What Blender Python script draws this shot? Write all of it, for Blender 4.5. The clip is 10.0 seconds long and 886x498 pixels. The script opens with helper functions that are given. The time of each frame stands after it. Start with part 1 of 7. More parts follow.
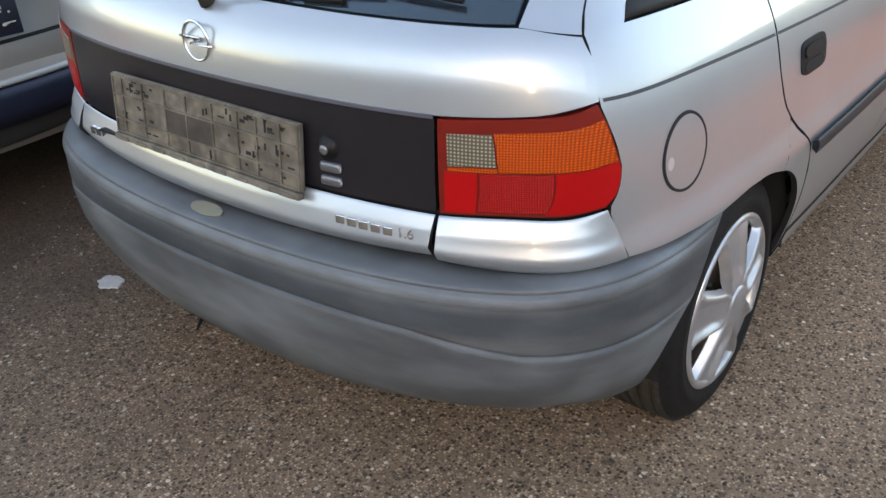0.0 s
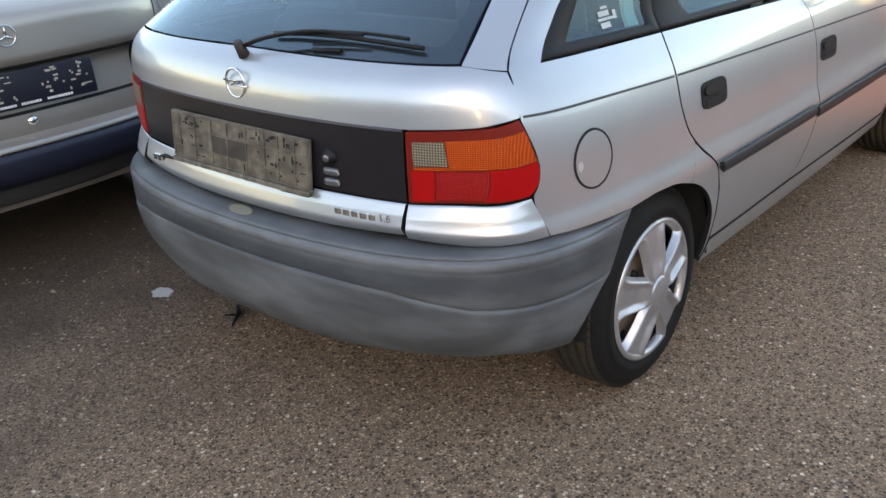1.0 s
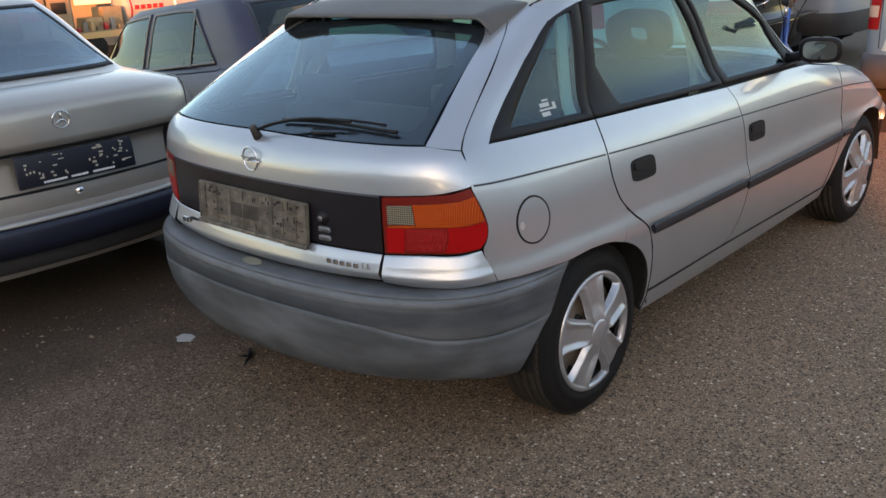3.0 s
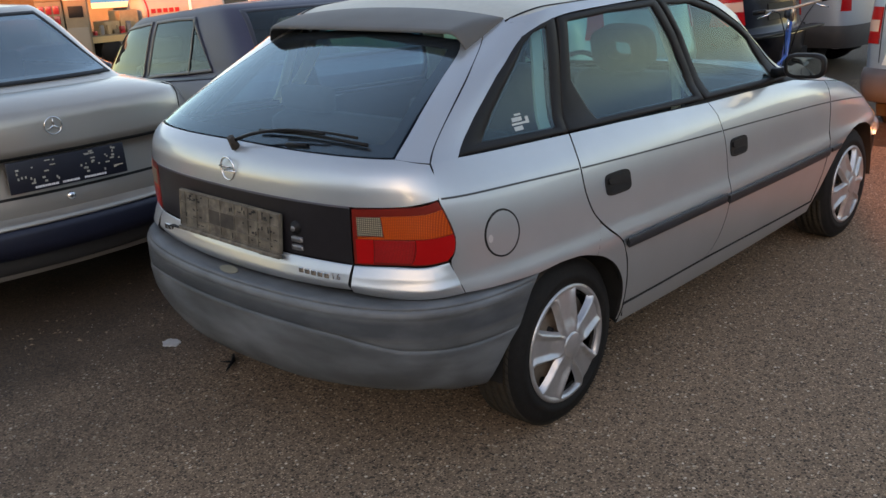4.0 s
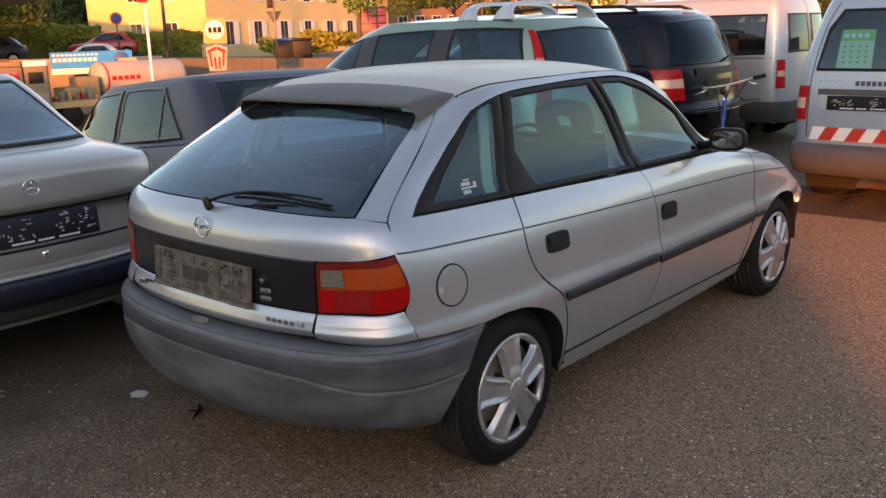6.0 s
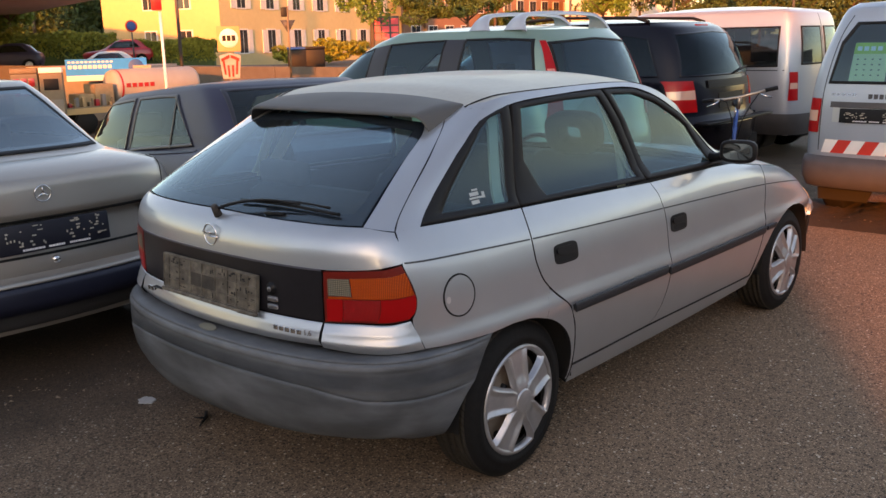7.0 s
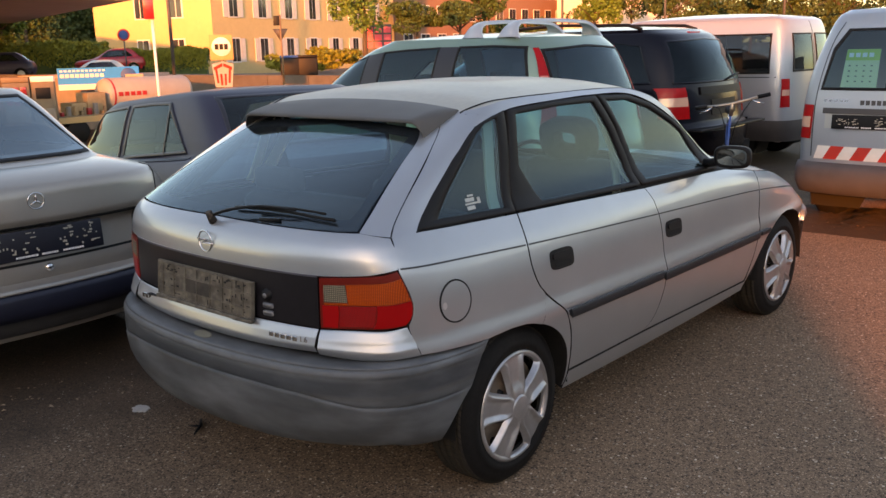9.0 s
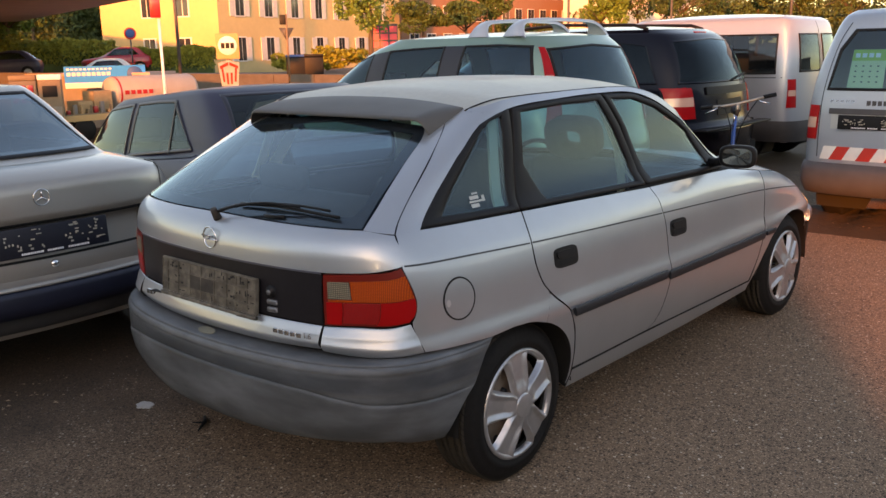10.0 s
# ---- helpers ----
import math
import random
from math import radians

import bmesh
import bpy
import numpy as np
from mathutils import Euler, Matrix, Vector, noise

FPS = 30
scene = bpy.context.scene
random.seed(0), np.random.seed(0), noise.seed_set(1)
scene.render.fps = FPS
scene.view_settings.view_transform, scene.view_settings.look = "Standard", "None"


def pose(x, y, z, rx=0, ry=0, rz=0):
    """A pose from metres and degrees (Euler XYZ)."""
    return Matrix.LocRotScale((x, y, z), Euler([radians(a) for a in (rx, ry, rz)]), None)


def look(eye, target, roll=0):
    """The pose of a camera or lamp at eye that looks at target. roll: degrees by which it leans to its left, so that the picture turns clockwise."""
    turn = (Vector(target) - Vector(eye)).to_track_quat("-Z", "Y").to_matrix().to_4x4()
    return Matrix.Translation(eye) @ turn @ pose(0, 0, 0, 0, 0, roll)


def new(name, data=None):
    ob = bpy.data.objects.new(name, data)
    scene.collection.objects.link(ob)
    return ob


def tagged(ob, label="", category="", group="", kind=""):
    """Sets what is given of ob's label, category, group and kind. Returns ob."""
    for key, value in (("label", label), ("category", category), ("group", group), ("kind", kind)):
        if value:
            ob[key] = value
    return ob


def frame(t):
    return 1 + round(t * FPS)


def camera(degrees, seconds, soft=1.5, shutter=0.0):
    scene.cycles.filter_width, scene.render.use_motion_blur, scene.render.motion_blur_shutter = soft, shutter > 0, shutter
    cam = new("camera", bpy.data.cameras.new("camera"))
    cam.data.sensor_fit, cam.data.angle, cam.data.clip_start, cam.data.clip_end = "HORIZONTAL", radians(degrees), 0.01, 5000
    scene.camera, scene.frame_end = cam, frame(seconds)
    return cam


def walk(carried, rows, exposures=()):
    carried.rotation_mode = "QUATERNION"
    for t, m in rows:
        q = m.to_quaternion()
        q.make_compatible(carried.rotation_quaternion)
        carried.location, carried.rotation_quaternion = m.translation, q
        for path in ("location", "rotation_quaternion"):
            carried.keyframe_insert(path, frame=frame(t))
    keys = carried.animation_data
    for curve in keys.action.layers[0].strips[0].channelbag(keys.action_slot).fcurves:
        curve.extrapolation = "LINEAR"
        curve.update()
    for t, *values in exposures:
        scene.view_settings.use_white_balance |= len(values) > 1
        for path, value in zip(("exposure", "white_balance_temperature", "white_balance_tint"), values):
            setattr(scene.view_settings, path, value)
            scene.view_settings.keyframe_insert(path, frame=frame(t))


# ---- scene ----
cam = camera(53.2, 10.0)
PATH = [
    (0, (1.348, -1.66, 1.332), (0.236, -0.299, 0.377), -2.2),
    (0.5, (1.596, -1.842, 1.354), (0.424, -0.458, 0.51), -2.1),
    (1, (1.806, -1.989, 1.382), (0.586, -0.621, 0.582), -3.2),
    (1.5, (1.937, -2.147, 1.393), (0.718, -0.753, 0.638), -3.5),
    (2, (2.068, -2.271, 1.438), (0.842, -0.875, 0.698), -3.4),
    (2.5, (2.165, -2.284, 1.47), (0.904, -0.881, 0.807), -3.3),
    (4, (2.346, -2.195, 1.507), (1.033, -0.823, 0.881), -2.7),
    (4.5, (2.407, -2.25, 1.519), (1.092, -0.852, 0.957), -2.6),
    (5, (2.464, -2.375, 1.532), (1.189, -0.925, 1.013), -2.4),
    (5.5, (2.528, -2.395, 1.542), (1.269, -0.925, 1.042), -2.0),
    (7, (2.548, -2.383, 1.544), (1.26, -0.925, 1.081), -1.3),
    (7.5, (2.542, -2.387, 1.541), (1.256, -0.925, 1.085), -1.5),
    (8, (2.545, -2.388, 1.539), (1.262, -0.922, 1.087), -1.5),
    (8.5, (2.541, -2.384, 1.539), (1.261, -0.915, 1.091), -1.5),
    (9, (2.538, -2.386, 1.536), (1.259, -0.914, 1.09), -1.4),
    (9.5, (2.538, -2.39, 1.535), (1.254, -0.923, 1.09), -1.2),
    (10, (2.542, -2.386, 1.529), (1.255, -0.922, 1.083), -1.2),
]
walk(cam, [(t, look(eye, target, roll)) for t, eye, target, roll in PATH],
     [(0, 2.9, 7800, 20), (1.5, 2.63, 7850, 22), (3, 2.2, 8000, 22), (5, 1.92, 8050, 25), (7, 1.9, 8400, 28), (10, 1.88, 8600, 27)])

# ---- light ----
SUN_AZ, SUN_EL = (0.495, -0.87), 9.0          # the low sun stands behind the walker
world = bpy.data.worlds.new("evening_sky")
scene.world = world
world.use_nodes = True
sky = world.node_tree.nodes.new("ShaderNodeTexSky")
sky.sky_type, sky.sun_disc = "NISHITA", False
sky.sun_elevation, sky.sun_rotation = radians(SUN_EL), math.atan2(SUN_AZ[0], SUN_AZ[1])
sky.air_density, sky.dust_density, sky.ozone_density = 1.0, 0.8, 1.3
world.node_tree.links.new(sky.outputs[0], world.node_tree.nodes["Background"].inputs[0])
world.node_tree.nodes["Background"].inputs[1].default_value = 0.15
sun = new("sun", bpy.data.lights.new("sun", "SUN"))
sun.data.energy, sun.data.angle, sun.data.color = 3.2, radians(1.2), (1.0, 0.31, 0.06)
e = radians(SUN_EL)
sun.matrix_world = look((SUN_AZ[0] * 30, SUN_AZ[1] * 30, 30 * math.tan(e)), (0, 0, 0))


# ---- materials ----
def material(name, colour, rough=0.5, metal=0.0, coat=0.0, grain=0.0, size=20.0, bump=0.0, bump_size=60.0, blotch=0.0, blotch_size=2.0, spec=0.5, dark=0.55, stretch=1.0):
    """Principled paint with grain and blotches of colour, and fine relief, in object metres."""
    m = bpy.data.materials.new(name)
    m.use_nodes = True
    t, l = m.node_tree.nodes, m.node_tree.links
    b = t["Principled BSDF"]
    b.inputs["Base Color"].default_value = (*colour, 1)
    b.inputs["Roughness"].default_value = rough
    b.inputs["Metallic"].default_value = metal
    b.inputs["Coat Weight"].default_value = coat
    b.inputs["Coat Roughness"].default_value = 0.06
    b.inputs["Specular IOR Level"].default_value = spec
    co = t.new("ShaderNodeTexCoord")
    last = None
    for amount, scale in ((blotch, blotch_size), (grain, size)):
        if amount:
            n = t.new("ShaderNodeTexNoise")
            n.inputs["Scale"].default_value, n.inputs["Detail"].default_value = scale, 6
            mp = t.new("ShaderNodeMapping")
            mp.inputs["Scale"].default_value = (1, 1, stretch)
            l.new(co.outputs["Object"], mp.inputs["Vector"])
            l.new(mp.outputs[0], n.inputs["Vector"])
            r = t.new("ShaderNodeMapRange")
            r.inputs["From Min"].default_value, r.inputs["From Max"].default_value = 0.35, 0.65
            r.inputs["To Max"].default_value = amount
            l.new(n.outputs["Fac"], r.inputs["Value"])
            x = t.new("ShaderNodeMix")
            x.data_type = "RGBA"
            if last:
                l.new(last, x.inputs["A"])
            else:
                x.inputs["A"].default_value = (*colour, 1)
            x.inputs["B"].default_value = (*[c * dark for c in colour], 1)
            l.new(r.outputs["Result"], x.inputs["Factor"])
            last = x.outputs["Result"]
    if last:
        l.new(last, b.inputs["Base Color"])
    if bump:
        n = t.new("ShaderNodeTexNoise")
        n.inputs["Scale"].default_value, n.inputs["Detail"].default_value = bump_size, 4
        l.new(co.outputs["Object"], n.inputs["Vector"])
        u = t.new("ShaderNodeBump")
        u.inputs["Strength"].default_value, u.inputs["Distance"].default_value = bump, 0.01
        l.new(n.outputs["Fac"], u.inputs["Height"])
        l.new(u.outputs["Normal"], b.inputs["Normal"])
    return m


def lens(name, colour, cell, dark=0.45, rough=0.3):
    """Moulded lamp lens: a fine lattice of little prisms, cell metres apart."""
    m = material(name, colour, rough, coat=0.12, spec=0.25)
    t, l = m.node_tree.nodes, m.node_tree.links
    b = t["Principled BSDF"]
    co = t.new("ShaderNodeTexCoord")
    waves = []
    for axis in ("X", "Z"):
        w = t.new("ShaderNodeTexWave")
        w.wave_type, w.bands_direction = "BANDS", axis
        w.inputs["Scale"].default_value = 2 * math.pi / (20 * cell)
        l.new(co.outputs["Object"], w.inputs["Vector"])
        waves.append(w.outputs["Fac"])
    h = t.new("ShaderNodeMath")
    h.operation = "MULTIPLY"
    l.new(waves[0], h.inputs[0])
    l.new(waves[1], h.inputs[1])
    x = t.new("ShaderNodeMix")
    x.data_type = "RGBA"
    x.inputs["A"].default_value, x.inputs["B"].default_value = (*[v * dark for v in colour], 1), (*[min(v * 1.5, 1) for v in colour], 1)
    l.new(h.outputs[0], x.inputs["Factor"])
    l.new(x.outputs["Result"], b.inputs["Base Color"])
    u = t.new("ShaderNodeBump")
    u.inputs["Strength"].default_value, u.inputs["Distance"].default_value = 0.5, 0.0015
    l.new(h.outputs[0], u.inputs["Height"])
    l.new(u.outputs["Normal"], b.inputs["Normal"])
    return m


def glass(name, tint, rough=0.02, dust=0.012, low=0.07, rise=4.0):
    """Thin tinted glass: clear along the ray, with a mirror coat that grows towards grazing angles."""
    m = bpy.data.materials.new(name)
    m.use_nodes = True
    t, l = m.node_tree.nodes, m.node_tree.links
    t.remove(t["Principled BSDF"])
    a, g, x, f, p, s = (t.new("ShaderNode" + k) for k in ("BsdfTransparent", "BsdfGlossy", "MixShader", "LayerWeight", "Math", "Math"))
    a.inputs[0].default_value = (*tint, 1)
    # coat tinted blue to stand in for a bluer reflected sky
    g.inputs["Color"].default_value, g.inputs["Roughness"].default_value = (0.72, 0.92, 1.0, 1), rough
    f.inputs["Blend"].default_value = 0.5
    p.operation, p.inputs[1].default_value = "POWER", rise
    s.operation, s.inputs[1].default_value, s.inputs[2].default_value = "MULTIPLY_ADD", 1 - low, low
    l.new(f.outputs["Facing"], p.inputs[0])
    l.new(p.outputs[0], s.inputs[0])
    l.new(s.outputs[0], x.inputs[0])
    l.new(a.outputs[0], x.inputs[1])
    l.new(g.outputs[0], x.inputs[2])
    # pale film: dust, plus haze painted in for missing sky reflection
    d, k = t.new("ShaderNodeBsdfDiffuse"), t.new("ShaderNodeMixShader")
    d.inputs[0].default_value = (0.42, 0.47, 0.5, 1)
    k.inputs[0].default_value = dust
    l.new(x.outputs[0], k.inputs[1])
    l.new(d.outputs[0], k.inputs[2])
    l.new(k.outputs[0], t["Material Output"].inputs["Surface"])
    return m


SILVER = material("silver_paint", (0.43, 0.46, 0.487), 0.33, 0.62, 0.85, grain=0.12, size=900, blotch=0.14, blotch_size=4)
BLACK = material("black_plastic", (0.008, 0.008, 0.009), 0.5, grain=0.3, size=80, spec=0.22)
DARK = material("dark_cavity", (0.008, 0.008, 0.008), 0.9)
RUBBER = material("tyre_rubber", (0.012, 0.011, 0.0105), 0.7, grain=0.4, size=60, bump=0.1, spec=0.18)
TREAD = material("dusty_tread_rubber", (0.05, 0.043, 0.034), 0.85, grain=0.5, size=40, blotch=0.3, blotch_size=9, spec=0.15)
GREY = material("faded_grey_bumper_plastic", (0.15, 0.163, 0.173), 0.5, grain=0.6, size=6, blotch=0.9, blotch_size=2.2, stretch=3.0, dark=0.22, bump=0.15, bump_size=400)


def stain_shade(m, low, high, colour, size=3.4):
    """A cloudy dark band between two heights of a moulding: rub marks plus painted shade."""
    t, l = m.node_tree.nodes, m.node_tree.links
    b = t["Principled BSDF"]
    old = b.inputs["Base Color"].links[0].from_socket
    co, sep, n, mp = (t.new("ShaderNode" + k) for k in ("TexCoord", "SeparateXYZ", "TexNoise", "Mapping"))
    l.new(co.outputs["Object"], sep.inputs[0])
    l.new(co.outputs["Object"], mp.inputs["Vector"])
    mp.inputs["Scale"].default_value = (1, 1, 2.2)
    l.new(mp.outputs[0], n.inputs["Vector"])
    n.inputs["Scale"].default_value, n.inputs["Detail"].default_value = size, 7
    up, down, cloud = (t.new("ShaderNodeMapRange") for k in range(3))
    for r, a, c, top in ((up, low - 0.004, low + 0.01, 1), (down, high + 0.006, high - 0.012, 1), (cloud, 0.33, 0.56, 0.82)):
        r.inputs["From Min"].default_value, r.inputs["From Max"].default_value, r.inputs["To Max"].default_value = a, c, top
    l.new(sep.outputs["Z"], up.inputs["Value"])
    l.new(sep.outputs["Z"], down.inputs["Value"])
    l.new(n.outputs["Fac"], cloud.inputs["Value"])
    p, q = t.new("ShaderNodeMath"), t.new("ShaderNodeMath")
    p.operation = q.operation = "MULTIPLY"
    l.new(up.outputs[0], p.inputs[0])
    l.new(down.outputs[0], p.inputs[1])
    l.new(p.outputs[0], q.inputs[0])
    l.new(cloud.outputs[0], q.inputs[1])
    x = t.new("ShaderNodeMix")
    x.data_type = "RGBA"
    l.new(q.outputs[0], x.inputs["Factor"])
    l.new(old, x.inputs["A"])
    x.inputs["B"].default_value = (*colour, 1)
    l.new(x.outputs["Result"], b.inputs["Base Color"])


# shade of the recessed middle band is painted in with its rub marks
stain_shade(GREY, 0.492, 0.548, (0.03, 0.036, 0.044))
stain_shade(GREY, 0.580, 0.592, (0.05, 0.058, 0.068), 5.0)
stain_shade(GREY, 0.484, 0.492, (0.055, 0.042, 0.028), 2.0)
CHROME = material("chrome", (0.75, 0.75, 0.75), 0.15, 1.0)
HUBCAP = material("hubcap_silver", (0.5, 0.5, 0.51), 0.34, 0.7, grain=0.35, size=25, blotch=0.2, blotch_size=9)
GLASS = glass("car_glass", (0.4, 0.66, 0.75), dust=0.014, low=0.06, rise=5.5)
REARGLASS = glass("rear_glass", (0.64, 0.8, 0.84), dust=0.03, low=0.1, rise=4.5)
PRINT = material("printed_glass_border", (0.006, 0.009, 0.016), 0.8, grain=0.2, size=9, spec=0.05)
SMOKED = material("smoked_lamp_bezel", (0.17, 0.012, 0.007), 0.28, spec=0.3, grain=0.3, size=12)
RED = material("red_lens", (0.4, 0.004, 0.005), 0.3, coat=0.12, spec=0.22, grain=0.3, size=9)


CLEARGLASS = glass("clear_car_glass", (0.55, 0.7, 0.7), dust=0.03, low=0.04, rise=6.0)
DARKGLASS = glass("privacy_glass", (0.08, 0.075, 0.1), low=0.025, rise=5.5, dust=0.004)
SKYGLASS = glass("steep_rear_glass", (0.5, 0.6, 0.66), low=0.2, dust=0.06)


def asphalt():
    """Old asphalt: dark binder with pale and brown stones a few millimetres across, damp stains and dust; shade by the
    parked cars is painted in.
    """
    m = material("asphalt", (0.3, 0.19, 0.117), 0.92, grain=0.6, size=28, blotch=0.6, blotch_size=0.7)
    t, l = m.node_tree.nodes, m.node_tree.links
    b = t["Principled BSDF"]
    base = b.inputs["Base Color"].links[0].from_socket
    co = t.new("ShaderNodeTexCoord")
    last, height = base, None
    for scale, keep, colours, amount in ((165.0, 0.05, ((0.035, 0.022, 0.013), (0.8, 0.55, 0.36)), 0.6), (120.0, 0.74, ((0.03, 0.02, 0.013), (0.7, 0.48, 0.31)), 0.68), (110.0, 0.78, ((0.015, 0.01, 0.006), (0.06, 0.04, 0.025)), 0.85), (66.0, 0.92, ((0.02, 0.014, 0.009), (0.08, 0.053, 0.033)), 0.7), (90.0, 0.945, ((0.36, 0.27, 0.19), (0.85, 0.7, 0.54)), 0.9)):
        v = t.new("ShaderNodeTexVoronoi")
        v.inputs["Scale"].default_value = scale
        l.new(co.outputs["Object"], v.inputs["Vector"])
        s = t.new("ShaderNodeSeparateColor")
        l.new(v.outputs["Color"], s.inputs[0])
        pick = t.new("ShaderNodeMath")
        pick.operation = "GREATER_THAN"
        pick.inputs[1].default_value = keep
        l.new(s.outputs[0], pick.inputs[0])
        near = t.new("ShaderNodeMapRange")
        near.inputs["From Min"].default_value, near.inputs["From Max"].default_value = 0.55, 0.42
        l.new(v.outputs["Distance"], near.inputs["Value"])
        f = t.new("ShaderNodeMath")
        f.operation = "MULTIPLY"
        l.new(pick.outputs[0], f.inputs[0])
        l.new(near.outputs[0], f.inputs[1])
        g = t.new("ShaderNodeMath")
        g.operation = "MULTIPLY"
        g.inputs[1].default_value = amount
        l.new(f.outputs[0], g.inputs[0])
        r = t.new("ShaderNodeMix")
        r.data_type = "RGBA"
        r.inputs["A"].default_value, r.inputs["B"].default_value = (*colours[0], 1), (*colours[1], 1)
        rare = t.new("ShaderNodeMath")
        rare.operation, rare.inputs[1].default_value = "POWER", 2.2
        l.new(s.outputs[1], rare.inputs[0])
        l.new(rare.outputs[0], r.inputs["Factor"])
        x = t.new("ShaderNodeMix")
        x.data_type = "RGBA"
        l.new(last, x.inputs["A"])
        l.new(r.outputs["Result"], x.inputs["B"])
        l.new(g.outputs[0], x.inputs["Factor"])
        last = x.outputs["Result"]
        height = g.outputs[0] if height is None else height
    # dark earth and leaf mould along the parked cars, with the cars' shade painted into it
    sep, edge, fade, soil_shade = (t.new("ShaderNode" + k) for k in ("SeparateXYZ", "TexNoise", "MapRange", "Mix"))
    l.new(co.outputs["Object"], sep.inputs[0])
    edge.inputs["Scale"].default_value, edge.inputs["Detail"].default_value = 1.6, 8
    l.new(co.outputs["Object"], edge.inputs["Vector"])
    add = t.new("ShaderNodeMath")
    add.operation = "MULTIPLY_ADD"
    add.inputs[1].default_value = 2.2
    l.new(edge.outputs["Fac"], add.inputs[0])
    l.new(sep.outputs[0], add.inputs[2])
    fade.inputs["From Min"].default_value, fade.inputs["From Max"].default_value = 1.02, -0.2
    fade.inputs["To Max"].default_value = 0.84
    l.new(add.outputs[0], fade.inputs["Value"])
    soil_shade.data_type = "RGBA"
    soil_shade.inputs["B"].default_value = (0.026, 0.015, 0.008, 1)
    l.new(last, soil_shade.inputs["A"])
    l.new(fade.outputs[0], soil_shade.inputs["Factor"])
    l.new(soil_shade.outputs["Result"], b.inputs["Base Color"])
    u = t.new("ShaderNodeBump")
    u.inputs["Strength"].default_value, u.inputs["Distance"].default_value = 0.9, 0.006
    l.new(height, u.inputs["Height"])
    l.new(u.outputs["Normal"], b.inputs["Normal"])
    return m


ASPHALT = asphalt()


TRIM = material("faded_black_trim", (0.0115, 0.0115, 0.0125), 0.55, spec=0.2, grain=0.3, size=12, bump=0.08, bump_size=300)
LINESHADE = material("painted_line_shade", (0.035, 0.038, 0.042), 0.6)
STRIP = material("faded_rub_strip", (0.024, 0.028, 0.034), 0.5, spec=0.3, grain=0.4, size=9, bump=0.08, bump_size=300)
GATEBLACK = material("matt_black_tailgate_panel", (0.015, 0.0132, 0.016), 0.29, grain=0.5, size=30, blotch=0.4, blotch_size=5, spec=0.4)
# the lip's highlight is put into a lighter bluish grey
LIP = material("highlit_trim_lip", (0.075, 0.075, 0.095), 0.4, grain=0.3, size=15)
SPOILER = material("spoiler_grey", (0.095, 0.092, 0.087), 0.6, grain=0.35, size=6, blotch=0.3)
MIRROR = material("mirror", (0.3, 0.36, 0.38), 0.03, 1.0)
NOTCH = material("pale_notch", (0.6, 0.6, 0.6), 0.4, 0.4)
LAMPGLASS = material("front_lamp", (0.75, 0.45, 0.2), 0.15, coat=1.0)
CLEARLENS = lens("reverse_lens", (0.26, 0.225, 0.16), 0.006, 0.3)
AMBER = lens("amber_lens", (0.48, 0.06, 0.001), 0.0045, 0.6)
REFLECT = lens("red_reflector", (0.36, 0.004, 0.005), 0.0035, 0.6)
OVAL = material("yellowed_cover", (0.18, 0.17, 0.125), 0.6, grain=0.4, size=30)
RUST = material("rusty_pivot", (0.035, 0.026, 0.02), 0.8, grain=0.5, size=60)
DIRTPLASTIC = material("dirty_holder", (0.205, 0.176, 0.135), 0.9, grain=0.7, size=30, blotch=0.8, blotch_size=16, bump=0.3, bump_size=120, dark=0.3)
DIRTDARK = material("rubbed_holder_centre", (0.07, 0.058, 0.046), 0.85, grain=0.7, size=24, blotch=0.6, blotch_size=14, dark=0.35)
BUTTON = material("worn_button", (0.2, 0.2, 0.21), 0.35, 0.6, grain=0.4, size=40)
FABRIC = material("seat_fabric", (0.03, 0.032, 0.036), 0.95, grain=0.3, size=30)
LINING = material("light_lining", (0.48, 0.45, 0.34), 0.9)
STICKER = material("sticker_white", (0.42, 0.46, 0.45), 0.6)
RENDER = material("grey_render", (0.4, 0.38, 0.35), 0.9, grain=0.2, size=4)
SILVER2 = material("smoke_silver_paint", (0.40, 0.365, 0.32), 0.36, 0.65, 0.5, grain=0.12, size=900, blotch=0.12, blotch_size=2.5)
SILVER3 = material("light_silver_paint", (0.37, 0.42, 0.47), 0.38, 0.45, 0.4, grain=0.1, size=900, blotch=0.08, blotch_size=2.5)
DARKTRIM = material("dark_window_trim", (0.016, 0.014, 0.02), 0.4)
NAVY = material("dusty_navy_paint", (0.023, 0.022, 0.047), 0.5, 0.0, 0.12, grain=0.2, size=500, blotch=0.25, blotch_size=3)
GREEN = material("pale_green_paint", (0.2, 0.31, 0.25), 0.36, 0.5, 0.5, grain=0.12, size=900, blotch=0.08)
BLACKPAINT = material("black_blue_paint", (0.004, 0.004, 0.009), 0.2, 0.0, 0.06, grain=0.2, size=500, spec=0.24)
BLUEPLASTIC = material("blue_bumper_plastic", (0.011, 0.014, 0.03), 0.45, grain=0.35, size=9, bump=0.1, bump_size=300)
SKIRT = material("grey_skirt_plastic", (0.065, 0.064, 0.066), 0.6, grain=0.3, size=8)
PLATEBLUE = material("plate_holder_navy", (0.008, 0.009, 0.018), 0.45, grain=0.3, size=40)
CLIPS = material("dusty_clips", (0.42, 0.39, 0.32), 0.7)
WHITE = material("white_print", (0.75, 0.75, 0.75), 0.6)
PINKLENS = material("pink_lens", (0.7, 0.2, 0.15), 0.15, coat=1.0)
CLEARLENS2 = material("clear_lamp_band", (0.6, 0.36, 0.27), 0.15, coat=1.0)
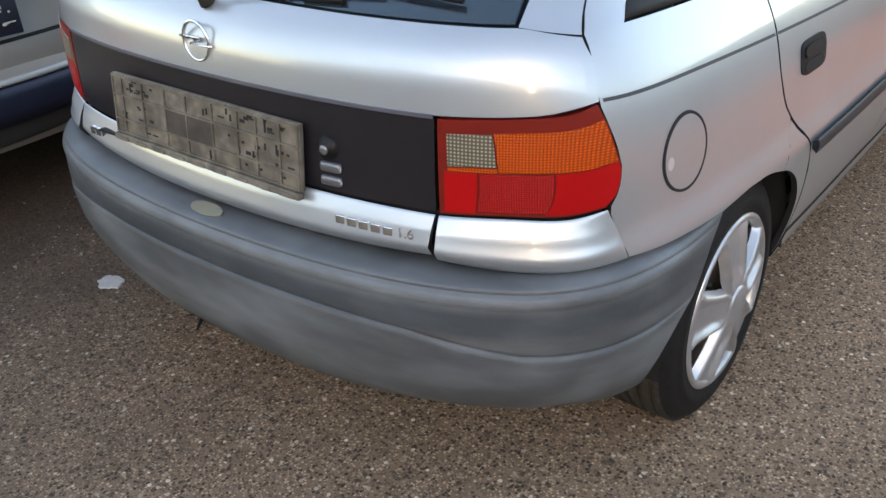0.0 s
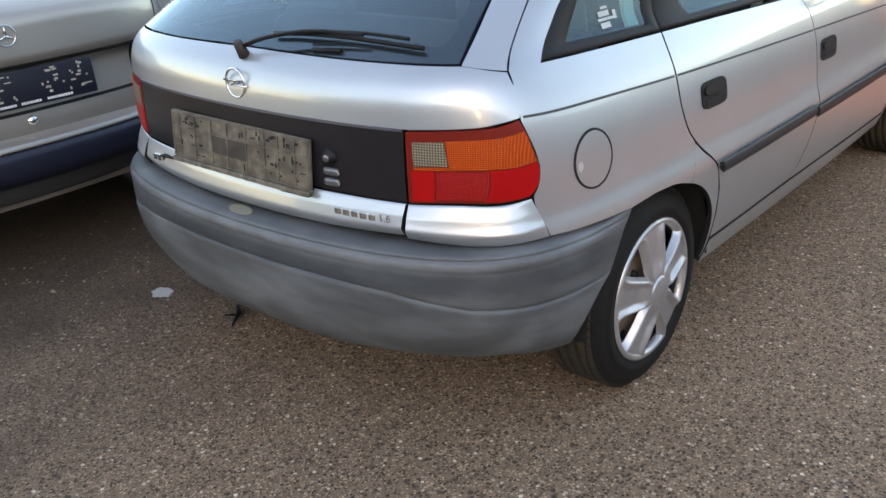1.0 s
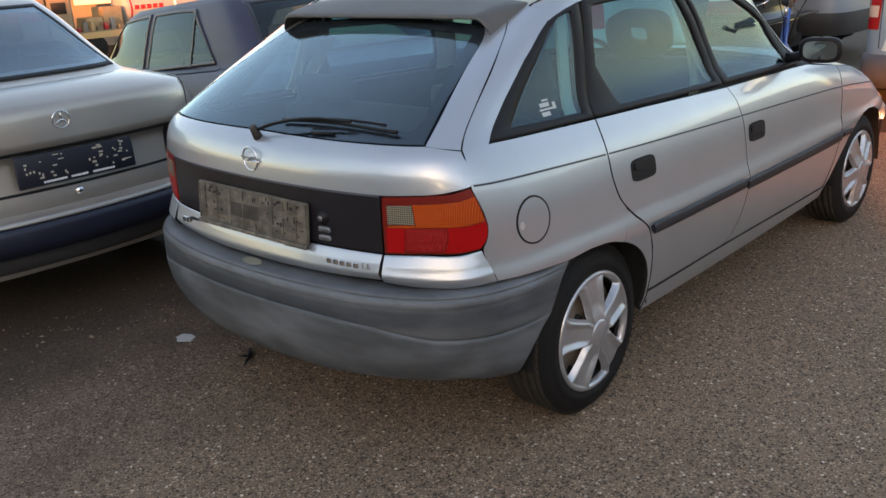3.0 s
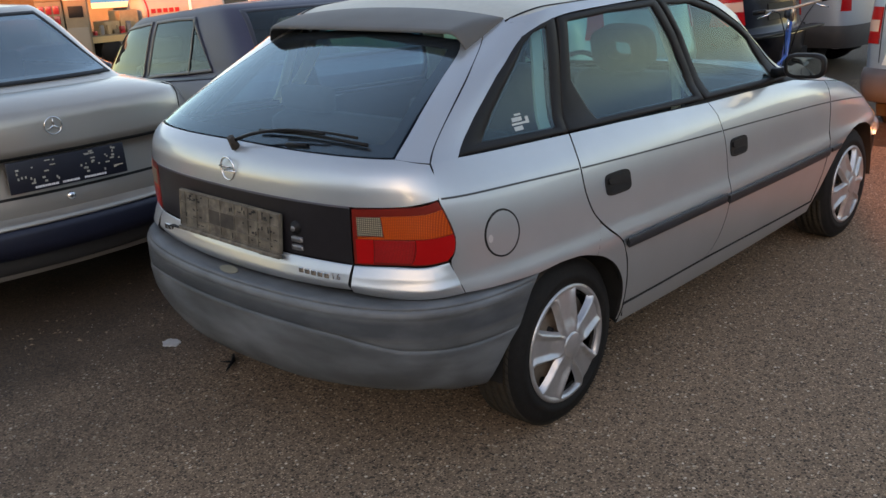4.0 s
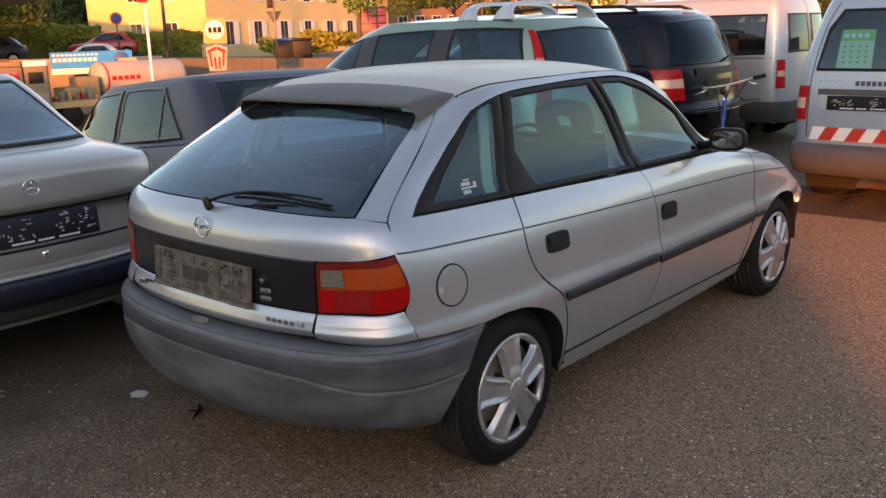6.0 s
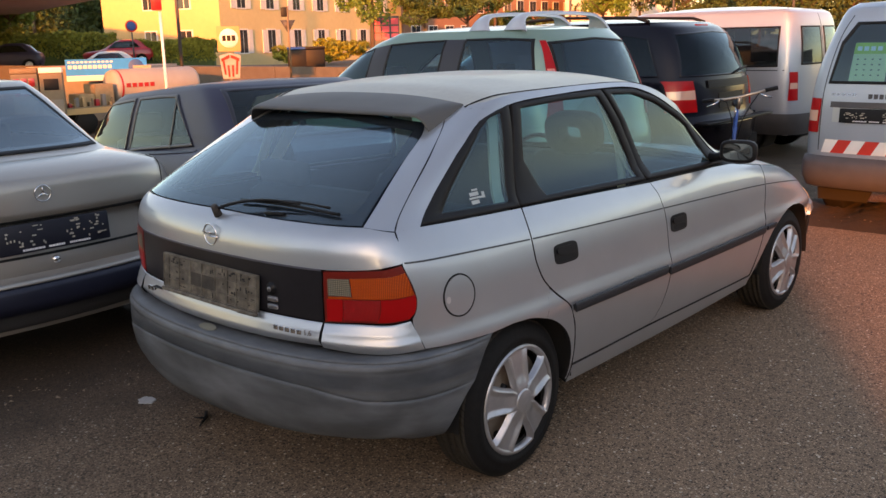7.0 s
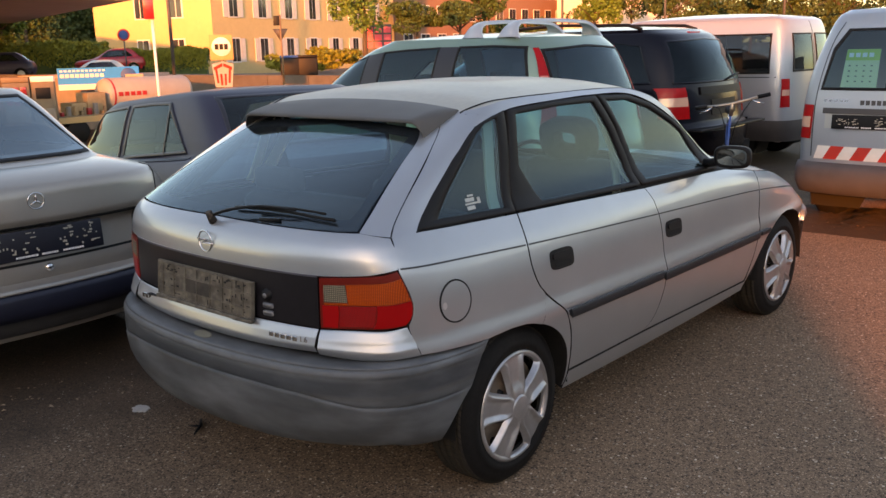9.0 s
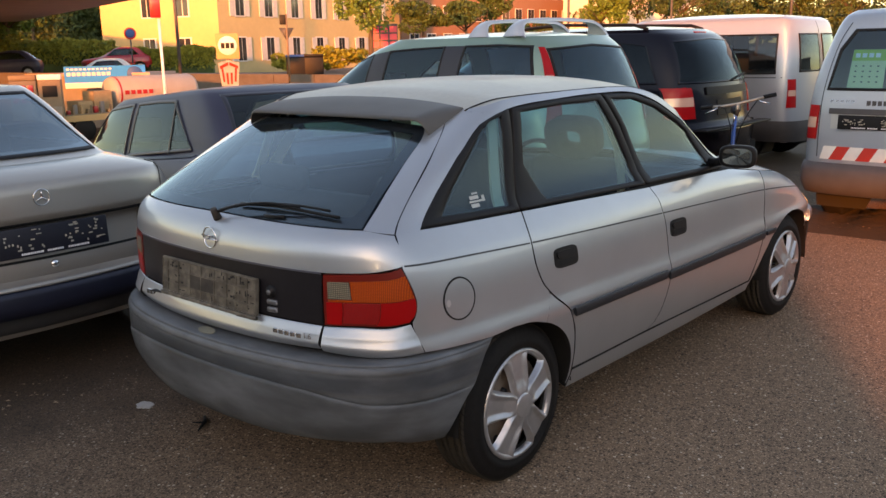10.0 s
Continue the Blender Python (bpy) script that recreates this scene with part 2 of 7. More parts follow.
RAIL = material("rail_silver", (0.55, 0.56, 0.58), 0.4, 0.6)
TINT = glass("dark_tinted_glass", (0.3, 0.34, 0.35), low=0.05, rise=5.0)
STRIPERED = material("stripe_red", (0.6, 0.04, 0.025), 0.4, grain=0.15, size=12)
STRIPEWHITE = material("stripe_white", (0.8, 0.77, 0.72), 0.4, grain=0.15, size=12)
PAPER = material("calendar_paper", (0.6, 0.64, 0.36), 0.8)
CARDGREEN = material("calendar_green", (0.32, 0.5, 0.06), 0.6)
BIKEBLUE = material("bike_blue", (0.02, 0.09, 0.35), 0.3, coat=0.6)
BRASSY = material("dull_metal", (0.4, 0.33, 0.27), 0.4, 0.8)

BODY = [SILVER, DARK]
ROOFPAINT = material("yellowish_silver_roof", (0.43, 0.415, 0.36), 0.55, 0.35, 0.1, grain=0.15, size=40, blotch=0.15, blotch_size=3)
BARK = material("bark", (0.10, 0.075, 0.055), 0.9, grain=0.5, size=12)
HEDGE = material("hedge_leaf", (0.2, 0.22, 0.025), 0.7, grain=0.5, size=3)
LEAFLIGHT = material("light_leaf", (0.11, 0.19, 0.03), 0.6, grain=0.5, size=2)
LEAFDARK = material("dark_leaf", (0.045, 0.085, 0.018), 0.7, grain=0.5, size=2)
LEAFDRY = material("budding_leaf", (0.05, 0.085, 0.02), 0.7, grain=0.5, size=2)
# wall colour is set dark to carry the shade on its left end
CONCRETE = material("shade_toned_concrete", (0.15, 0.13, 0.105), 0.9, grain=0.4, size=3, blotch=0.4, blotch_size=0.6)
STREET = material("street_surface", (0.16, 0.15, 0.13), 0.95, grain=0.3, size=6)
BANNERBLUE = material("banner_blue", (0.0, 0.26, 0.9), 0.6, grain=0.15, size=2)
BANNERDARK = material("banner_dark_blue", (0.02, 0.08, 0.28), 0.6)
BEIGEWALL = material("beige_render", (0.60, 0.47, 0.24), 0.9, grain=0.12, size=3, blotch=0.15, blotch_size=0.4)
YELLOWWALL = material("yellow_render", (0.64, 0.45, 0.21), 0.9, grain=0.12, size=3, blotch=0.12, blotch_size=0.4)
BRICKWALL = material("brown_brick", (0.30, 0.16, 0.10), 0.9, grain=0.35, size=8)
PALEWALL = material("pale_render", (0.6, 0.56, 0.5), 0.9, grain=0.15, size=3)
ROOFTILE = material("roof_tile", (0.25, 0.12, 0.08), 0.85, grain=0.4, size=6)
WINFRAME = material("window_white", (0.7, 0.68, 0.64), 0.6)
SHUTTER = material("shutter_white", (0.62, 0.60, 0.57), 0.6, grain=0.2, size=6)
FARGLASS = material("house_glass", (0.03, 0.035, 0.045), 0.08, spec=0.8)
FARRED = material("red_paint", (0.35, 0.015, 0.02), 0.3, coat=0.6)
FARWHITE = material("white_paint", (0.7, 0.7, 0.7), 0.3, coat=0.6)
CANOPY = material("canopy_sheet", (0.42, 0.34, 0.3), 0.8, grain=0.2, size=0.8)
# station shade is put into these two darkened base colours
PUMP = material("shade_toned_cream", (0.19, 0.14, 0.085), 0.6, grain=0.2, size=6)
PUMP2 = material("shade_toned_grey", (0.2, 0.17, 0.13), 0.6)
CRATE = material("crate_wood", (0.4, 0.27, 0.14), 0.85, grain=0.4, size=8)
SHEDGREY = material("shed_grey", (0.2, 0.19, 0.18), 0.85, grain=0.3, size=2)
SIGNCREAM = material("sign_cream", (0.46, 0.3, 0.13), 0.6)
PRICERED = material("price_pink", (0.7, 0.08, 0.12), 0.5)
WHITESPOT = material("dried_paint", (0.38, 0.365, 0.345), 0.8, grain=0.3, size=60)
DEADLEAF = material("dead_leaf", (0.28, 0.2, 0.13), 0.85, grain=0.5, size=40)
GRIT = material("grit", (0.3, 0.27, 0.23), 0.9, grain=0.5, size=90)
# tank paint darkened too, to carry the shade at the station
TANKWHITE = material("shade_toned_white", (0.36, 0.34, 0.31), 0.5, grain=0.2, size=2)

# earth darkened so that its colour holds the shade below the van
EARTH = material("shaded_leafy_earth", (0.036, 0.022, 0.012), 0.95, grain=0.6, size=40, blotch=0.6, blotch_size=8, bump=0.5, bump_size=60)


# ---- geometry helpers ----
def smooth_table(points):
    """A smooth curve y(x) through points, with no overshoot."""
    x, y = (np.array(v, float) for v in zip(*points))
    d = np.diff(y) / np.diff(x)
    s = np.zeros(len(x))
    s[1:-1] = np.where(d[1:] * d[:-1] > 0, 2 * d[1:] * d[:-1] / (d[1:] + d[:-1] + 1e-12), 0)
    s[0], s[-1] = d[0], d[-1]

    def f(v):
        v = np.clip(np.asarray(v, float), x[0], x[-1])
        i = np.clip(np.searchsorted(x, v) - 1, 0, len(x) - 2)
        h = x[i + 1] - x[i]
        t = (v - x[i]) / h
        return (2 * t**3 - 3 * t**2 + 1) * y[i] + (t**3 - 2 * t**2 + t) * h * s[i] + (3 * t**2 - 2 * t**3) * y[i + 1] + (t**3 - t**2) * h * s[i + 1]
    return f


class Shell:
    """A car's skin: at each height an outline, straight along the sides and rounded at both ends. y runs forward, x to the car's right."""

    def __init__(self, width, rear, front, mid=(0.6, 1.4), power=(9.0, 6.0), taper=(0.045, 0.06)):
        self.w, self.r, self.f = smooth_table(width), smooth_table(rear), smooth_table(front)
        self.mid, self.power, self.taper = mid, power, taper
        self.crease = 0.0                      # how far the waist crease sinks towards the front
        self.square = smooth_table(power[0]) if isinstance(power[0], list) else (lambda z: power[0])

    def side(self, y, z):
        """Half width at y and height z."""
        y, z = np.asarray(y, float), np.asarray(z, float)
        z = z + self.crease * np.clip((y + 0.25) / 1.2, 0, 1) * np.exp(-((z - 0.63) / 0.11) ** 2)
        a = np.clip((self.mid[0] - y) / np.maximum(self.mid[0] - self.r(z), 0.05), 0, 1)
        b = np.clip((y - self.mid[1]) / np.maximum(self.f(z) - self.mid[1], 0.05), 0, 1)
        return self.w(z) * np.sqrt(np.maximum(1 - a ** self.square(z), 0)) * np.sqrt(np.maximum(1 - b ** self.power[1], 0)) * (1 - self.taper[0] * a * a) * (1 - self.taper[1] * b * b)

    def back(self, x, z):
        """Where the rear stands at x and height z."""
        x, z = np.asarray(x, float), np.asarray(z, float)
        a = np.full(np.broadcast(x, z).shape, 0.97)
        for _ in range(25):
            a = np.maximum(1 - (np.minimum(np.abs(x) / (self.w(z) * (1 - self.taper[0] * a * a)), 1)) ** 2, 0) ** (1 / self.square(z))
        return self.mid[0] - (self.mid[0] - self.r(z)) * a

    def outline(self, z, n=240):
        """The half outline at one height, from the rear's middle to the nose's."""
        k = np.linspace(0, np.pi / 2, n)
        a = np.cos(k) ** (2 / self.square(z))
        xr, yr = self.w(z) * np.sin(k) * (1 - self.taper[0] * a * a), self.mid[0] - (self.mid[0] - self.r(z)) * a
        b = np.cos(k[::-1]) ** (2 / self.power[1])
        xf, yf = self.w(z) * np.sin(k[::-1]) * (1 - self.taper[1] * b * b), self.mid[1] + (self.f(z) - self.mid[1]) * b
        return np.concatenate([np.stack([xr, yr], 1), np.stack([xf, yf], 1)])

    def arc(self, s, z):
        """The place s metres along the outline from the rear's middle."""
        s, z = np.broadcast_arrays(np.asarray(s, float), np.asarray(z, float))
        out = np.empty(s.shape + (3,))
        for i in np.ndindex(s.shape):
            o = self.outline(float(z[i]))
            d = np.concatenate([[0], np.cumsum(np.linalg.norm(np.diff(o, axis=0), axis=1))])
            out[i] = np.interp(abs(s[i]), d, o[:, 0]) * (1 if s[i] >= 0 else -1), np.interp(abs(s[i]), d, o[:, 1]), z[i]
        return out


def curve(points, smooth=True):
    """A function of 0..1 along points, by chord length."""
    p = np.array(points, float)
    if len(p) < 3 or not smooth:
        d = np.concatenate([[0], np.cumsum(np.linalg.norm(np.diff(p, axis=0), axis=1))])
        return lambda t: np.stack([np.interp(np.asarray(t) * d[-1], d, p[:, k]) for k in range(p.shape[1])], -1)
    d = np.concatenate([[0], np.cumsum(np.sqrt(np.linalg.norm(np.diff(p, axis=0), axis=1)))])
    g = np.gradient(p, d, axis=0)

    def f(t):
        v = np.asarray(t, float) * d[-1]
        i = np.clip(np.searchsorted(d, v) - 1, 0, len(d) - 2)
        h = (d[i + 1] - d[i])
        q = ((v - d[i]) / h)[..., None]
        h = h[..., None]
        return (2 * q**3 - 3 * q**2 + 1) * p[i] + (q**3 - 2 * q**2 + q) * h * g[i] + (3 * q**2 - 2 * q**3) * p[i + 1] + (q**3 - q**2) * h * g[i + 1]
    return f


def coons(bottom, top, left=None, right=None, nu=24, nv=12, smooth=True, span=(0, 1, 0, 1)):
    """A grid of points that fills four border curves (bottom and top run the same way; left and right run up)."""
    e = 0.012
    u = np.concatenate([[0, e], np.linspace(0, 1, nu + 1)[1:-1], [1 - e, 1]])
    v = np.concatenate([[0, e], np.linspace(0, 1, nv + 1)[1:-1], [1 - e, 1]])
    u, v = span[0] + (span[1] - span[0]) * u, span[2] + (span[3] - span[2]) * v
    B, T = curve(bottom, smooth)(u), curve(top, smooth)(u)
    L = curve(left or [bottom[0], top[0]], smooth)(v)
    R = curve(right or [bottom[-1], top[-1]], smooth)(v)
    U, V = u[:, None, None], v[None, :, None]
    return (1 - V) * B[:, None] + V * T[:, None] + (1 - U) * L[None] + U * R[None] - ((1 - U) * (1 - V) * np.array(bottom[0]) + U * (1 - V) * np.array(bottom[-1]) + (1 - U) * V * np.array(top[0]) + U * V * np.array(top[-1]))


def grid_faces(bm, P, lip=0.015, out=None):
    """Adds a grid of points as a skin with its edges turned in by lip. out: the side it should face."""
    n, m = P.shape[:2]
    du, dv = np.gradient(P, axis=0), np.gradient(P, axis=1)
    N = np.cross(du, dv)
    N /= np.linalg.norm(N, axis=2, keepdims=True) + 1e-12
    flip = out is not None and (N * np.asarray(out)).sum(2).mean() < 0
    if flip:
        N = -N
    if out is not None:
        o = np.asarray(out, float) / np.linalg.norm(out)
        dot = (N * o).sum(2)
        if dot.mean() > 0.8:
            N = np.where((dot < 0.3)[..., None], o, N)
    V = [[bm.verts.new(P[i, j]) for j in range(m)] for i in range(n)]

    def face(a, b, c, d, slot=0):
        try:
            f = bm.faces.new((d, c, b, a) if flip else (a, b, c, d))
            f.smooth, f.material_index = True, slot
        except ValueError:
            pass
    for i in range(n - 1):
        for j in range(m - 1):
            face(V[i][j], V[i + 1][j], V[i + 1][j + 1], V[i][j + 1])
    if lip:
        ring = [(i, 0) for i in range(n)] + [(n - 1, j) for j in range(1, m)] + [(i, m - 1) for i in range(n - 2, -1, -1)] + [(0, j) for j in range(m - 2, 0, -1)]
        prev = [bm.verts.new(P[i, j]) for i, j in ring]
        for depth in (0.003, lip):
            nxt = [bm.verts.new(P[i, j] - N[i, j] * depth) for i, j in ring]
            for k in range(len(ring)):
                q = (k + 1) % len(ring)
                face(prev[q], prev[k], nxt[k], nxt[q], 1)
            prev = nxt
    return bm


def mesh_of(bm, name):
    me = bpy.data.meshes.new(name)
    bm.to_mesh(me)
    bm.free()
    return me


def part(name, bm, mat, parent=None, label=""):
    """Links a bmesh as one mesh object under a thing or a part."""
    me = mesh_of(bm, name)
    for q in (mat if isinstance(mat, (list, tuple)) else [mat]):
        me.materials.append(q)
    if len(me.materials) == 1:
        me.polygons.foreach_set("material_index", [0] * len(me.polygons))
    ob = new(name, me)
    ob.parent = parent
    return tagged(ob, label)


def thing(name, m, label, category, group="", kind=""):
    ob = new(name)
    ob.empty_display_size = 0.1
    ob.matrix_world = m
    return tagged(ob, label, category, group, kind)


def box(x0, x1, y0, y1, z0, z1, bevel=0.0, bm=None):
    one = bmesh.new()
    bmesh.ops.create_cube(one, size=1, matrix=Matrix.Translation(((x0 + x1) / 2, (y0 + y1) / 2, (z0 + z1) / 2)) @ Matrix.Diagonal((abs(x1 - x0), abs(y1 - y0), abs(z1 - z0), 1)))
    if bevel:
        bmesh.ops.bevel(one, geom=one.edges[:] + one.verts[:], offset=bevel, segments=2, affect="EDGES", profile=0.6)
        for f in one.faces:
            f.smooth = True
    if bm is None:
        return one
    me = bpy.data.meshes.new("t")
    one.to_mesh(me)
    one.free()
    bm.from_mesh(me)
    bpy.data.meshes.remove(me)
    return bm


def tube(points, radius, sides=8, bm=None, closed=False):
    """A round rod along points; radius one number or one for each point."""
    bm = bm or bmesh.new()
    p = [Vector(q) for q in points]
    rad = radius if isinstance(radius, (list, tuple)) else [radius] * len(p)
    rings, last = [], None
    for i, q in enumerate(p):
        a, b = (p[i - 1] if i or closed else q), (p[(i + 1) % len(p)] if i < len(p) - 1 or closed else q)
        d = (b - a).normalized()
        side = d.cross(Vector((0, 0, 1)))
        if side.length < 0.05:
            side = d.cross(Vector((0, 1, 0)))
        if last and side.normalized().dot(last) < 0:
            side = -side
        side.normalize()
        last = side
        up = side.cross(d)
        rings.append([bm.verts.new(q + (side * math.cos(k) + up * math.sin(k)) * rad[i]) for k in (2 * math.pi * j / sides for j in range(sides))])
    for i in range(len(rings) - (0 if closed else 1)):
        for j in range(sides):
            f = bm.faces.new((rings[i][j], rings[i][(j + 1) % sides], rings[(i + 1) % len(rings)][(j + 1) % sides], rings[(i + 1) % len(rings)][j]))
            f.smooth = True
    if not closed:
        for r in (rings[0], rings[-1]):
            bm.faces.new(r)
    bmesh.ops.recalc_face_normals(bm, faces=bm.faces[:])
    return bm


def lathe(profile, sides=48, axis="x", bm=None, start=0.0, end=2 * math.pi):
    """Turns a profile of (radius, along) about an axis."""
    bm = bm or bmesh.new()
    full = abs(end - start - 2 * math.pi) < 1e-6
    n = sides if full else sides + 1
    put = {"x": lambda a, r, h: (h, r * math.cos(a), r * math.sin(a)), "y": lambda a, r, h: (r * math.cos(a), h, r * math.sin(a)), "z": lambda a, r, h: (r * math.cos(a), r * math.sin(a), h)}[axis]
    rings = [[bm.verts.new(put(start + (end - start) * k / sides, r, h)) for k in range(n)] for r, h in profile]
    for a, b in zip(rings, rings[1:]):
        for k in range(n if full else n - 1):
            f = bm.faces.new((a[k], a[(k + 1) % n], b[(k + 1) % n], b[k]))
            f.smooth = True
    bmesh.ops.recalc_face_normals(bm, faces=bm.faces[:])
    return bm


def outline_skin(shell, zs, s_count=90, bm=None, ends=True):
    """A closed ring of skin over heights zs, all round the car."""
    bm = bm or bmesh.new()
    rows = []
    for z in zs:
        o = shell.outline(z, 300)
        d = np.concatenate([[0], np.cumsum(np.linalg.norm(np.diff(o, axis=0), axis=1))])
        s = np.linspace(0, d[-1], s_count // 2)
        o = np.stack([np.interp(s, d, o[:, 0]), np.interp(s, d, o[:, 1])], 1)
        full = np.concatenate([o, (o * [-1, 1])[::-1][1:-1]])
        rows.append([bm.verts.new((x, y, z)) for x, y in full])
    for a, b in zip(rows, rows[1:]):
        for k in range(len(a)):
            q = (k + 1) % len(a)
            f = bm.faces.new((a[k], a[q], b[q], b[k]))
            f.smooth = True
    return bm


# ---- ground ----
EYE0 = Vector((2.54, -2.39, 0))
FAR = Vector((-0.86, 0.51, 0))


def ground_z(x, y):
    """The yard is level but for a dip cut to suit the pitched dark sedan; towards the filling station it falls by 1.7
    m.
    """
    d = (x - EYE0.x) * FAR.x + (y - EYE0.y) * FAR.y
    t = min(max((d - 14) / 12, 0), 1)
    a = min(max((y - 0.42 + 0.16 * (x + 0.95)) / 0.1, 0), 1) * min(max((2.6 - y - 0.16 * (x + 0.95)) / 0.5, 0), 1)
    dip = -math.tan(radians(4.5)) * min(max(-0.95 - x, 0), 4.6) * a * min(max((x + 8) / 2.4, 0), 1)
    return -1.7 * t * t * (3 - 2 * t) + dip


bm = bmesh.new()
ticks = np.concatenate([-np.geomspace(4, 900, 46)[::-1], np.linspace(-3.6, 3.6, 11), np.geomspace(4, 900, 46)])
cols_x = np.unique(np.concatenate([ticks - 12, np.arange(-8, -0.4, 0.5), [-0.95]]))
cols_y = np.unique(np.concatenate([ticks + 8, np.arange(0.3, 3.5, 0.12)]))
gv = [[bm.verts.new((a, b, ground_z(a, b))) for b in cols_y] for a in cols_x]
for i in range(len(cols_x) - 1):
    for j in range(len(cols_y) - 1):
        bm.faces.new((gv[i][j], gv[i + 1][j], gv[i + 1][j + 1], gv[i][j + 1])).smooth = True
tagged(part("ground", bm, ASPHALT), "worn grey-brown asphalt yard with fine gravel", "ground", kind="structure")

# unseen building added behind the walker to shade the yard; a slot beside it lets the low sun through to the ground
shade = thing("yard_shade_building", pose(10.6, -14.2, 0, 0, 0, math.degrees(math.atan2(0.495, 0.87))), "unseen plain block added to shade the yard", "building")
part("wall", box(-45, 0, -12, 0, 0, 5.4), RENDER, shade)
part("roof", box(-45.2, 0, -12.2, 0.15, 5.4, 5.6), RENDER, shade)
# invented top and sill that trim the sun strip passing the slot
part("sun_slot_top", box(0.002, 2.4, -0.4, 0, 3.9, 5.6), RENDER, shade)
part("sun_slot_sill", box(0.002, 2.4, -0.35, -0.25, 0, 2.5), SHEDGREY, shade)
# added height that keeps direct sun off the filling station's pumps
part("station_shade_block", box(-45, -20.4, -12, -0.1, 5.602, 7.3), RENDER, shade)
# added block that narrows the sun strip and cuts sky reflections
part("side_shade_block", box(2.402, 34, -8, 0, 0, 5.6), RENDER, shade)

# unseen block added beyond the yard to darken what the doors reflect
hall = thing("reflection_block", pose(16.5, -3, 0, 0, 0, 8), "unseen plain block added to dim reflections in the hatchback's flank", "building")
part("wall", box(0, 9, 0, 38, 0, 3.3), RENDER, hall)
part("roof", box(-0.2, 9.2, -0.2, 38.2, 3.3, 3.5), RENDER, hall)

# ---- silver hatchback ----
def side_map(shell, sign=1, off=0.0):
    def f(g):
        x = shell.side(g[..., 0], g[..., 1])
        return np.stack([sign * (x + off), g[..., 0], g[..., 1]], -1)
    return f


def back_map(shell, off=0.0):
    return lambda g: np.stack([g[..., 0], shell.back(g[..., 0], g[..., 1]) - off, g[..., 1]], -1)


def arc_map(shell, sign=1, off=0.0):
    def f(g):
        p = shell.arc(g[..., 0], g[..., 1])
        if off:
            q = shell.arc(g[..., 0] + 0.004, g[..., 1]) - p
            n = np.stack([q[..., 1], -q[..., 0], 0 * q[..., 0]], -1)
            p = p + off * n / (np.linalg.norm(n, axis=-1, keepdims=True) + 1e-9)
        p[..., 0] *= sign
        return p
    return f


def s_of(shell, x=None, y=None, z=0.7):
    """Metres along the outline of height z at which it has this x (rear) or this y (side)."""
    o = shell.outline(z)
    d = np.concatenate([[0], np.cumsum(np.linalg.norm(np.diff(o, axis=0), axis=1))])
    k = len(o) // 2
    return float(np.interp(x, o[:k, 0], d[:k])) if x is not None else float(np.interp(y, o[:, 1], d))


def panel(grid, to, out, lip=0.015, bm=None):
    return grid_faces(bm or bmesh.new(), to(grid), lip, out)


def loop_points(points, n, smooth=False):
    p = list(points) + [points[0]]
    return curve(p, smooth)(np.linspace(0, 1, n, endpoint=False))


def ring_panel(outer, inner, to, out, depth=0.02, n=96, bm=None):
    """A frame between two closed outlines of the same number of corners, with turned-in edges."""
    bm = bm or bmesh.new()

    def spread(pts):
        k = n // len(pts)
        q = []
        for a, b in zip(pts, list(pts[1:]) + [pts[0]]):
            for i in range(k):
                q.append([a[0] + (b[0] - a[0]) * i / k, a[1] + (b[1] - a[1]) * i / k])
        return np.array(q)
    A, B = spread(outer), spread(inner)
    rows = [to(A), to(A + (B - A) * 0.06), to((A + B) / 2), to(A + (B - A) * 0.94), to(B)]
    o = np.asarray(out) / np.linalg.norm(out)
    rows = [rows[0] - o * depth, rows[0] - o * 0.003] + rows[1:4] + [rows[4] - o * 0.003, rows[4] - o * depth]
    vs = [[bm.verts.new(p) for p in r] for r in rows]
    m = len(vs[0])
    for a, b in zip(vs, vs[1:]):
        for k in range(m):
            f = bm.faces.new((a[k], a[(k + 1) % m], b[(k + 1) % m], b[k]))
            f.smooth = True
    bmesh.ops.recalc_face_normals(bm, faces=bm.faces[:])
    return bm


def fan_panel(points, to, out, n=64, bm=None, lip=0.0, rings=6):
    """A closed outline filled from its middle."""
    p = loop_points(points, n) if len(points) < 30 else np.array(points, float)
    c = p.mean(0)
    k = np.linspace(1, 0.001, rings)
    g = c + (np.concatenate([p, p[:1]])[:, None] - c) * k[None, :, None]
    return grid_faces(bm or bmesh.new(), to(g), lip, out)


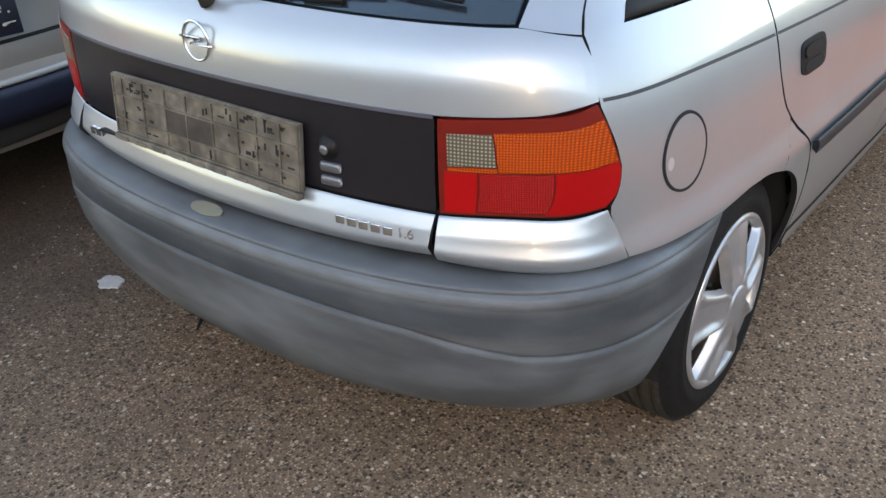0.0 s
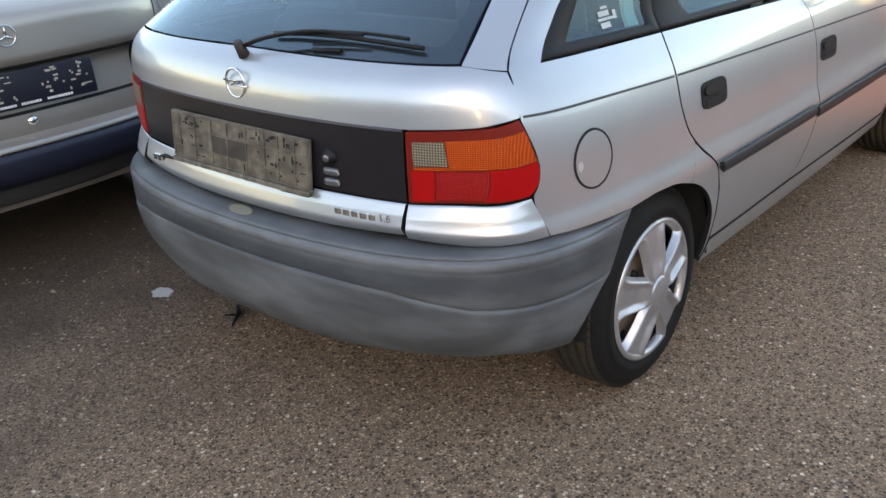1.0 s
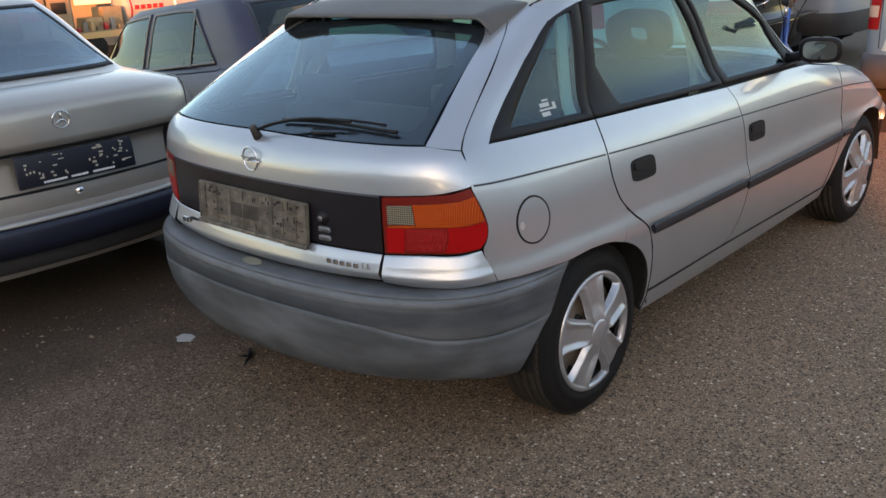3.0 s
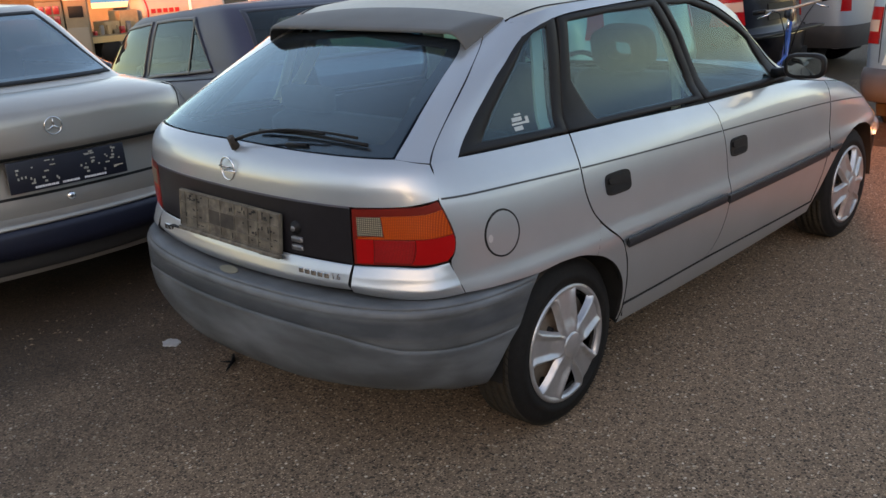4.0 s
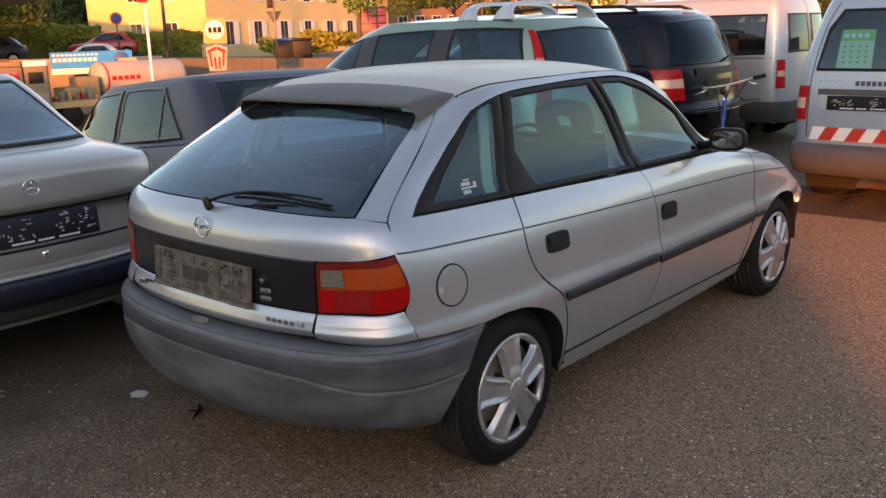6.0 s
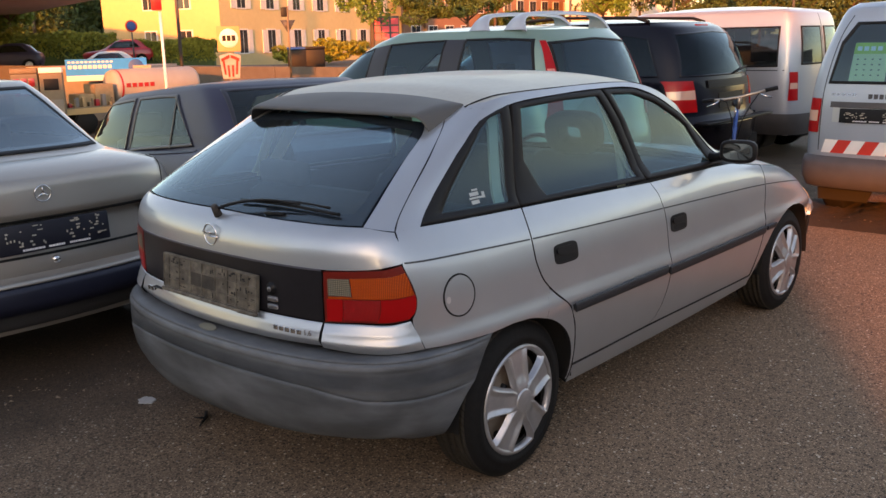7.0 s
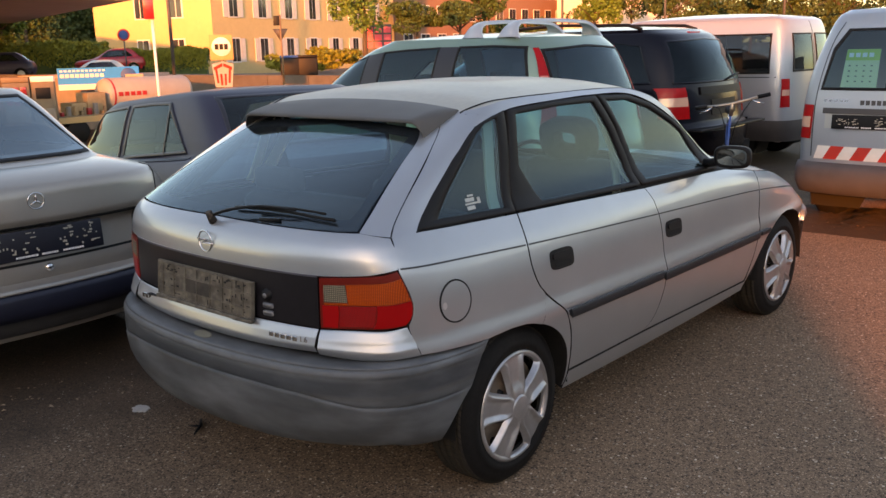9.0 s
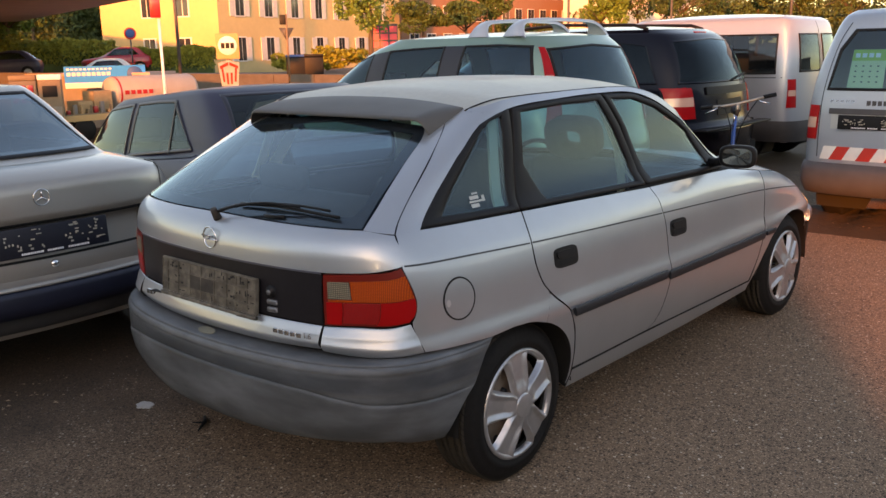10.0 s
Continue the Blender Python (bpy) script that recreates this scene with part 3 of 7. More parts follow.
def wheel(parent, x, y, sign, steer=0.0, turn=0.0):
    """A steel wheel with a five-spoke plastic cap; the outer face looks along sign * x."""
    hub = part("wheel", lathe([(0.02, -0.02), (0.10, -0.02), (0.14, -0.03), (0.165, -0.03), (0.17, -0.06), (0.178, -0.075), (0.178, -0.17), (0.165, -0.175)], 40), STEEL, parent)
    hub.matrix_local = pose(x * sign, y, 0.283, 0, 0, steer + (0 if sign > 0 else 180)) @ pose(0, 0, 0, turn)
    tyre = bmesh.new()
    prof = [(0.176, -0.012), (0.185, 0.004), (0.2, 0.012), (0.215, 0.0125), (0.217, 0.0145), (0.235, 0.0145), (0.237, 0.012), (0.255, 0.0095), (0.271, 0.0), (0.281, -0.012)]
    groove = []
    for k, h in enumerate((-0.03, -0.06, -0.09, -0.12)):
        groove += [(0.2880, h + 0.014), (0.2880, h + 0.004), (0.2800, h + 0.003), (0.2800, h - 0.003), (0.2880, h - 0.004)]
    lathe(prof, 96, bm=tyre)
    lathe([(0.279, -0.158), (0.26, -0.172), (0.22, -0.178), (0.178, -0.165)], 96, bm=tyre)
    part("tyre", tyre, RUBBER, hub, "worn black rubber tyre")
    part("tread", lathe([prof[-1]] + groove + [(0.2880, -0.145), (0.279, -0.158)], 96), TREAD, hub, "dusty brown-grey worn tread")
    # cross cuts in the tread
    cuts = bmesh.new()
    for k in range(72):
        a = 2 * math.pi * k / 72
        for h0, h1, lean in ((-0.024, -0.004, 0.02), (-0.056, -0.034, 0.012), (-0.086, -0.064, -0.012), (-0.116, -0.094, 0.012), (-0.15, -0.124, -0.02)):
            r = 0.2883
            q = [(h0, a - 0.006 - lean), (h1, a - 0.006 + lean), (h1, a + 0.006 + lean), (h0, a + 0.006 - lean)]
            cuts.faces.new([cuts.verts.new((h, r * math.cos(b), r * math.sin(b))) for h, b in q])
    tagged(part("tread_pattern", cuts, DARK, hub), kind="stuff")
    rim_prof = [(0.203, 0.0), (0.203, 0.012), (0.196, 0.018), (0.188, 0.016), (0.181, 0.006), (0.181, -0.01)]
    # the rim of the cap is broken away beside one spoke
    part("hubcap_rim", lathe(rim_prof, 60, start=-0.55, end=2 * math.pi - 1.15), HUBCAP, hub, "scuffed silver plastic hubcap rim")
    for k in range(5):
        a0 = math.pi / 2 + 0.09 + 2 * math.pi * k / 5
        g = np.zeros((25, 16, 3))
        for i, t in enumerate(np.linspace(-1, 1, 25)):
            for j, r in enumerate(np.concatenate([np.linspace(0.026, 0.075, 4), np.linspace(0.08, 0.19, 12)])):
                half = min(0.6283, 0.046 / r + 0.05 + 0.06 * max(0, (r - 0.1) / 0.09)) + 0.06 * max(0, (r - 0.165) / 0.025) ** 2
                e = abs(t)
                wall = min(1, max(0, (r - 0.055) / 0.03)) * max(0, (e - 0.78) / 0.22)
                crease = 0.003 * max(0, 1 - abs(e - 0.74) / 0.1) * min(1, max(0, (r - 0.05) / 0.04))
                h = 0.034 - 0.017 * (r / 0.19) ** 2 - 0.018 * wall + crease - 0.013 * min(1, max(0, (0.66 - e) / 0.22)) * min(1, max(0, (r - 0.055) / 0.04)) * (1 - 0.4 * (r / 0.19) ** 3)
                a = a0 + t * half
                g[i, j] = (h, r * math.cos(a), r * math.sin(a))
        part("hubcap_spoke", grid_faces(bmesh.new(), g, 0.012, (1, 0, 0)), HUBCAP, hub)
    part("hubcap_centre", lathe([(0.0005, 0.038), (0.04, 0.038), (0.043, 0.0365), (0.045, 0.033), (0.05, 0.031), (0.054, 0.02)], 32), HUBCAP, hub)
    for k in range(5):
        a = math.pi / 2 + 0.75 + 2 * math.pi * k / 5
        one = lathe([(0.0005, -0.004), (0.008, -0.004), (0.011, -0.02)], 10)
        one.transform(Matrix.Translation((0, 0.085 * math.cos(a), 0.085 * math.sin(a))))
        part("wheel_nut", one, BLACK, hub)
    for k in range(10):
        a = 0.3 + 2 * math.pi * k / 10
        one = lathe([(0.0005, -0.0265), (0.013, -0.0265), (0.015, -0.0285)], 12)
        one.transform(Matrix.Translation((0, 0.142 * math.cos(a), 0.142 * math.sin(a))))
        part("wheel_hole", one, DARK, hub)
    return hub


STEEL = material("rusty_steel_wheel", (0.2, 0.155, 0.12), 0.75, 0.0, grain=0.5, size=30)
HATCH = Shell(
    width=[(0.2, 0.752), (0.3, 0.791), (0.45, 0.826), (0.55, 0.838), (0.6, 0.842), (0.622, 0.839), (0.65, 0.829), (0.69, 0.823), (0.78, 0.812), (0.87, 0.788), (0.935, 0.752), (0.965, 0.733), (1.01, 0.703), (1.3, 0.628), (1.335, 0.61), (1.38, 0.56)],
    rear=[(0.2, -0.64), (0.55, -0.71), (0.62, -0.715), (0.7, -0.712), (0.8, -0.705), (0.9, -0.694), (0.94, -0.68), (0.965, -0.663), (0.985, -0.64), (1.28, -0.06), (1.38, 0.14)],
    front=[(0.2, 3.1), (0.5, 3.24), (0.62, 3.22), (0.7, 3.1), (0.78, 2.85), (0.85, 2.55), (0.92, 2.05), (0.95, 1.95), (1.1, 1.68), (1.335, 1.2), (1.38, 1.05)],
    power=([(0.2, 11.0), (0.6, 11.0), (0.75, 13.0), (0.88, 16.0), (0.98, 20.0), (1.38, 20.0)], 12.0))

HATCH.crease = 0.028

car = thing("hatchback_car", pose(0, 0, 0), "dusty silver five-door hatchback with faded grey rear bumper", "car")
# inner shell, dark behind the panel gaps
INNER = Shell([(z, float(HATCH.w(z)) - 0.013) for z in (0.2, 0.3, 0.45, 0.55, 0.65, 0.78, 0.87, 0.94)], [(z, float(HATCH.r(z)) + 0.02) for z in (0.2, 0.55, 0.62, 0.7, 0.8, 0.9, 0.94)],
              [(z, float(HATCH.f(z)) - 0.03) for z in (0.2, 0.5, 0.62, 0.7, 0.78, 0.85, 0.94)], power=(11.0, 6.0))
bm = outline_skin(INNER, np.linspace(0.3, 0.94, 90), 700)
bmesh.ops.delete(bm, geom=[f for f in bm.faces if any((f.calc_center_median().y - w) ** 2 + (f.calc_center_median().z - 0.285) ** 2 < 0.345**2 for w in (0, 2.517)) and abs(f.calc_center_median().x) > 0.5], context="FACES")
part("inner_shell", bm, DARK, car)
part("underbody", box(-0.5, 0.5, -0.25, 2.8, 0.2, 0.26), DARK, car)
part("boot_floor", box(-0.5, 0.5, -0.58, -0.3, 0.31, 0.35), DARK, car)
for sg in (1, -1):
    part("floor_panel", box(sg * 0.6 - 0.1, sg * 0.6 + 0.1, 0.45, 2.1, 0.235, 0.27), DARK, car)
for sg in (1, -1):
    for w in (0, 2.517):
        bm = lathe([(0.335, 0.79), (0.335, 0.5), (0.05, 0.48)], 40, start=-0.05, end=math.pi + 0.05)
        bm.transform(Matrix.Translation((0, w, 0.285)) @ Matrix.Diagonal((sg, 1, 1, 1)))
        part("wheel_housing", bm, DARK, car)
wheel(car, 0.778, 0, 1, 0, 0)
wheel(car, 0.778, 2.517, 1, -1.5, 30)
wheel(car, 0.778, 0, -1, 0, 10)
wheel(car, 0.778, 2.517, -1, -1.5, 50)

DOOR_EDGE = [(0.331, 0.323), (0.317, 0.408), (0.293, 0.505), (0.252, 0.582), (0.2, 0.625), (0.151, 0.665), (0.112, 0.705), (0.094, 0.738), (0.079, 0.78), (0.076, 0.815), (0.08, 0.891), (0.094, 0.958)]
B_EDGE = [(0.922, 0.324), (0.975, 0.35), (1.01, 0.4), (1.035, 0.48), (1.04, 0.541), (1.038, 0.64), (1.035, 0.705), (1.025, 0.791), (1.005, 0.884), (0.98, 0.93)]
A_EDGE = [(2.035, 0.303), (2.07, 0.43), (2.093, 0.588), (2.13, 0.72), (2.145, 0.8), (2.15, 0.866)]
GAP = [(-0.49, 0.971), (-0.457, 0.999), (-0.363, 1.07), (-0.188, 1.184), (-0.059, 1.26), (0.016, 1.306)]


def shift(pts, dy, dz=0.0):
    return [(a + dy, b + dz) for a, b in pts]


for sg in (1, -1):
    to, out = side_map(HATCH, sg), (sg, 0, 0)
    # rear quarter: flank, strip ahead of the arch, pillar and roof rail
    q = bmesh.new()
    flank_edge = [(0.105, 0.568), (0.1262, 0.62), (0.1465, 0.665)] + shift(DOOR_EDGE[6:], -0.003)
    left = [(-0.468, 0.605), (-0.476, 0.63), (-0.498, 0.698), (-0.484, 0.727), (-0.48, 0.764), (-0.489, 0.805), (-0.499, 0.837), (-0.511, 0.877), (-0.501, 0.93), (-0.49, 0.971)]
    panel(coons([(-0.468, 0.605), (-0.33, 0.601), (-0.2, 0.595), (-0.085, 0.6), (0.0, 0.595), (0.043, 0.587), (0.105, 0.568)], [(-0.49, 0.971), (-0.401, 0.972), (-0.24, 0.967), (0.091, 0.958)], left, flank_edge, 30, 22, smooth=False), to, out, bm=q)
    th = np.radians(np.linspace(69.35, -5, 26))
    r_in = smooth_table([(-6, 0.318), (25, 0.317), (40, 0.313), (60, 0.305), (70, 0.302)])(np.degrees(th))
    r_out = smooth_table([(-6, 0.338), (6.5, 0.329), (21, 0.336), (36.9, 0.361), (49.7, 0.385), (59.5, 0.389), (69.4, 0.4065)])(np.degrees(th))
    rad = r_in[:, None] + (r_out - r_in)[:, None] * np.linspace(0, 1, 5)[None]
    panel(np.stack([rad * np.cos(th)[:, None], 0.285 + rad * np.sin(th)[:, None]], -1), to, out, lip=0.014, bm=q)
    panel(coons([(-0.49, 0.971), (-0.401, 0.972)], [(0.016, 1.306), (0.123, 1.297)], GAP, [(-0.401, 0.972), (-0.282, 1.062), (-0.14, 1.163), (0.014, 1.261), (0.123, 1.297)], 6, 18), to, out, bm=q)
    panel(coons([(0.106, 1.293), (0.227, 1.314), (0.499, 1.327), (0.779, 1.332), (1.057, 1.322), (1.23, 1.277), (1.4, 1.2), (1.522, 1.139), (1.66, 1.03), (1.72, 0.975)],
                [(0.016, 1.306), (0.19, 1.339), (0.502, 1.349), (0.8, 1.35), (1.06, 1.342), (1.25, 1.298), (1.43, 1.212), (1.555, 1.15), (1.69, 1.045), (1.79, 0.95)], nu=50, nv=4), to, out, bm=q)
    part("quarter_panel", q, BODY, car)
    d = part("rear_door", panel(coons([(0.337, 0.322), (0.6, 0.3225), (0.918, 0.324)], [(0.098, 0.958), (0.391, 0.953), (0.976, 0.938)], shift(DOOR_EDGE, 0.004), shift(B_EDGE, -0.002), 30, 24, smooth=False), to, out), BODY, car)
    f = part("front_door", panel(coons([(0.928, 0.324), (1.5, 0.315), (2.03, 0.303)], [(0.986, 0.938), (1.593, 0.925), (1.8, 0.915), (2.146, 0.866)], shift(B_EDGE, 0.0025), shift(A_EDGE, -0.004), 36, 24, smooth=False), to, out), BODY, car)
    part("fender", panel(coons([(2.045, 0.262), (2.1, 0.35), (2.15, 0.43), (2.22, 0.51), (2.33, 0.575), (2.42, 0.598), (2.517, 0.606), (2.62, 0.598), (2.72, 0.565), (2.81, 0.5), (2.85, 0.45)],
                               [(2.154, 0.866), (2.424, 0.828), (2.6, 0.795), (2.75, 0.76), (2.9, 0.715)], [(2.045, 0.262)] + shift(A_EDGE[1:], 0.004), [(2.85, 0.45), (2.89, 0.55), (2.92, 0.63), (2.9, 0.715)], 40, 16, smooth=False), to, out, lip=0.03), BODY, car)
    part("sill", panel(coons([(0.325, 0.24), (1.2, 0.235), (2.04, 0.245)], [(0.332, 0.314), (0.92, 0.316), (1.5, 0.307), (2.035, 0.295)], nu=30, nv=5), side_map(HATCH, sg, 0.004), out, lip=0.05), BODY, car)
    # rub strips, body line, handles
    for a, b, z0, z1 in ((0.272, 0.985, 0.548, 0.588), (1.012, 2.075, 0.53, 0.573), (2.1, 2.225, 0.533, 0.562)):
        g = coons([(a + 0.006, z0 + 0.002), (b, z0 - 0.006 * (b - a))], [(a - 0.006, z1), (b, z1 - 0.006 * (b - a))], nu=16, nv=6)
        P = side_map(HATCH, sg, 0.0)(g)
        v = np.linspace(0, 1, P.shape[1])
        P[..., 0] += sg * (0.006 + 0.009 * np.sin(np.pi * np.clip(v, 0.05, 0.95)) ** 0.5)[None]
        part("rub_strip", grid_faces(bmesh.new(), P, 0.016, out), STRIP, d if b < 1 else (f if b < 2.09 else car), "faded black rub strip")
    # the crease's shadow is painted as a thin dark strip along the flank
    line = curve([(-0.504, 0.88), (-0.307, 0.874), (0.066, 0.857), (0.492, 0.84), (1.004, 0.82), (1.466, 0.803), (2.014, 0.778), (2.4, 0.748), (2.7, 0.712), (2.9, 0.67)])
    full = line(np.linspace(0, 1, 600))
    for a, b, own in ((-1, 0.074, car), (0.081, 1.009, d), (1.016, 2.14, f), (2.147, 4, car)):
        c = full[(full[:, 0] > a) & (full[:, 0] < b)]
        g = np.stack([c - [0, 0.0028], c + [0, 0.0028]], 1)
        part("body_line", panel(g, side_map(HATCH, sg, 0.0012), out, 0.002), LINESHADE, own)
    for (y0, z0), own in (((0.262, 0.776), d), ((1.138, 0.741), f)):
        def oval(w, h, cy, cz, e=0.45):
            return [(cy + w * np.sign(math.cos(a)) * abs(math.cos(a)) ** e, cz + h * np.sign(math.sin(a)) * abs(math.sin(a)) ** e - 0.03 * w * math.cos(a)) for a in np.linspace(0, 2 * np.pi, 40, endpoint=False)]
        h = part("door_handle", fan_panel(oval(0.074, 0.037, y0, z0), side_map(HATCH, sg, 0.003), out, n=40, lip=0.003), BLACK, own, "black plastic door handle")
        part("handle_grip", fan_panel(oval(0.06, 0.014, y0, z0 + 0.013, 0.6), side_map(HATCH, sg, 0.008), out, n=40, lip=0.006), TRIM, own)
        part("handle_recess", fan_panel(oval(0.056, 0.011, y0, z0 - 0.018, 0.6), side_map(HATCH, sg, 0.0045), out, n=40), DARK, own)
    # quarter window
    o4 = [(-0.398, 0.975), (-0.241, 0.97), (0.093, 0.963), (0.123, 1.06), (0.151, 1.16), (0.183, 1.31), (0.1, 1.291), (0.016, 1.264), (-0.141, 1.167), (-0.283, 1.065)]
    i4 = [(-0.283, 0.995), (-0.204, 0.992), (0.054, 0.983), (0.074, 1.06), (0.098, 1.15), (0.128, 1.284), (0.062, 1.27), (0.003, 1.238), (-0.092, 1.157), (-0.199, 1.07)]
    w4 = part("quarter_window", ring_panel(o4, i4, side_map(HATCH, sg, 0.001), out, n=100), TRIM, car, "small fixed rear side window in a black frame")
    part("pane", fan_panel(i4, side_map(HATCH, sg, -0.004), out, rings=8), GLASS, w4)
    # door windows
    o1 = [(0.1, 0.963), (0.391, 0.957), (0.965, 0.944), (0.955, 1.05), (0.89, 1.192), (0.8, 1.327), (0.496, 1.324), (0.2, 1.309), (0.16, 1.18), (0.125, 1.06)]
    i1 = [(0.27, 0.977), (0.42, 0.974), (0.915, 0.963), (0.905, 1.05), (0.845, 1.18), (0.765, 1.303), (0.496, 1.302), (0.24, 1.29), (0.215, 1.21), (0.195, 1.11)]
    w1 = part("window_frame", ring_panel(o1, i1, side_map(HATCH, sg, 0.001), out, n=100), TRIM, d, "black-framed rear door window")
    part("pane", fan_panel(i1, side_map(HATCH, sg, -0.006), out, rings=8), GLASS, d)
    o2 = [(0.975, 0.944), (1.3, 0.937), (1.74, 0.928), (1.68, 1.0), (1.53, 1.13), (1.4, 1.195), (1.23, 1.272), (1.057, 1.317), (0.815, 1.327), (0.9, 1.192)]
    i2 = [(1.03, 0.961), (1.3, 0.956), (1.6, 0.95), (1.585, 1.0), (1.48, 1.125), (1.37, 1.18), (1.21, 1.25), (1.04, 1.295), (0.865, 1.303), (0.94, 1.18)]
    w2 = part("window_frame", ring_panel(o2, i2, side_map(HATCH, sg, 0.001), out, n=100), TRIM, f, "black-framed front door window")
    part("pane", fan_panel(i2, side_map(HATCH, sg, -0.006), out, rings=8), GLASS, f)
    # wing mirror
    k = np.linspace(0, 2 * np.pi, 33)
    rows = []
    for y, gx, gz in ((-0.04, 0.078, 0.044), (-0.042, 0.092, 0.056), (-0.03, 0.098, 0.061), (0.0, 0.096, 0.06), (0.04, 0.082, 0.05), (0.07, 0.05, 0.032), (0.078, 0.012, 0.01)):
        rows.append([(gx * np.sign(math.cos(a)) * abs(math.cos(a)) ** 0.55, y, gz * np.sign(math.sin(a)) * abs(math.sin(a)) ** 0.6) for a in k])
    mir = part("wing_mirror", grid_faces(bmesh.new(), np.array(rows), 0.0, None), BLACK, car, "black wing mirror")
    mir.matrix_local = pose(sg * 0.885, 1.585, 1.008, 0, 0, sg * 8) @ Matrix.Scale(0.86, 4)
    rows = [[(gx * np.sign(math.cos(a)) * abs(math.cos(a)) ** 0.55, -0.0385 - 0.002 * (gx < 0.01), gz * np.sign(math.sin(a)) * abs(math.sin(a)) ** 0.6) for a in k] for gx, gz in ((0.08, 0.046), (0.06, 0.034), (0.001, 0.001))]
    part("mirror_glass", grid_faces(bmesh.new(), np.array(rows), 0.0, None), MIRROR, mir)
    part("mirror_arm", tube([(sg * -0.06, 0.02, -0.025), (sg * -0.13, 0.05, -0.045), (sg * -0.17, 0.06, -0.05)], [0.026, 0.024, 0.03]), BLACK, mir)

# fuel flap on the right flank, with its dark gap
flap_c, flap_r = (-0.322, 0.748), 0.064
circle = [(flap_c[0] + flap_r * math.cos(a), flap_c[1] + flap_r * math.sin(a)) for a in np.linspace(0, 2 * np.pi, 72, endpoint=False)]
rim = [(flap_c[0] + (flap_r + 0.0055) * math.cos(a), flap_c[1] + (flap_r + 0.0055) * math.sin(a)) for a in np.linspace(0, 2 * np.pi, 72, endpoint=False)]
flap = part("fuel_flap", fan_panel(circle, side_map(HATCH, 1, 0.002), (1, 0, 0), lip=0.0, rings=14), SILVER, car, "round silver fuel filler flap")
part("flap_gap", ring_panel(rim, circle, side_map(HATCH, 1, 0.0025), (1, 0, 0), 0.002, n=72), DARK, flap)
part("finger_notch", fan_panel([(flap_c[0] - 0.05 + 0.009 * math.cos(a), flap_c[1] - 0.006 + 0.012 * math.sin(a)) for a in np.linspace(0, 2 * np.pi, 20, endpoint=False)], side_map(HATCH, 1, 0.0032), (1, 0, 0), n=20, rings=3), NOTCH, flap)

# tailgate
gs = lambda x=None, y=None, z=0.7: s_of(HATCH, x, y, z)
glass_base = [(-0.575, 0.977), (-0.3, 0.985), (0, 0.988), (0.3, 0.985), (0.575, 0.977)]
bm = bmesh.new()
e0, e1 = gs(y=-0.511, z=0.879), gs(y=-0.496, z=0.968)
low = [(-e0, 0.879), (-gs(x=0.673, z=0.866), 0.866), (-gs(x=0.516), 0.857), (-0.25, 0.857), (0, 0.857), (0.25, 0.857), (gs(x=0.516), 0.857), (gs(x=0.673, z=0.866), 0.866), (e0, 0.879)]
high = [(-e1, 0.968), (-gs(x=0.613, z=0.984), 0.984), (-0.3, 0.985), (0, 0.988), (0.3, 0.985), (gs(x=0.613, z=0.984), 0.984), (e1, 0.968)]
edge = [(e0, 0.879), (gs(y=-0.503, z=0.908), 0.908), (gs(y=-0.497, z=0.938), 0.938), (e1, 0.968)]
panel(coons(low, high, [(-a, b) for a, b in edge], edge, 64, 12, smooth=False), arc_map(HATCH), (0, -1, 0.3), bm=bm)
g = coons([(-0.511, 0.612), (-0.3, 0.607), (0, 0.605), (0.3, 0.607), (0.511, 0.612)], [(-0.514, 0.687), (-0.25, 0.69), (0, 0.692), (0.25, 0.69), (0.514, 0.687)], nu=40, nv=20)
P = back_map(HATCH, 0.002)(g)
P[..., 1] -= np.interp(np.linspace(0, 1, g.shape[1]), [0, 0.12, 0.3, 0.36, 0.65, 1], [0.002, 0.01, 0.02, 0.0195, 0.013, 0.0])[None]
grid_faces(bm, P, 0.015, (0, -1, 0))
for sg in (1, -1):
    gap_in = [(gs(y=a, z=b) - 0.004, b) for a, b in GAP]
    gl = [(gs(x=a, z=b), b) for a, b in ((0.606, 0.985), (0.587, 1.037), (0.558, 1.095), (0.518, 1.164), (0.481, 1.227), (0.431, 1.264), (0.389, 1.293), (0.367, 1.309))]
    panel(coons([gl[0], gap_in[0]], [gl[-1], gap_in[-1]], gl, gap_in, 6, 20), arc_map(HATCH, sg), (sg, -0.5, 0.5), bm=bm)
gate = part("tailgate", bm, BODY, car)
part("gate_panel", panel(coons([(-0.514, 0.692), (-0.25, 0.695), (0, 0.696), (0.25, 0.695), (0.514, 0.692)], [(-0.514, 0.852), (-0.25, 0.852), (0, 0.852), (0.25, 0.852), (0.514, 0.852)], nu=40, nv=10), back_map(HATCH, 0.0), (0, -1, 0)), GATEBLACK, gate, "matt black tailgate panel with dust")
trimline = curve([(-0.514, 0.8555), (0, 0.8555), (0.514, 0.8555)], False)(np.linspace(0, 1, 30))
part("trim_strip", panel(np.stack([trimline - [0, 0.003], trimline + [0, 0.003]], 1), back_map(HATCH, 0.004), (0, -1, 0), 0.004), LIP, gate)
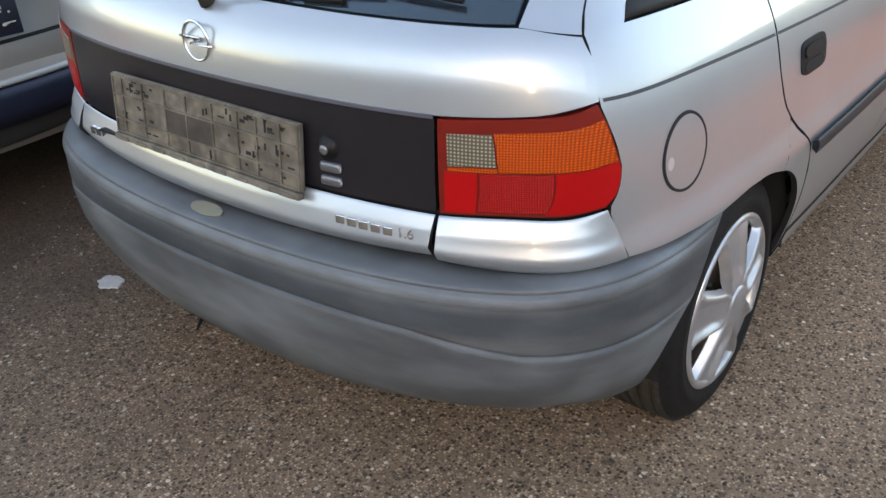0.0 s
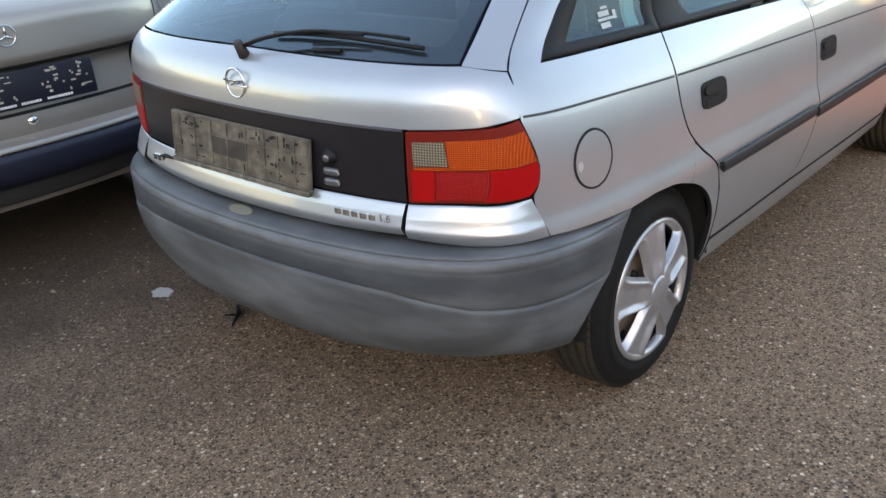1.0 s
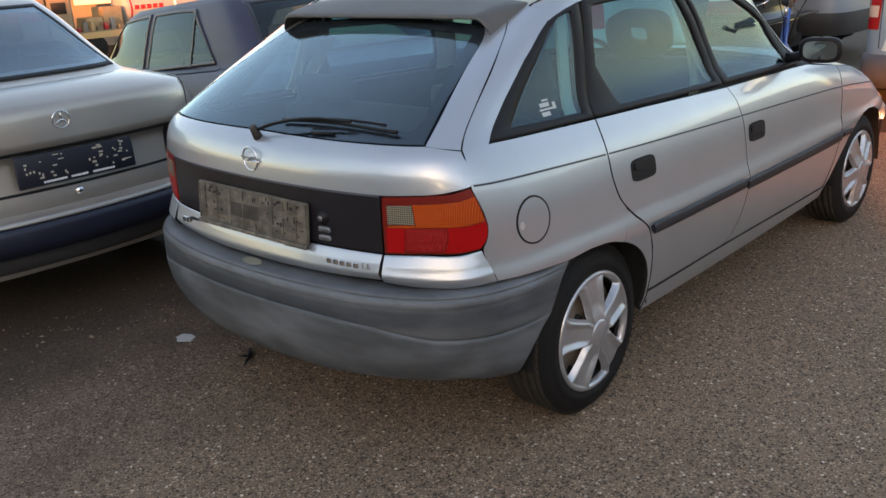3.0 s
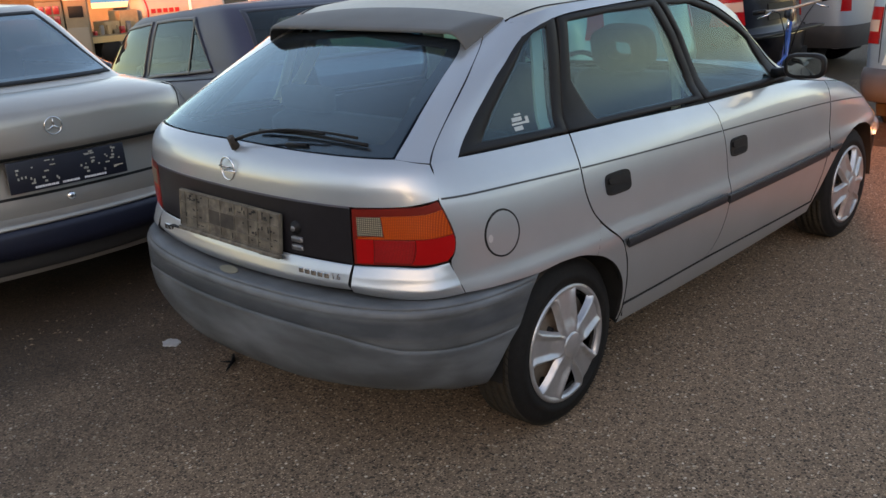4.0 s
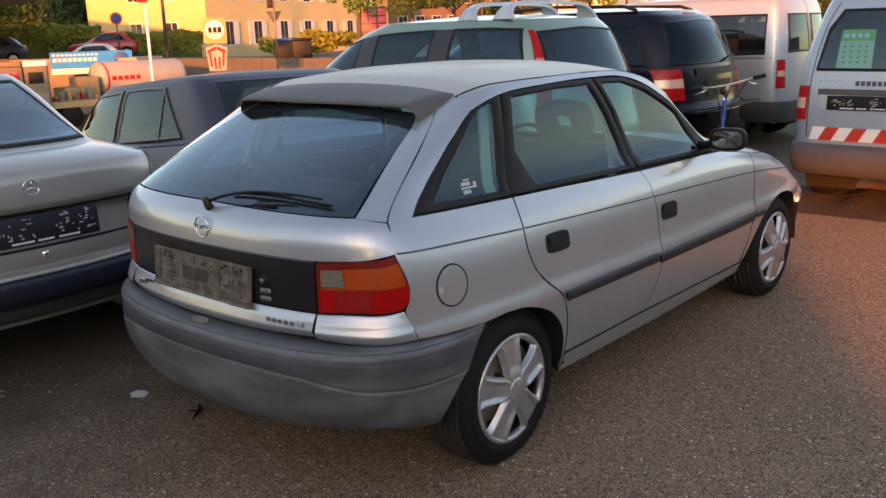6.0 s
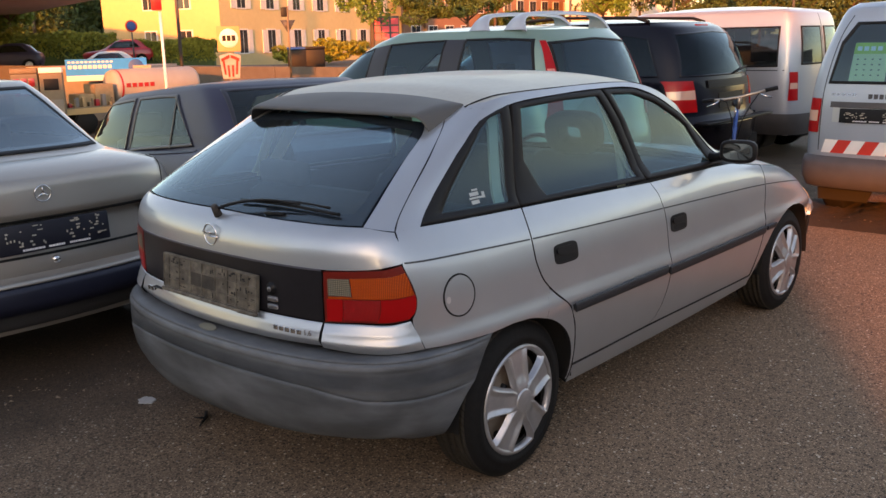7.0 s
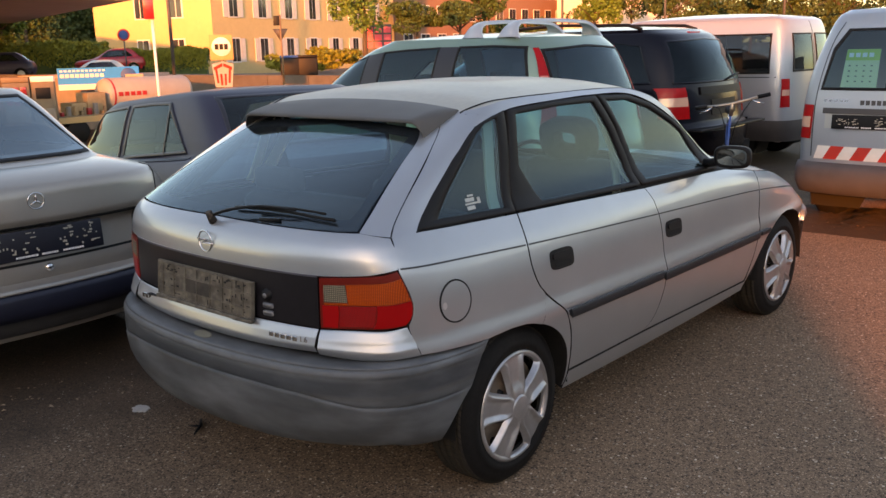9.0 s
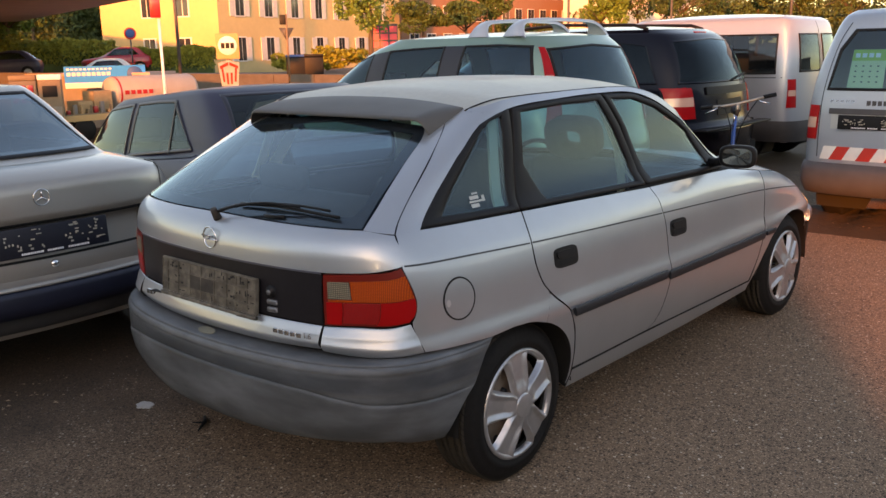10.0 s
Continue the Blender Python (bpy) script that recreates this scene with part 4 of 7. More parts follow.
# rear window with its dark printed border, wiper and washer
bo = [(-0.598, 0.988), (-0.336, 0.988), (0, 0.991), (0.336, 0.988), (0.598, 0.988), (0.58, 1.036), (0.551, 1.095), (0.511, 1.163), (0.464, 1.257), (0, 1.285), (-0.464, 1.257), (-0.511, 1.163), (-0.551, 1.095), (-0.58, 1.036)]
bi = [(-0.535, 1.016), (-0.336, 1.014), (0, 1.016), (0.336, 1.014), (0.535, 1.016), (0.535, 1.045), (0.508, 1.094), (0.469, 1.163), (0.423, 1.236), (0, 1.262), (-0.423, 1.236), (-0.469, 1.163), (-0.508, 1.094), (-0.535, 1.045)]
rw = part("window_border", ring_panel(bo, bi, back_map(HATCH, -0.006), (0, -0.5, 0.86), 0.006, n=140), PRINT, gate, "tinted rear window with a black border")
low_g, high_g = curve(bo[:5])(np.linspace(0, 1, 41)), curve([bo[10], bo[9], bo[8]])(np.linspace(0, 1, 41))
v = np.linspace(0, 1, 25)[None, :, None]
g = low_g[:, None] * (1 - v) + high_g[:, None] * v
g[..., 0] *= 1 + 0.012 * np.sin(np.pi * v[..., 0])
part("pane", panel(g, back_map(HATCH, -0.001), (0, -0.5, 0.86), 0.0), REARGLASS, gate)
wip = bmesh.new()


def on_glass(x, z, up):
    y = float(HATCH.back(x, z))
    return (x, y - 0.49 * up, z + 0.87 * up)


arm = curve([(0.0, 0.975), (0.06, 0.992), (0.2, 1.012), (0.35, 1.016)])(np.linspace(0, 1, 12))
tube([on_glass(a, b, 0.022 + 0.008 * math.sin(i / 11 * 3)) for i, (a, b) in enumerate(arm)], [0.0062 - 0.0002 * i for i in range(12)], 8, wip)
tube([on_glass(a, 1.021 - 0.25 * (a - 0.32) ** 2, 0.02) for a in np.linspace(0.17, 0.47, 8)], 0.0042, 6, wip)
wiper = part("wiper", wip, BLACK, gate, "black rear wiper")
part("wiper_blade", tube([on_glass(a, 1.006 + 0.012 * math.sin((a + 0.05) / 0.55 * 3.0), 0.01) for a in np.linspace(0.06, 0.51, 12)], 0.0055, 6), BLACK, gate)
part("wiper_pivot", tube([on_glass(0.0, 0.972, 0.0), on_glass(0.0, 0.974, 0.04)], [0.015, 0.011], 12), RUST, gate, "rust-stained wiper pivot")
part("washer_jet", tube([on_glass(0.215, 0.995, 0.004), on_glass(0.3, 0.998, 0.004)], 0.006, 6), BLACK, gate)
# spoiler: runs from the roof's rear edge to a thin lip over the window
RT = smooth_table([(-0.1, 1.285), (0.03, 1.306), (0.2, 1.338), (0.5, 1.349), (0.8, 1.35), (1.06, 1.342), (1.25, 1.298), (1.3, 1.28)])
lipx = np.linspace(-1, 1, 61)
rows, under = [], []
for f, lift in ((0.0, 0.001), (0.2, 0.006), (0.5, 0.007), (0.8, 0.004), (0.95, 0.001), (0.985, -0.001), (1.0, -0.005), (1.0, -0.01), (0.985, -0.013)):
    row = []
    for k in lipx:
        e = abs(k)
        rise = 1 - (0.9 * e) ** 2.4
        tip = max(0, (e - 0.88) / 0.12) ** 2
        x0, y0 = 0.515 * k, 0.036 + 0.03 * rise
        z0 = float(RT(y0)) + 0.03 * rise + 0.001
        x1, y1, z1 = (0.505 - 0.01 * tip) * k, -0.125 - 0.02 * e**4 + 0.022 * tip, 1.292 - 0.045 * tip
        row.append((x0 + (x1 - x0) * f, y0 + (y1 - y0) * f, z0 + (z1 - z0) * f + lift))
    rows.append(row)
for row in rows:
    (a, b, c), (d, g, h) = row[0], row[-1]
    row.insert(0, (a - 0.006, b + 0.012, c - 0.035))
    row.append((d + 0.006, g + 0.012, h - 0.035))
lipx = np.concatenate([[-1], lipx, [1]])
for f in (0.0, 0.5, 1.0):
    under.append([(x * (1 - 0.01 * f), y + (0.02 * abs(k) ** 4 + 0.115) * f, z - 0.012 * f) for (x, y, z), k in zip(rows[-1], lipx)])
part("spoiler", grid_faces(bmesh.new(), np.array(rows), 0.0, (0, -0.5, 0.8)), SPOILER, gate, "dull grey roof spoiler over the rear window")
# underside is black: the shade below the lip is put into its colour
part("spoiler_underside", grid_faces(bmesh.new(), np.array(under), 0.0, (0, -0.2, -1)), DARK, gate)

# roof, bonnet, windscreen
y, k = np.linspace(0.025, 1.27, 40)[:, None], np.linspace(-1, 1, 41)[None]
edge_x = (HATCH.side(y, RT(y)) - 0.003) * np.clip(1, 0, 1)
bow = (1 - np.abs(k) ** 2.4)
part("roof", grid_faces(bmesh.new(), np.stack([edge_x * k, y + 0.03 * bow * np.clip((0.5 - y) / 0.5, 0, 1) + 0 * k, RT(y) + (0.03 + 0.018 * np.clip((y - 0.05) / 0.4, 0, 1)) * bow], -1), 0.0, (0, 0, 1)), ROOFPAINT, car)
for sg in (1, -1):
    path = []
    for a in np.linspace(0.035, 1.27, 60):
        rail = float(HATCH.side(a, RT(a))) - 0.004
        q = min(max((a - 0.03) / 0.5, 0), 1)
        x = 0.53 + (rail - 0.53) * q * (2 - q)
        path.append((sg * x, float(a), float(RT(a)) + (0.03 + 0.018 * min(max((a - 0.05) / 0.4, 0), 1)) * (1 - min(x / (rail + 0.001), 1) ** 2.4) + 0.0005))
    part("roof_gutter", tube(path, 0.0032, 6), TRIM, car)
HZ = smooth_table([(1.9, 0.955), (2.4, 0.91), (2.8, 0.85), (3.0, 0.785), (3.12, 0.72), (3.2, 0.64)])
y, k = np.linspace(1.93, 3.17, 30)[:, None], np.linspace(-1, 1, 31)[None]
ez = smooth_table([(1.9, 0.905), (2.15, 0.868), (2.424, 0.83), (2.75, 0.762), (2.9, 0.717), (3.2, 0.6)])(y)
xs = (HATCH.side(np.minimum(y, 3.05), ez) - 0.002) * k
part("bonnet", grid_faces(bmesh.new(), np.stack([xs, y - 0.12 * np.abs(k) ** 3 * np.clip((y - 2.6) / 0.5, 0, 1) + 0 * k, ez + (HZ(y) - ez) * (1 - np.abs(k) ** 2.2)], -1), 0.02, (0, 0, 1)), BODY, car)
k = np.linspace(-1, 1, 25)[:, None]
v = np.linspace(0, 1, 14)[None]
part("windscreen", grid_faces(bmesh.new(), np.stack([(0.71 - 0.13 * v) * k, 1.95 - 0.72 * v - (0.17 - 0.06 * v) * k**2, 0.945 + 0.395 * v - 0.012 * k**2], -1), 0, (0, 1, 1)), GLASS, car)
# front bumper, headlamps
FB = Shell([(0.2, 0.79), (0.3, 0.82), (0.5, 0.83), (0.58, 0.82)], [(0.2, -0.5), (0.58, -0.5)], [(0.2, 3.15), (0.3, 3.24), (0.5, 3.27), (0.58, 3.25)], power=(11, 14))
bm = bmesh.new()
rows = []
for z in np.linspace(0.22, 0.485, 8):
    o = FB.outline(z, 160)
    o = o[o[:, 1] > 2.86]
    full = np.concatenate([o, (o * [-1, 1])[::-1]])
    rows.append([(a, b, z) for a, b in full[np.linspace(0, len(full) - 1, 60).astype(int)]])
fb = part("front_bumper", grid_faces(bm, np.array(rows), 0.03, (0, 1, 0)), TRIM, car, "dark plastic front bumper with silver top")
rows = []
for z, off in ((0.488, -0.01), (0.492, 0.008), (0.52, 0.014), (0.55, 0.012), (0.566, 0.002), (0.572, -0.02)):
    o = FB.outline(z, 160)
    o = o[o[:, 1] > 2.84] + [off, off]
    full = np.concatenate([o, (o * [-1, 1])[::-1]])
    rows.append([(a, b, z) for a, b in full[np.linspace(0, len(full) - 1, 60).astype(int)]])
part("bumper_top", grid_faces(bmesh.new(), np.array(rows), 0.02, (0, 1, 0)), SILVER, fb)
for sg in (1, -1):
    part("headlamp", panel(coons([(2.93, 0.575), (3.02, 0.57)], [(2.92, 0.705), (3.0, 0.69)], nu=6, nv=6), side_map(HATCH, sg, 0.003), (sg, 0.4, 0), 0.03), LAMPGLASS, car, "amber and clear front corner lamp")
part("grille", box(-0.6, 0.6, 3.0, 3.15, 0.5, 0.66, 0.02), BLACK, car)

# tail lamps and the panels below them
for sg in (1, -1):
    am = lambda off=0.0: arc_map(HATCH, sg, off)
    sx = lambda x, z: s_of(HATCH, x, None, z)
    sy = lambda y, z: s_of(HATCH, None, y, z)
    bot = [(sx(0.521, 0.691), 0.691), (sx(0.631, 0.697), 0.697), (sx(0.706, 0.696), 0.696), (sy(-0.505, 0.703), 0.703)]
    top = [(sx(0.52, 0.853), 0.852), (sx(0.632, 0.86), 0.86), (sx(0.702, 0.865), 0.865), (sy(-0.514, 0.875), 0.875)]
    right = [bot[-1], (sy(-0.487, 0.727), 0.727), (sy(-0.482, 0.764), 0.764), (sy(-0.493, 0.806), 0.806), (sy(-0.501, 0.837), 0.837), top[-1]]
    lamp = part("tail_lamp", panel(coons(bot, top, None, right, 24, 14), am(0.001), (sg * 0.6, -0.8, 0), 0.02), SMOKED, car, "red and amber wraparound tail lamp with dusty lens")

    for name, span, mat in (("reverse_lens", (0.05, 0.285, 0.53, 0.86), CLEARLENS), ("indicator_lens", (0.295, 0.985, 0.475, 0.87), AMBER), ("indicator_strip", (0.05, 0.29, 0.475, 0.515), AMBER), ("reflector", (0.2, 0.56, 0.05, 0.455), REFLECT), ("brake_lens", (0.57, 0.985, 0.03, 0.465), RED), ("fog_lens", (0.03, 0.19, 0.03, 0.465), RED)):
        part(name, panel(coons(bot, top, None, right, 16, 10, span=span), am(0.0028), (sg * 0.6, -0.8, 0), 0.003), mat, lamp)
    g = coons([(sx(0.518, 0.6), 0.606), (sx(0.619, 0.599), 0.599), (sx(0.701, 0.597), 0.597), (sy(-0.4705, 0.605), 0.605)], [(sx(0.519, 0.685), 0.686), (sx(0.627, 0.691), 0.691), (sx(0.705, 0.689), 0.689), (sy(-0.501, 0.697), 0.697)], nu=24, nv=20)
    v = np.linspace(0, 1, g.shape[1])
    swell = np.interp(v, [0, 0.12, 0.3, 0.36, 0.65, 1], [0.006, 0.015, 0.026, 0.0255, 0.017, 0.0])[None, :, None]
    fade = np.interp(np.linspace(0, 1, g.shape[0]), [0, 0.75, 1], [1, 0.9, 0.25])[:, None, None]
    P = am(0.0)(g)
    P = P + (am(0.02)(g) - P) / 0.02 * swell * fade
    part("lamp_panel", grid_faces(bmesh.new(), P, 0.02, (sg * 0.6, -0.8, 0)), BODY, car)

# rear bumper
BW, BR = [(0.25, 0.785), (0.3, 0.81), (0.36, 0.822), (0.44, 0.833), (0.53, 0.84), (0.6, 0.835)], [(0.25, -0.70), (0.3, -0.737), (0.36, -0.762), (0.42, -0.775), (0.47, -0.778), (0.53, -0.778), (0.6, -0.765)]
RB = Shell(BW, BR, [(0.2, 3.2), (0.6, 3.2)], power=(11.0, 6.0), taper=(0.035, 0.06))
y_end = smooth_table([(0.25, -0.41), (0.305, -0.384), (0.434, -0.327), (0.52, -0.262), (0.588, -0.198), (0.61, -0.18)])
steps = [(0.284, -0.03), (0.287, -0.007), (0.294, 0.0), (0.3202, 0.002), (0.3605, 0.004), (0.4075, 0.006), (0.4479, 0.0068), (0.4748, 0.0072), (0.4835, 0.0068), (0.4858, 0.0045), (0.4872, 0.001), (0.4891, 0.001), (0.4905, 0.004), (0.4959, 0.0048), (0.5184, 0.0052), (0.5363, 0.0045), (0.548, 0.0045), (0.5525, 0.0055), (0.5559, 0.008), (0.5601, 0.0092), (0.5656, 0.0095), (0.5711, 0.009), (0.5745, 0.0072), (0.5766, 0.003), (0.5784, 0.0025), (0.5805, 0.0045), (0.5828, 0.0055), (0.5868, 0.0025), (0.5905, -0.006), (0.5935, -0.018), (0.5949, -0.035), (0.5955, -0.07)]
rows = []
for z, off in steps:
    o = RB.outline(z, 300)
    d = np.concatenate([[0], np.cumsum(np.linalg.norm(np.diff(o, axis=0), axis=1))])
    s_end = np.interp(float(y_end(z)), o[:, 1], d)
    s = np.concatenate([np.linspace(0, s_end * 0.97, 45), [s_end * 0.985, s_end]])
    p = np.stack([np.interp(s, d, o[:, 0]), np.interp(s, d, o[:, 1])], 1)
    t = np.gradient(p, axis=0)
    n = np.stack([t[:, 1], -t[:, 0]], 1)
    n /= np.linalg.norm(n, axis=1, keepdims=True)
    fade = np.clip((s_end - s) / (0.12 * s_end), 0, 1)
    off = off * fade if z > 0.29 else off
    dent = -0.006 * np.exp(-((s - 0.62) / 0.02) ** 2) * np.exp(-((z - 0.36) / 0.07) ** 2) - 0.01 * np.exp(-((s - 0.8 - (z - 0.4) * 0.6) / 0.035) ** 2) * np.exp(-((z - 0.38) / 0.06) ** 2)
    p = p + n * (np.zeros(len(s)) + off + dent)[:, None]
    # the lower groove sags and the bottom edge rises towards the corner
    sag = np.interp(s, [0, 0.3, 0.5, 0.7, 0.85], [0.014, 0.012, 0.003, -0.028, -0.034]) * np.interp(z, [0.3, 0.484, 0.493, 0.55], [0, 1, 1, 0])
    rise = np.interp(s, [0, 0.3, 0.55, 0.75, s_end - 0.12, s_end], [0, 0.002, 0.018, 0.022, 0.012, 0]) * np.interp(z, [0.284, 0.4], [1, 0])
    zz = z + sag + rise
    rows.append([(a, b, c) for a, b, c in zip(np.concatenate([p[1:, 0][::-1] * -1, p[:, 0]]), np.concatenate([p[1:, 1][::-1], p[:, 1]]), np.concatenate([zz[1:][::-1], zz]))])
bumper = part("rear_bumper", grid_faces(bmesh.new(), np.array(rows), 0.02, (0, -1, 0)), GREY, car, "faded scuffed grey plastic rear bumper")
oval = [(0.045 * math.cos(a), 0.018 * math.sin(a)) for a in np.linspace(0, 2 * np.pi, 32, endpoint=False)]
part("hook_cover", fan_panel(oval, lambda g: np.stack([g[..., 0] + 0.012, -0.745 + g[..., 1] * 0.9, 0.5975 + g[..., 1] * 0.3 + 0 * g[..., 0]], -1), (0, -1, 0.6), n=32, lip=0.004), OVAL, bumper, "oval yellowed cover in the bumper top")

# badge, lettering, plate holder, lock
by = float(HATCH.back(0, 0.912)) - 0.004
ring = [(0.036 * math.cos(a), by, 0.912 + 0.036 * math.sin(a)) for a in np.linspace(0, 2 * np.pi, 40, endpoint=False)]
bm = tube(ring, 0.0035, 6, closed=True)
tube([(-0.045, by, 0.917), (0.014, by - 0.002, 0.917), (-0.014, by - 0.002, 0.906), (0.045, by, 0.907)], [0.003, 0.004, 0.004, 0.003], 6, bm)
part("badge", bm, CHROME, gate, "chrome ring badge with a slanted bar")
zl = 0.6535
for k in range(5):
    x0 = 0.335 + k * 0.0235
    b = part("model_lettering", box(-0.009, 0.009, -0.004, 0.003, -0.008, 0.008, 0.0015), CHROME, gate, "chrome lettering bar")
    b.matrix_local = pose(x0 + 0.009, float(HATCH.back(x0 + 0.009, zl)) - 0.017, zl - 0.0008 * k, 0, 0, 9 + k)


def text_mesh(body, size, depth=0.002):
    c = bpy.data.curves.new("t", "FONT")
    c.body, c.size, c.extrude = body, size, depth
    ob = bpy.data.objects.new("t", c)
    scene.collection.objects.link(ob)
    me = bpy.data.meshes.new_from_object(ob.evaluated_get(bpy.context.evaluated_depsgraph_get()))
    bpy.data.objects.remove(ob)
    bpy.data.curves.remove(c)
    bm = bmesh.new()
    bm.from_mesh(me)
    bpy.data.meshes.remove(me)
    return bm


lt = part("engine_lettering", text_mesh("1.6", 0.026), CHROME, gate, "chrome engine size lettering")
lt.matrix_local = pose(0.457, float(HATCH.back(0.457, zl)) - 0.021, zl - 0.009, 90, 0, 14)
bars = bmesh.new()
for k in range(4):
    box(-0.43 + 0.022 * k, -0.413 + 0.022 * k, -0.006, 0.004, 0.646, 0.662, bm=bars)
bars.transform(Matrix.Translation((0, float(HATCH.back(-0.395, 0.654)) - 0.015, 0)))
part("maker_lettering", bars, CHROME, gate, "chrome lettering on the tailgate")

# empty plate holder: dirty frame with ribs and slots
tilt = pose(0.0, -0.716, 0.752, -5, 0.6, 0.8)
part("plate_holder", box(-0.268, 0.268, -0.004, 0.006, -0.062, 0.062, 0.002), DIRTPLASTIC, gate, "empty dirt-caked plastic plate holder").matrix_local = tilt
for z in (-0.058, -0.03, 0.02, 0.057):
    part("holder_rib", box(-0.266, 0.266, -0.0085, -0.0035, z - 0.0018, z + 0.0018), DIRTPLASTIC, gate).matrix_local = tilt
for x in (-0.265, -0.235, -0.17, -0.1, -0.035, 0.04, 0.11, 0.16, 0.22, 0.265):
    part("holder_rib", box(x - 0.0016, x + 0.0016, -0.0075, -0.0035, -0.06, 0.06), DIRTPLASTIC, gate).matrix_local = tilt
part("holder_lip", box(-0.27, 0.27, -0.014, 0.0, -0.075, -0.0625, 0.003), DIRTPLASTIC, gate).matrix_local = tilt
rng = random.Random(5)
for k in range(64):
    x, z = rng.choice((rng.uniform(-0.25, -0.14), rng.uniform(-0.25, 0.25), rng.uniform(0.12, 0.25))), rng.choice((-0.045, -0.02, 0.0, 0.035, 0.048)) + rng.uniform(-0.004, 0.004)
    w, h = rng.choice(((0.002, 0.012), (0.008, 0.0025), (0.003, 0.004), (0.006, 0.006), (0.002, 0.018)))
    part("holder_slot", box(x - w, x + w, -0.0052, -0.0035, z - h / 2, z + h / 2), DARK, gate).matrix_local = tilt
for k in range(9):
    x = -0.24 + 0.06 * k
    part("holder_tab", box(x - 0.018, x + 0.018, -0.0165, -0.012, -0.0735, -0.0655), DIRTPLASTIC, gate).matrix_local = tilt
part("holder_pad", box(-0.098, 0.036, -0.0062, -0.0042, -0.028, 0.0185), DIRTDARK, gate).matrix_local = tilt
by = float(HATCH.back(0.31, 0.77))
lk = part("gate_lock", lathe([(0.0005, -0.012), (0.012, -0.012), (0.014, -0.006), (0.02, -0.006), (0.022, 0.003)], 24, "y"), BLACK, gate, "round black tailgate lock")
at_lock = pose(0.312, by, 0.772, 0, 0, 6)
lk.matrix_local = at_lock
part("key_barrel", lathe([(0.0005, -0.014), (0.008, -0.014), (0.0095, -0.011)], 16, "y"), BUTTON, gate).matrix_local = at_lock
for z in (0.739, 0.714):
    b = part("release_button", box(-0.022, 0.022, -0.008, 0.004, -0.009, 0.009, 0.006), BUTTON, gate, "worn silver release button")
    b.matrix_local = pose(0.318, float(HATCH.back(0.318, z)), z, 0, 0, 7)
for x, z, a in ((-0.345, 0.668, 2), (0.2, 0.676, 4)):
    b = part("holder_bracket", box(-0.03, 0.03, -0.012, 0.004, -0.002, 0.002), TRIM, gate)
    b.matrix_local = pose(x, float(HATCH.back(x, z)) - 0.012, z, 0, 0, a)

# cabin: seats, wheel, dash, lining
def seat_part(x, y):
    s = part("front_seat", box(x - 0.24, x + 0.24, y - 0.25, y + 0.27, 0.32, 0.48, 0.05), FABRIC, car, "dark grey fabric front seat")
    b = part("backrest", box(-0.24, 0.24, -0.07, 0.07, 0, 0.62, 0.06), FABRIC, s)
    lean = pose(x, y - 0.25, 0.425, 13)
    b.matrix_local = lean
    def pad(w, h, e):
        return [(w * np.sign(math.cos(a)) * abs(math.cos(a)) ** e, 0.715 + h * np.sign(math.sin(a)) * abs(math.sin(a)) ** e) for a in np.linspace(0, 2 * np.pi, 24, endpoint=False)]
    out_l, in_l = pad(0.135, 0.092, 0.6), pad(0.055, 0.036, 0.5)
    for d0 in (-0.035,):
        h = ring_panel(out_l, in_l, lambda g: np.stack([g[..., 0], 0 * g[..., 0] + d0, g[..., 1]], -1), (0, -1, 0), 0.07, n=48)
    hr = part("headrest", h, FABRIC, s, "open-centred headrest")
    hr.matrix_local = lean
    return s


seat_part(0.36, 1.41)
seat_part(-0.36, 1.41)
part("rear_bench", box(-0.6, 0.6, 0.05, 0.5, 0.4, 0.56, 0.05), FABRIC, car)
b = part("rear_backrest", box(-0.6, 0.6, -0.07, 0.07, 0, 0.48, 0.05), FABRIC, car)
b.matrix_local = pose(0, 0.1, 0.5, 18)
for x in (-0.35, 0.35):
    part("rear_headrest", box(x - 0.13, x + 0.13, -0.12, -0.04, 0.97, 1.07, 0.03), FABRIC, car)
part("dashboard", box(-0.66, 0.66, 1.78, 2.0, 0.6, 0.9, 0.05), BLACK, car)
sw = [(-0.36 + 0.18 * math.cos(a), 1.7 + 0.06 * math.sin(a), 0.83 + 0.17 * math.sin(a)) for a in np.linspace(0, 2 * np.pi, 32, endpoint=False)]
part("steering_wheel", tube(sw, 0.014, 6, closed=True), BLACK, car)
part("cabin_floor", box(-0.68, 0.68, -0.45, 1.9, 0.3, 0.36), FABRIC, car)
y, k = np.linspace(0.03, 1.2, 12)[:, None], np.linspace(-1, 1, 13)[None]
part("headliner", grid_faces(bmesh.new(), np.stack([0.57 * k + 0 * y, y + 0.02 + 0 * k, RT(y) - 0.02 + 0.04 * (1 - k * k)], -1), 0, (0, 0, -1)), LINING, car)
for sg in (1, -1):
    for y0, y1 in ((0.84, 0.97),):
        p = part("pillar_trim", panel(coons([(y0 + 0.1, 0.95), (y1 + 0.1, 0.945)], [(y0 - 0.05, 1.32), (y1 - 0.05, 1.32)], nu=4, nv=8), side_map(HATCH, sg, -0.03), (sg, 0, 0), 0.01), LINING, car)
    part("pillar_trim", panel(coons([(-0.36, 0.965), (-0.28, 0.965)], [(0.04, 1.27), (0.12, 1.29)], nu=4, nv=10), side_map(HATCH, sg, -0.028), (sg, 0, 0), 0.01), FABRIC, car)
